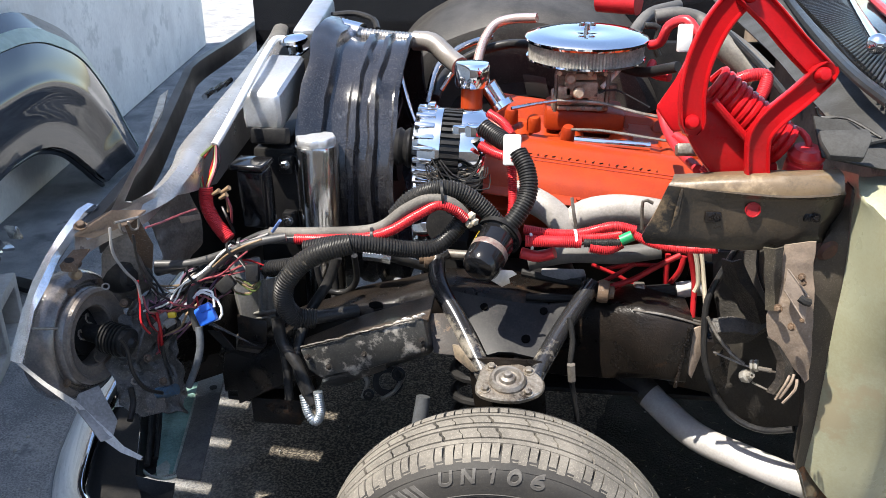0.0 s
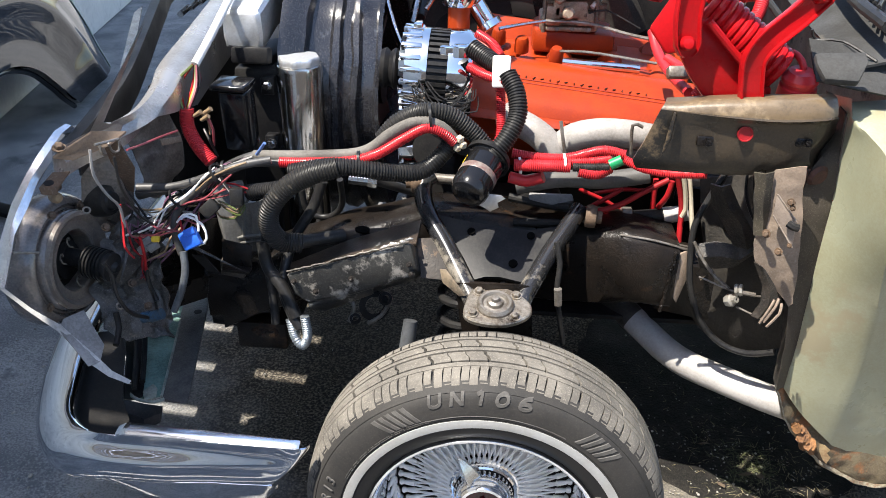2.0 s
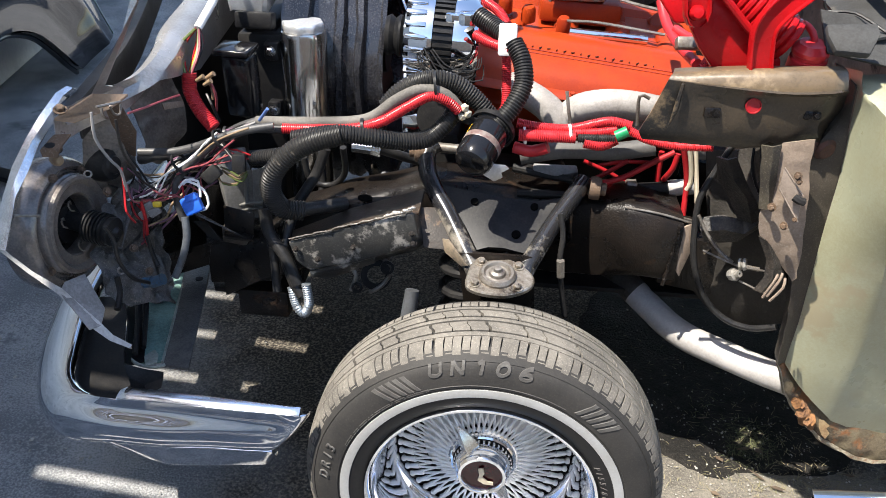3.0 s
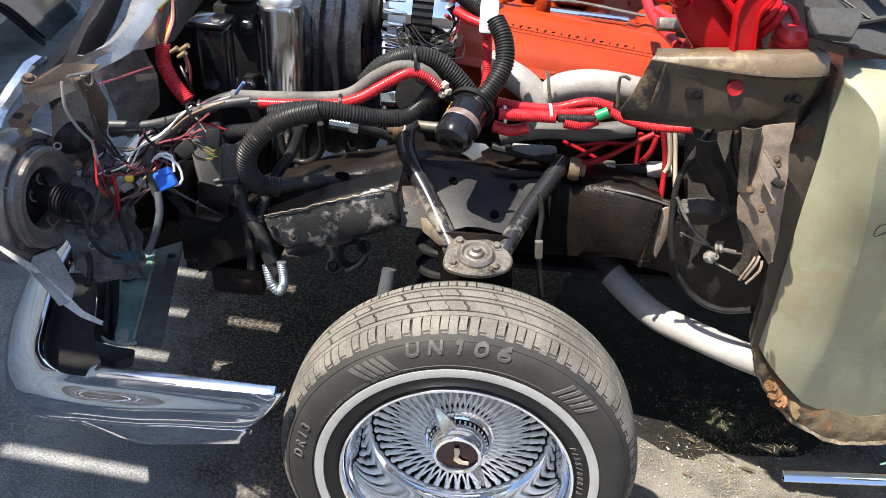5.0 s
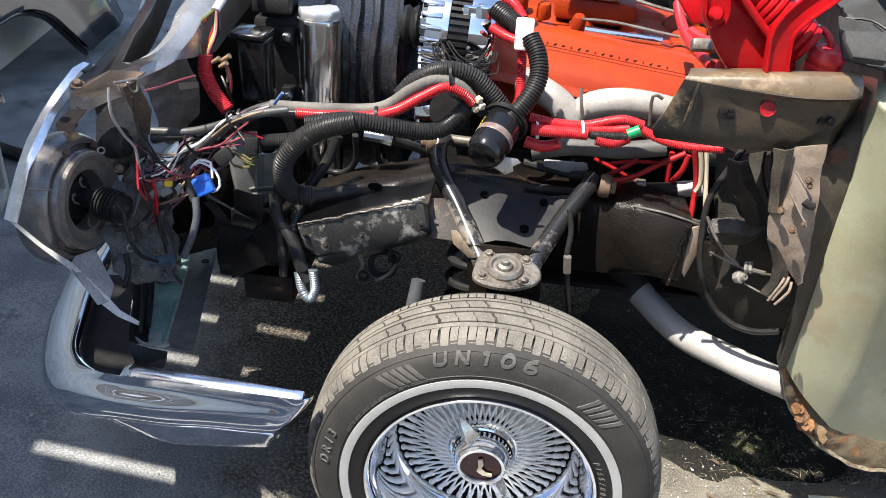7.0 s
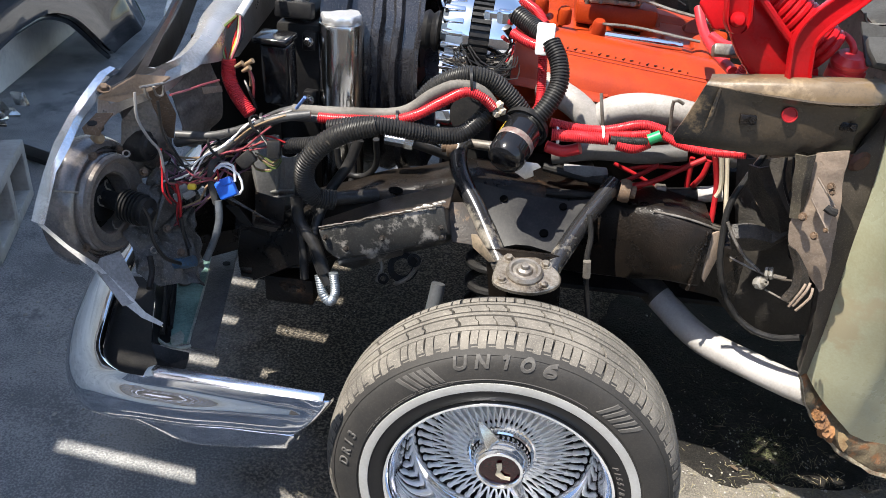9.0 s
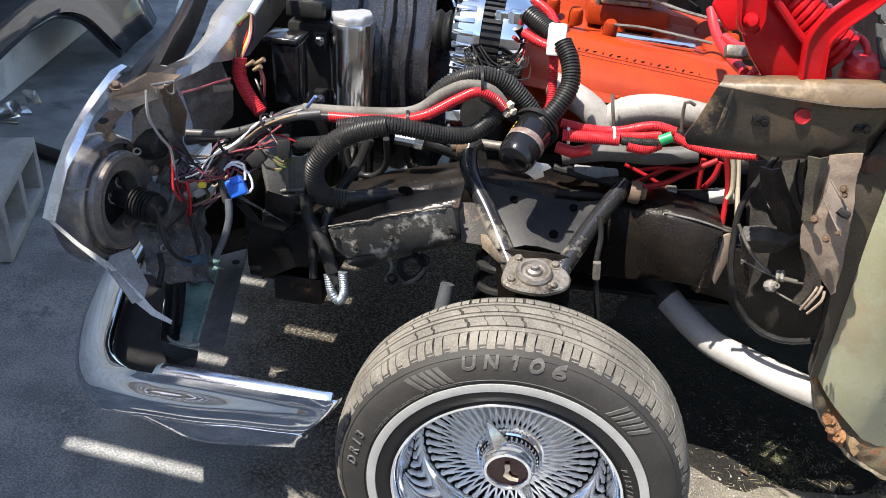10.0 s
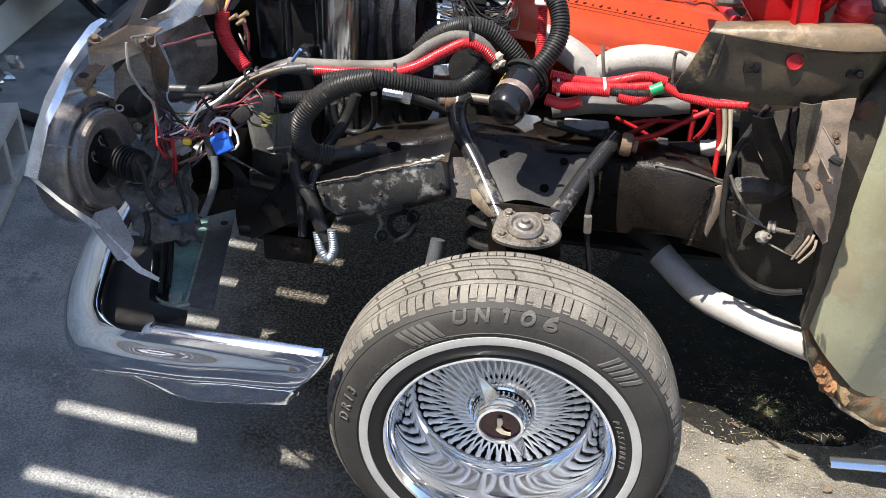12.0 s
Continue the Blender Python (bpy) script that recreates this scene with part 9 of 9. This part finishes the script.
wire("black", ((-0.463, 0.28, 0.76), (-0.455, 0.275, 0.733), (-0.437, 0.27, 0.712), (-0.423, 0.27, 0.699)), 0.0021)
for k in range(7):
    o = Vector((0.006 * math.sin(k * 1.9), 0.004 * math.cos(k * 2.7), 0.005 * math.sin(k * 3.1)))
    wire(("black", "purple", "grey", "black", "pink", "black", "white")[k], [Vector((-0.476, 0.285, 0.732)) + o, Vector((-0.505, 0.28, 0.71)) + o * 1.8, Vector((-0.542, 0.27, 0.684)) + o * 2.2, Vector((-0.571, 0.262, 0.658)) + o * 3, Vector((-0.603, 0.25, 0.641)) + o * 3], 0.0021)
for k in range(6):
    o = Vector((0.008 * math.sin(k * 2.3), 0, 0.007 * math.cos(k * 1.9)))
    wire("green" if k % 2 else "tan", [Vector((-0.472, 0.29, 0.679)) + o, Vector((-0.459, 0.285, 0.669)) + o * 1.6, Vector((-0.441, 0.285, 0.664)) + o, Vector((-0.43, 0.29, 0.679)) + o * 0.5], 0.0016)
anchors = [(-0.625, 0.27, 0.682), (-0.607, 0.23, 0.643), (-0.587, 0.24, 0.66), (-0.558, 0.23, 0.642), (-0.543, 0.255, 0.668), (-0.532, 0.275, 0.692), (-0.509, 0.265, 0.675), (-0.49, 0.28, 0.699), (-0.477, 0.28, 0.665), (-0.457, 0.285, 0.714), (-0.577, 0.22, 0.605), (-0.595, 0.215, 0.57)]
dice = random.Random(11)
for k in range(9):
    o = [Vector((dice.gauss(0, 0.006), dice.gauss(0, 0.005), dice.gauss(0, 0.006))) for _ in range(5)]
    wire(dice.choice(("black", "black", "black", "purple", "grey", "black", "red")), [Vector((-0.405, 0.295, 0.765)) + o[0] * 0.6, Vector((-0.448, 0.285, 0.746)) + o[1], Vector((-0.494, 0.28, 0.719)) + o[2] * 1.3, Vector((-0.537, 0.27, 0.693)) + o[3] * 1.8, Vector((-0.592, 0.25, 0.65)) + o[4] * 2.6], dice.uniform(0.0016, 0.0024), 0.005)
for k in range(20):
    a_, b_ = dice.sample(anchors, 2)
    a_, b_ = Vector(a_), Vector(b_)
    mid = (a_ + b_) / 2 + Vector((dice.uniform(-0.02, 0.02), dice.uniform(-0.015, 0.01), -dice.uniform(0.005, 0.035)))
    wire(dice.choice(("black", "black", "black", "purple", "purple", "grey", "pink", "purple", "black", "tan")), [a_, a_.lerp(mid, 0.5) + Vector((0.008, 0, dice.uniform(-0.012, 0.012))), mid, mid.lerp(b_, 0.5) + Vector((-0.006, 0, dice.uniform(-0.012, 0.012))), b_], dice.uniform(0.0013, 0.0022), 0.009)
hose("lamp_lead", [(-0.511, 0.21, 0.63), (-0.508, 0.2, 0.6), (-0.515, 0.19, 0.567), (-0.529, 0.18, 0.532)], 0.0062, mat("blue_grey_cord", (0.085, 0.095, 0.11), (0.05, 0.055, 0.06), rough=0.5, scale=30, bump=0.15), "blue-grey taped cord down to the lamp plug", ribbed=False, category="cord")
hose("lamp_lead", [(-0.565, 0.059, 0.689), (-0.56, 0.065, 0.667), (-0.555, 0.061, 0.632), (-0.55, 0.08, 0.591), (-0.55, 0.129, 0.551)], 0.0032, BLACK_PLASTIC, "thin black cord from the headlight boot", ribbed=False, category="cord")
hose("lamp_lead", [(-0.576, 0.2, 0.596), (-0.572, 0.2, 0.564), (-0.56, 0.19, 0.544)], 0.004, BLACK_PLASTIC, "short black taped cord end", ribbed=False, category="cord")
bm = bmesh.new()
slab(bm, aim((-0.489, 0.195, 0.662), (0.1, -0.9, 0.4)) @ pose(0, 0, 0, 0, 0, 25), (0.030, 0.030, 0.018), 0.004)
slab(bm, aim((-0.489, 0.195, 0.675), (0.1, -0.9, 0.4)) @ pose(0, 0, 0, 0, 0, 25), (0.018, 0.012, 0.012), 0.002)
solo("blue_connector", bm, BLUE_PLASTIC, "bright blue plastic wire connector", "connector")
bm = bmesh.new()
rod(bm, (-0.56, 0.16, 0.531), (-0.54, 0.16, 0.54), 0.0095, segs=14)
rod(bm, (-0.575, 0.16, 0.529), (-0.56, 0.16, 0.533), 0.009, segs=12)
solo("blue_plug", bm, mat("teal_blue_plug", (0.012, 0.09, 0.20), (0.03, 0.05, 0.07), rough=0.45), "dusty blue lamp plug", "connector")
bm = bmesh.new()
CLEAR_GREY = mat("clear_grey_plastic", (0.17, 0.165, 0.16), (0.11, 0.105, 0.10), rough=0.3)
for p in ((-0.573, 0.215, 0.642), (-0.56, 0.21, 0.636), (-0.577, 0.21, 0.631)):
    bm = bmesh.new()
    slab(bm, aim(p, (0.2, -0.9, 0.3)) @ pose(0, 0, 0, 0, 0, 30), (0.02, 0.014, 0.012), 0.003)
    solo("grey_connector", bm, CLEAR_GREY, "grey plastic connector in the harness", "connector", "grey connectors")
bm = bmesh.new()
slab(bm, aim((-0.552, 0.205, 0.653), (0.2, -0.9, 0.3)), (0.014, 0.010, 0.010), 0.003)
solo("yellow_connector", bm, YELLOW_PLASTIC, "small yellow wire connector", "connector")
bm = bmesh.new()
slab(bm, aim((-0.483, 0.275, 0.679), (0.2, -0.9, 0.3)) @ pose(0, 0, 0, 0, 0, 40), (0.03, 0.024, 0.02), 0.003)
solo("black_connector", bm, BLACK_PLASTIC, "black plastic connector in the harness", "connector", "black connectors")
bm = bmesh.new()
slab(bm, aim((-0.434, 0.275, 0.703), (0.2, -0.9, 0.3)), (0.022, 0.03, 0.02), 0.003)
solo("black_connector", bm, BLACK_PLASTIC, "black plastic connector in the harness", "connector", "black connectors")
TAPE = bpy.data.materials["black_tape"]
hose("harness_trunk", [(-0.363, 0.250, 0.782), (-0.404, 0.240, 0.776), (-0.439, 0.235, 0.765), (-0.484, 0.235, 0.746), (-0.523, 0.235, 0.734), (-0.552, 0.235, 0.731), (-0.583, 0.235, 0.729)], 0.0068, TAPE, "crooked black taped harness branch", ribbed=False, category="harness")
hose("harness_trunk", [(-0.432, 0.235, 0.771), (-0.471, 0.235, 0.740), (-0.506, 0.235, 0.709), (-0.526, 0.230, 0.681), (-0.527, 0.225, 0.653), (-0.519, 0.220, 0.619)], 0.0060, TAPE, "black taped harness branch that bends down", ribbed=False, category="harness")
for c, r, pts in (("white", 0.0016, [(-0.588, 0.222, 0.654), (-0.562, 0.222, 0.667), (-0.543, 0.222, 0.696), (-0.510, 0.222, 0.715), (-0.483, 0.222, 0.739), (-0.462, 0.226, 0.762), (-0.440, 0.238, 0.766)]),
                  ("white", 0.0015, [(-0.564, 0.224, 0.654), (-0.548, 0.224, 0.676), (-0.534, 0.224, 0.703), (-0.506, 0.224, 0.719), (-0.471, 0.224, 0.752), (-0.446, 0.224, 0.776)]),
                  ("tan", 0.0018, [(-0.480, 0.222, 0.735), (-0.455, 0.222, 0.757), (-0.425, 0.222, 0.774), (-0.395, 0.226, 0.786)]),
                  ("pink", 0.0018, [(-0.565, 0.220, 0.676), (-0.552, 0.220, 0.665), (-0.526, 0.220, 0.662), (-0.513, 0.220, 0.682)]),
                  ("pink", 0.0018, [(-0.520, 0.222, 0.700), (-0.496, 0.222, 0.713), (-0.467, 0.222, 0.724), (-0.438, 0.222, 0.749), (-0.419, 0.222, 0.766)]),
                  ("black", 0.0024, [(-0.568, 0.190, 0.602), (-0.568, 0.190, 0.575), (-0.564, 0.190, 0.543), (-0.563, 0.190, 0.521)]),
                  ("red", 0.0026, [(-0.576, 0.200, 0.658), (-0.573, 0.200, 0.628), (-0.575, 0.200, 0.596)])):
    wire(c, pts, r, 0.003)
for p, d_, r_ in (((-0.445, 0.232, 0.762), (0.8, 0, 0.6), 0.016), ((-0.515, 0.232, 0.716), (0.75, 0, 0.6), 0.018)):
    bm = bmesh.new()
    lathe(bm, [(r_, -0.0022), (r_ + 0.0014, -0.0022), (r_ + 0.0014, 0.0022), (r_, 0.0022)], aim(p, d_), 20, close=True)
    solo("cable_tie", bm, BLACK_PLASTIC, "black plastic cable tie round the harness", "cable tie", "cable ties")
# cable ties
for pts in (((-0.462, 0.285, 0.759), (-0.454, 0.28, 0.736)), ((-0.534, 0.28, 0.72), (-0.524, 0.275, 0.692)), ((-0.232, 0.285, 0.789), (-0.227, 0.275, 0.764)), ((-0.326, 0.275, 0.775), (-0.322, 0.275, 0.763)), ((0.1, 0.35, 0.774), (0.107, 0.34, 0.752)), ((0.029, 0.35, 0.766), (0.031, 0.34, 0.745)), ((-0.124, 0.335, 0.855), (-0.113, 0.315, 0.821))):
    d_ = (Vector(pts[1]) - Vector(pts[0]))
    c_ = (Vector(pts[0]) + Vector(pts[1])) / 2
    bm = bmesh.new()
    r_ = d_.length / 2 + 0.002
    lathe(bm, [(r_, -0.0022), (r_ + 0.0012, -0.0022), (r_ + 0.0012, 0.0022), (r_, 0.0022)], aim(c_ + Vector((0, 0.012, -0.006)), Vector((1, 0.1, 0.1))), 20, close=True)
    solo("cable_tie", bm, BLACK_PLASTIC if pts[0][0] < 0 else WHITE_PLASTIC, "plastic cable tie round the looms", "cable tie", "cable ties")
solo("blue_wire_end", tube([(-0.395, 0.28, 0.778), (-0.386, 0.275, 0.79), (-0.377, 0.27, 0.802)], 0.0028, 8), mat("pale_blue_wire", (0.12, 0.2, 0.45), rough=0.5), "cut pale blue wire end", "wire")

# ---- far side of the engine bay ----
far_fender = thing("far_inner_fender", (0.0, 1.45, 0.5), "dusty grey wheelhouse on the far side", "car body")
bm = bmesh.new()
rows = []
for i in range(57):
    a = math.pi * (0.04 + 0.92 * i / 56)
    p = Vector((-0.02 - 0.378 * math.cos(a), 1.35, 0.72 + 0.281 * math.sin(a)))
    out = Vector((-math.cos(a), 0, math.sin(a)))
    rows.append([wave(p + out * o + Vector((0, y, 0)), 7, 0.010) for o, y in ((-0.20, 0.0), (-0.12, -0.035), (-0.06, -0.05), (-0.025, -0.045), (-0.005, -0.02), (0.012, 0.02), (0.028, 0.07), (0.040, 0.14), (0.048, 0.22), (0.050, 0.32))])
skin(bm, rows, 0.004)
part("wheelhouse", bm, mat("dusty_beige_grey", (0.046, 0.042, 0.038), (0.020, 0.019, 0.018), rough=0.50, scale=10, bump=0.25, rough_var=0.2, stain=(0.085, 0.078, 0.068), stain_scale=5, stain_from=0.60, spec=0.3, dust=0.2), far_fender)
bm = bmesh.new()
slab(bm, pose(0.0, 1.36, 0.62), (1.3, 0.03, 0.62), 0.01)
part("apron", bm, BLACK_SATIN, far_fender)
for k in range(4):
    bm = bmesh.new()
    plate(bm, [(-0.02 + 0.085 * k, 1.335, 0.86 - 0.012 * k), (0.04 + 0.085 * k, 1.335, 0.855 - 0.012 * k), (0.065 + 0.085 * k, 1.335, 0.77), (0.0 + 0.085 * k, 1.335, 0.78)], 0.004, normal=(0, -1, 0), bevel=0.001)
    part("pressed_panel", bm, mat("dark_grey_paint", (0.022, 0.021, 0.020), rough=0.5) if k == 0 else bpy.data.materials["dark_grey_paint"], far_fender)
bm = bmesh.new()
slab(bm, pose(0.0, 1.75, 0.72), (1.8, 0.02, 0.86), 0.01)
part("outer_skin", bm, BLACK_GLOSS, far_fender)
bm = bmesh.new()
rod(bm, (0.172, 1.25, 1.045), (0.265, 1.2, 1.045), 0.03, segs=16)
part("red_reservoir", bm, RED_PLASTIC, far_fender)
for pts, r, m__ in (([(-0.11, 0.95, 0.939), (-0.1, 0.98, 0.978), (-0.076, 1, 1.014), (-0.038, 1, 1.028), (0.02, 0.98, 1.034)], 0.011, mat("copper_pink_hose", (0.68, 0.50, 0.44), (0.6, 0.42, 0.36), rough=0.25, metal=0.7)), ([(-0.201, 0.9, 0.864), (-0.187, 1, 0.902), (-0.124, 1.05, 0.94), (-0.044, 1.05, 0.964), (0.022, 1, 0.971)], 0.011, BLACK_PLASTIC), ([(-0.214, 0.85, 0.862), (-0.201, 0.95, 0.924), (-0.154, 1, 0.961), (-0.085, 1.05, 0.981)], 0.008, DULL_CHROME), ([(-0.188, 0.9, 0.883), (-0.165, 0.92, 0.918), (-0.15, 0.92, 0.928)], 0.006, DULL_CHROME), ([(0.236, 1, 1), (0.282, 1.1, 1.031), (0.36, 1.2, 1.04)], 0.014, bpy.data.materials["dusty_rubber"]), ([(0.254, 0.95, 1.026), (0.285, 0.95, 1.021), (0.282, 0.95, 0.984), (0.291, 0.95, 0.96)], 0.007, GREY_LOOM), ([(0.283, 1, 1.038), (0.331, 1, 1.045), (0.381, 1, 1.033), (0.402, 0.95, 1.011)], 0.016, bpy.data.materials["dusty_rubber"]), ([(0.203, 0.85, 0.952), (0.247, 0.82, 0.949), (0.304, 0.75, 0.975)], 0.011, BLACK_PLASTIC)):
    hose("bay_hose", pts, r, m__, "hose crossing the far side of the engine bay", ribbed=False, group="hoses over the engine")

# ---- things lying beside the wall ----
blk = thing("concrete_block", (-1.57, 0.98, 0), "grey two-hole concrete block lying on its side", "concrete block")
dl_ = Vector((0.18, -0.49, 0)).normalized()
BM_ = Matrix.Translation(Vector((-1.58, 1.26, 0))) @ Matrix.Rotation(math.atan2(dl_.y, dl_.x), 4, "Z")
bm = bmesh.new()
LB, WB, HB = 0.44, 0.19, 0.195
xs_ = [0.0, 0.035, LB / 2 - 0.018, LB / 2 + 0.018, LB - 0.035, LB]
zs_ = [0.0, 0.034, HB - 0.034, HB]
grid = {(i, k, y): bm.verts.new(BM_ @ Vector((xs_[i], y, zs_[k]))) for i in range(6) for k in range(4) for y in (0.0, -WB)}
solid = lambda i, k: not (k == 1 and i in (1, 3))
for i in range(5):
    for k in range(3):
        if not solid(i, k):
            for e0, e1 in (((i, k), (i + 1, k)), ((i + 1, k), (i + 1, k + 1)), ((i + 1, k + 1), (i, k + 1)), ((i, k + 1), (i, k))):
                bm.faces.new((grid[(*e0, 0.0)], grid[(*e1, 0.0)], grid[(*e1, -WB)], grid[(*e0, -WB)]))
            continue
        for y in (0.0, -WB):
            bm.faces.new([grid[(i + a, k + b, y)] for a, b in ((0, 0), (1, 0), (1, 1), (0, 1))])
        for on, e0, e1 in ((k == 0, (i, k), (i + 1, k)), (k == 2, (i, k + 1), (i + 1, k + 1)), (i == 0, (i, k), (i, k + 1)), (i == 4, (i + 1, k), (i + 1, k + 1))):
            if on:
                bm.faces.new((grid[(*e0, 0.0)], grid[(*e1, 0.0)], grid[(*e1, -WB)], grid[(*e0, -WB)]))
bmesh.ops.recalc_face_normals(bm, faces=bm.faces)
bmesh.ops.bevel(bm, geom=[e for e in bm.edges if len(e.link_faces) == 2 and e.calc_face_angle(0) > 0.8], offset=0.004, segments=2, affect="EDGES", profile=0.5)
part("body", bm, CONCRETE, blk)

loose = thing("loose_fender", (-1.9, 2.2, 0), "glossy black car fender leaning against the wall", "fender")
arch_c = Vector((-1.95, 1.95, 0.16))
bm = bmesh.new()
rows = []
up_line = [(-2.085, 1.771, 0.844), (-2.149, 2.110, 0.835), (-2.203, 2.454, 0.829), (-2.242, 2.713, 0.768), (-2.267, 3.010, 0.628), (-2.225, 3.162, 0.373), (-2.153, 3.147, 0.198), (-2.103, 3.151, 0.063)]
dn_line = [(-1.872, 1.485, 0.308), (-1.924, 1.766, 0.333), (-1.950, 1.900, 0.336), (-1.978, 2.103, 0.327), (-1.991, 2.284, 0.266), (-1.984, 2.408, 0.164), (-1.978, 2.478, 0.094), (-1.998, 2.585, 0.025)]
pairs = ladder(dn_line, up_line, 10)
dl = [a for a, b in pairs]
for a, b in pairs:
    row = []
    for j in range(33):
        u = j / 32
        bulge = 0.10 * math.sin(math.pi * u) + 0.018 * math.exp(-((u - 0.40) / 0.06) ** 2) + 0.035 * max(0.0, 0.16 - u) / 0.16
        row.append(a.lerp(b, u) + Vector((0.88, 0.10, 0.45)) * bulge)
    rows.append([a + Vector((-0.03, 0.05, -0.01))] + row)
skin(bm, rows, 0.004)
part("skin", bm, BLACK_MIRROR, loose, angle=80)
# narrow pale green band just off the skin
bm = bmesh.new()
skin(bm, [[r[j] + Vector((0.003, -0.004, 0.002)) for j in (24, 25, 26, 27, 28)] for r in rows], 0.003)
part("trim_strip", bm, mat("pale_green_strip", (0.34, 0.42, 0.36), (0.26, 0.33, 0.28), rough=0.35, scale=20, bump=0.05), loose, "pale green strip along the fender")
bm = bmesh.new()
sweep(bm, [p + Vector((0, -0.004, 0)) for p in dl], 0.012, 8)
part("arch_lip", bm, BLACK_GLOSS, loose)
bm = bmesh.new()
for k in range(5):
    p = Vector((-1.866, 1.559, 0.1)) + Vector((0.03 * k - 0.06, 0.05 * math.sin(k * 2), 0.02 * k))
    slab(bm, Matrix.Translation(p) @ pose(0, 0, 0, 20 * k, 15, 40 + 25 * k), (0.14, 0.05, 0.012), 0.003)
solo("scrap_metal", bm, DULL_CHROME, "crumpled bright scrap metal on the ground", "scrap")
bm = bmesh.new()
slab(bm, Matrix.Translation((-1.643, 1.479, 0.02)) @ pose(0, 0, 0, 0, 0, -20), (0.34, 0.06, 0.02), 0.004)
solo("scrap_bar", bm, BLACK_SATIN, "dark bar lying on the ground by the block", "scrap")

# ---- ground clutter ----
bm = bmesh.new()
for k in range(1500):
    x, y = random.uniform(-1.6, 1.5), random.uniform(-0.25, 1.7)
    if random.random() < 0.45:
        x, y = random.gauss(0.55, 0.22), random.gauss(0.42, 0.18)
    r = random.uniform(0.0008, 0.0024) + (0.0015 if random.random() < 0.06 else 0.0)
    bmesh.ops.create_icosphere(bm, subdivisions=1, radius=r, matrix=Matrix.Translation((x, y, r * 0.3 + ground_height(x, y))) @ Matrix.Diagonal((1, random.uniform(0.6, 1.4), 0.6, 1)))
for k in range(220):
    x, y = random.uniform(-1.9, -0.7), random.uniform(-0.3, 1.6)
    r = random.uniform(0.0018, 0.0055)
    bmesh.ops.create_icosphere(bm, subdivisions=1, radius=r, matrix=Matrix.Translation((x, y, r * 0.3 + ground_height(x, y))) @ Matrix.Diagonal((1, random.uniform(0.5, 1.8), 0.5, 1)))
solo("gravel", bm, mat("pale_grit", (0.42, 0.40, 0.36), (0.10, 0.095, 0.088), rough=0.9, scale=9), "pale grit scattered on the asphalt", "gravel", kind="stuff", smooth=False)


def blades(bm, cx, cy, sx, sy, count, length, flat):
    for k in range(count):
        x, y = random.gauss(cx, sx), random.gauss(cy, sy)
        a = random.uniform(0, 2 * math.pi)
        l_ = random.uniform(0.5, 1.2) * length
        d = Vector((math.cos(a), math.sin(a), 0))
        s = Vector((-d.y, d.x, 0)) * random.uniform(0.0003, 0.0006)
        up = (1 - flat) * random.uniform(0.3, 1.0)
        p0 = Vector((x, y, ground_height(x, y) + 0.001))
        p1 = p0 + d * l_ * 0.5 + Vector((0, 0, l_ * 0.5 * up + 0.002))
        p2 = p0 + d * l_ + Vector((0, 0, l_ * 0.35 * up + 0.002))
        v = [bm.verts.new(q) for q in (p0 - s, p0 + s, p1 + s, p1 - s, p2)]
        bm.faces.new(v[:4])
        bm.faces.new((v[3], v[2], v[4]))


gx, gy, _ = (0.571, 0.474, 0)
hx, hy, _ = (0.606, 0.327, 0)
bm = bmesh.new()
blades(bm, gx, gy, 0.035, 0.04, 260, 0.030, 0.55)
blades(bm, gx - 0.05, gy + 0.10, 0.05, 0.06, 50, 0.03, 0.7)
solo("weeds", bm, GRASS_GREEN, "thin green weeds growing through the asphalt", "weeds", kind="stuff", smooth=False)
bm = bmesh.new()
blades(bm, hx + 0.06, hy + 0.02, 0.14, 0.05, 380, 0.024, 0.93)
blades(bm, gx + 0.06, gy - 0.02, 0.08, 0.07, 190, 0.022, 0.9)
blades(bm, 0.50, 0.65, 0.17, 0.20, 170, 0.018, 0.92)
blades(bm, -0.36, 0.15, 0.03, 0.05, 50, 0.03, 0.8)
solo("dry_grass", bm, GRASS_DRY, "dry straw litter on the ground", "dry grass", kind="stuff", smooth=False)
bm = bmesh.new()
for k in range(22):
    x, y = random.gauss(hx, 0.22), random.gauss(hy + 0.1, 0.18)
    m = Matrix.Translation((x, y, ground_height(x, y) + 0.005)) @ pose(0, 0, 0, random.uniform(-25, 25), random.uniform(-25, 25), random.uniform(0, 360))
    l_, w = random.uniform(0.010, 0.024), random.uniform(0.004, 0.009)
    pts = [(-l_, 0, 0), (-l_ * 0.3, w, 0.002), (l_ * 0.5, w * 0.7, 0), (l_, 0, 0.003), (l_ * 0.5, -w * 0.7, 0), (-l_ * 0.3, -w, 0.002)]
    bm.faces.new([bm.verts.new(m @ Vector(p)) for p in pts])
solo("dead_leaves", bm, mat("dead_leaf", (0.12, 0.085, 0.055), (0.07, 0.05, 0.034), rough=0.8), "curled brown dead leaves on the ground", "leaves", kind="stuff", smooth=False)
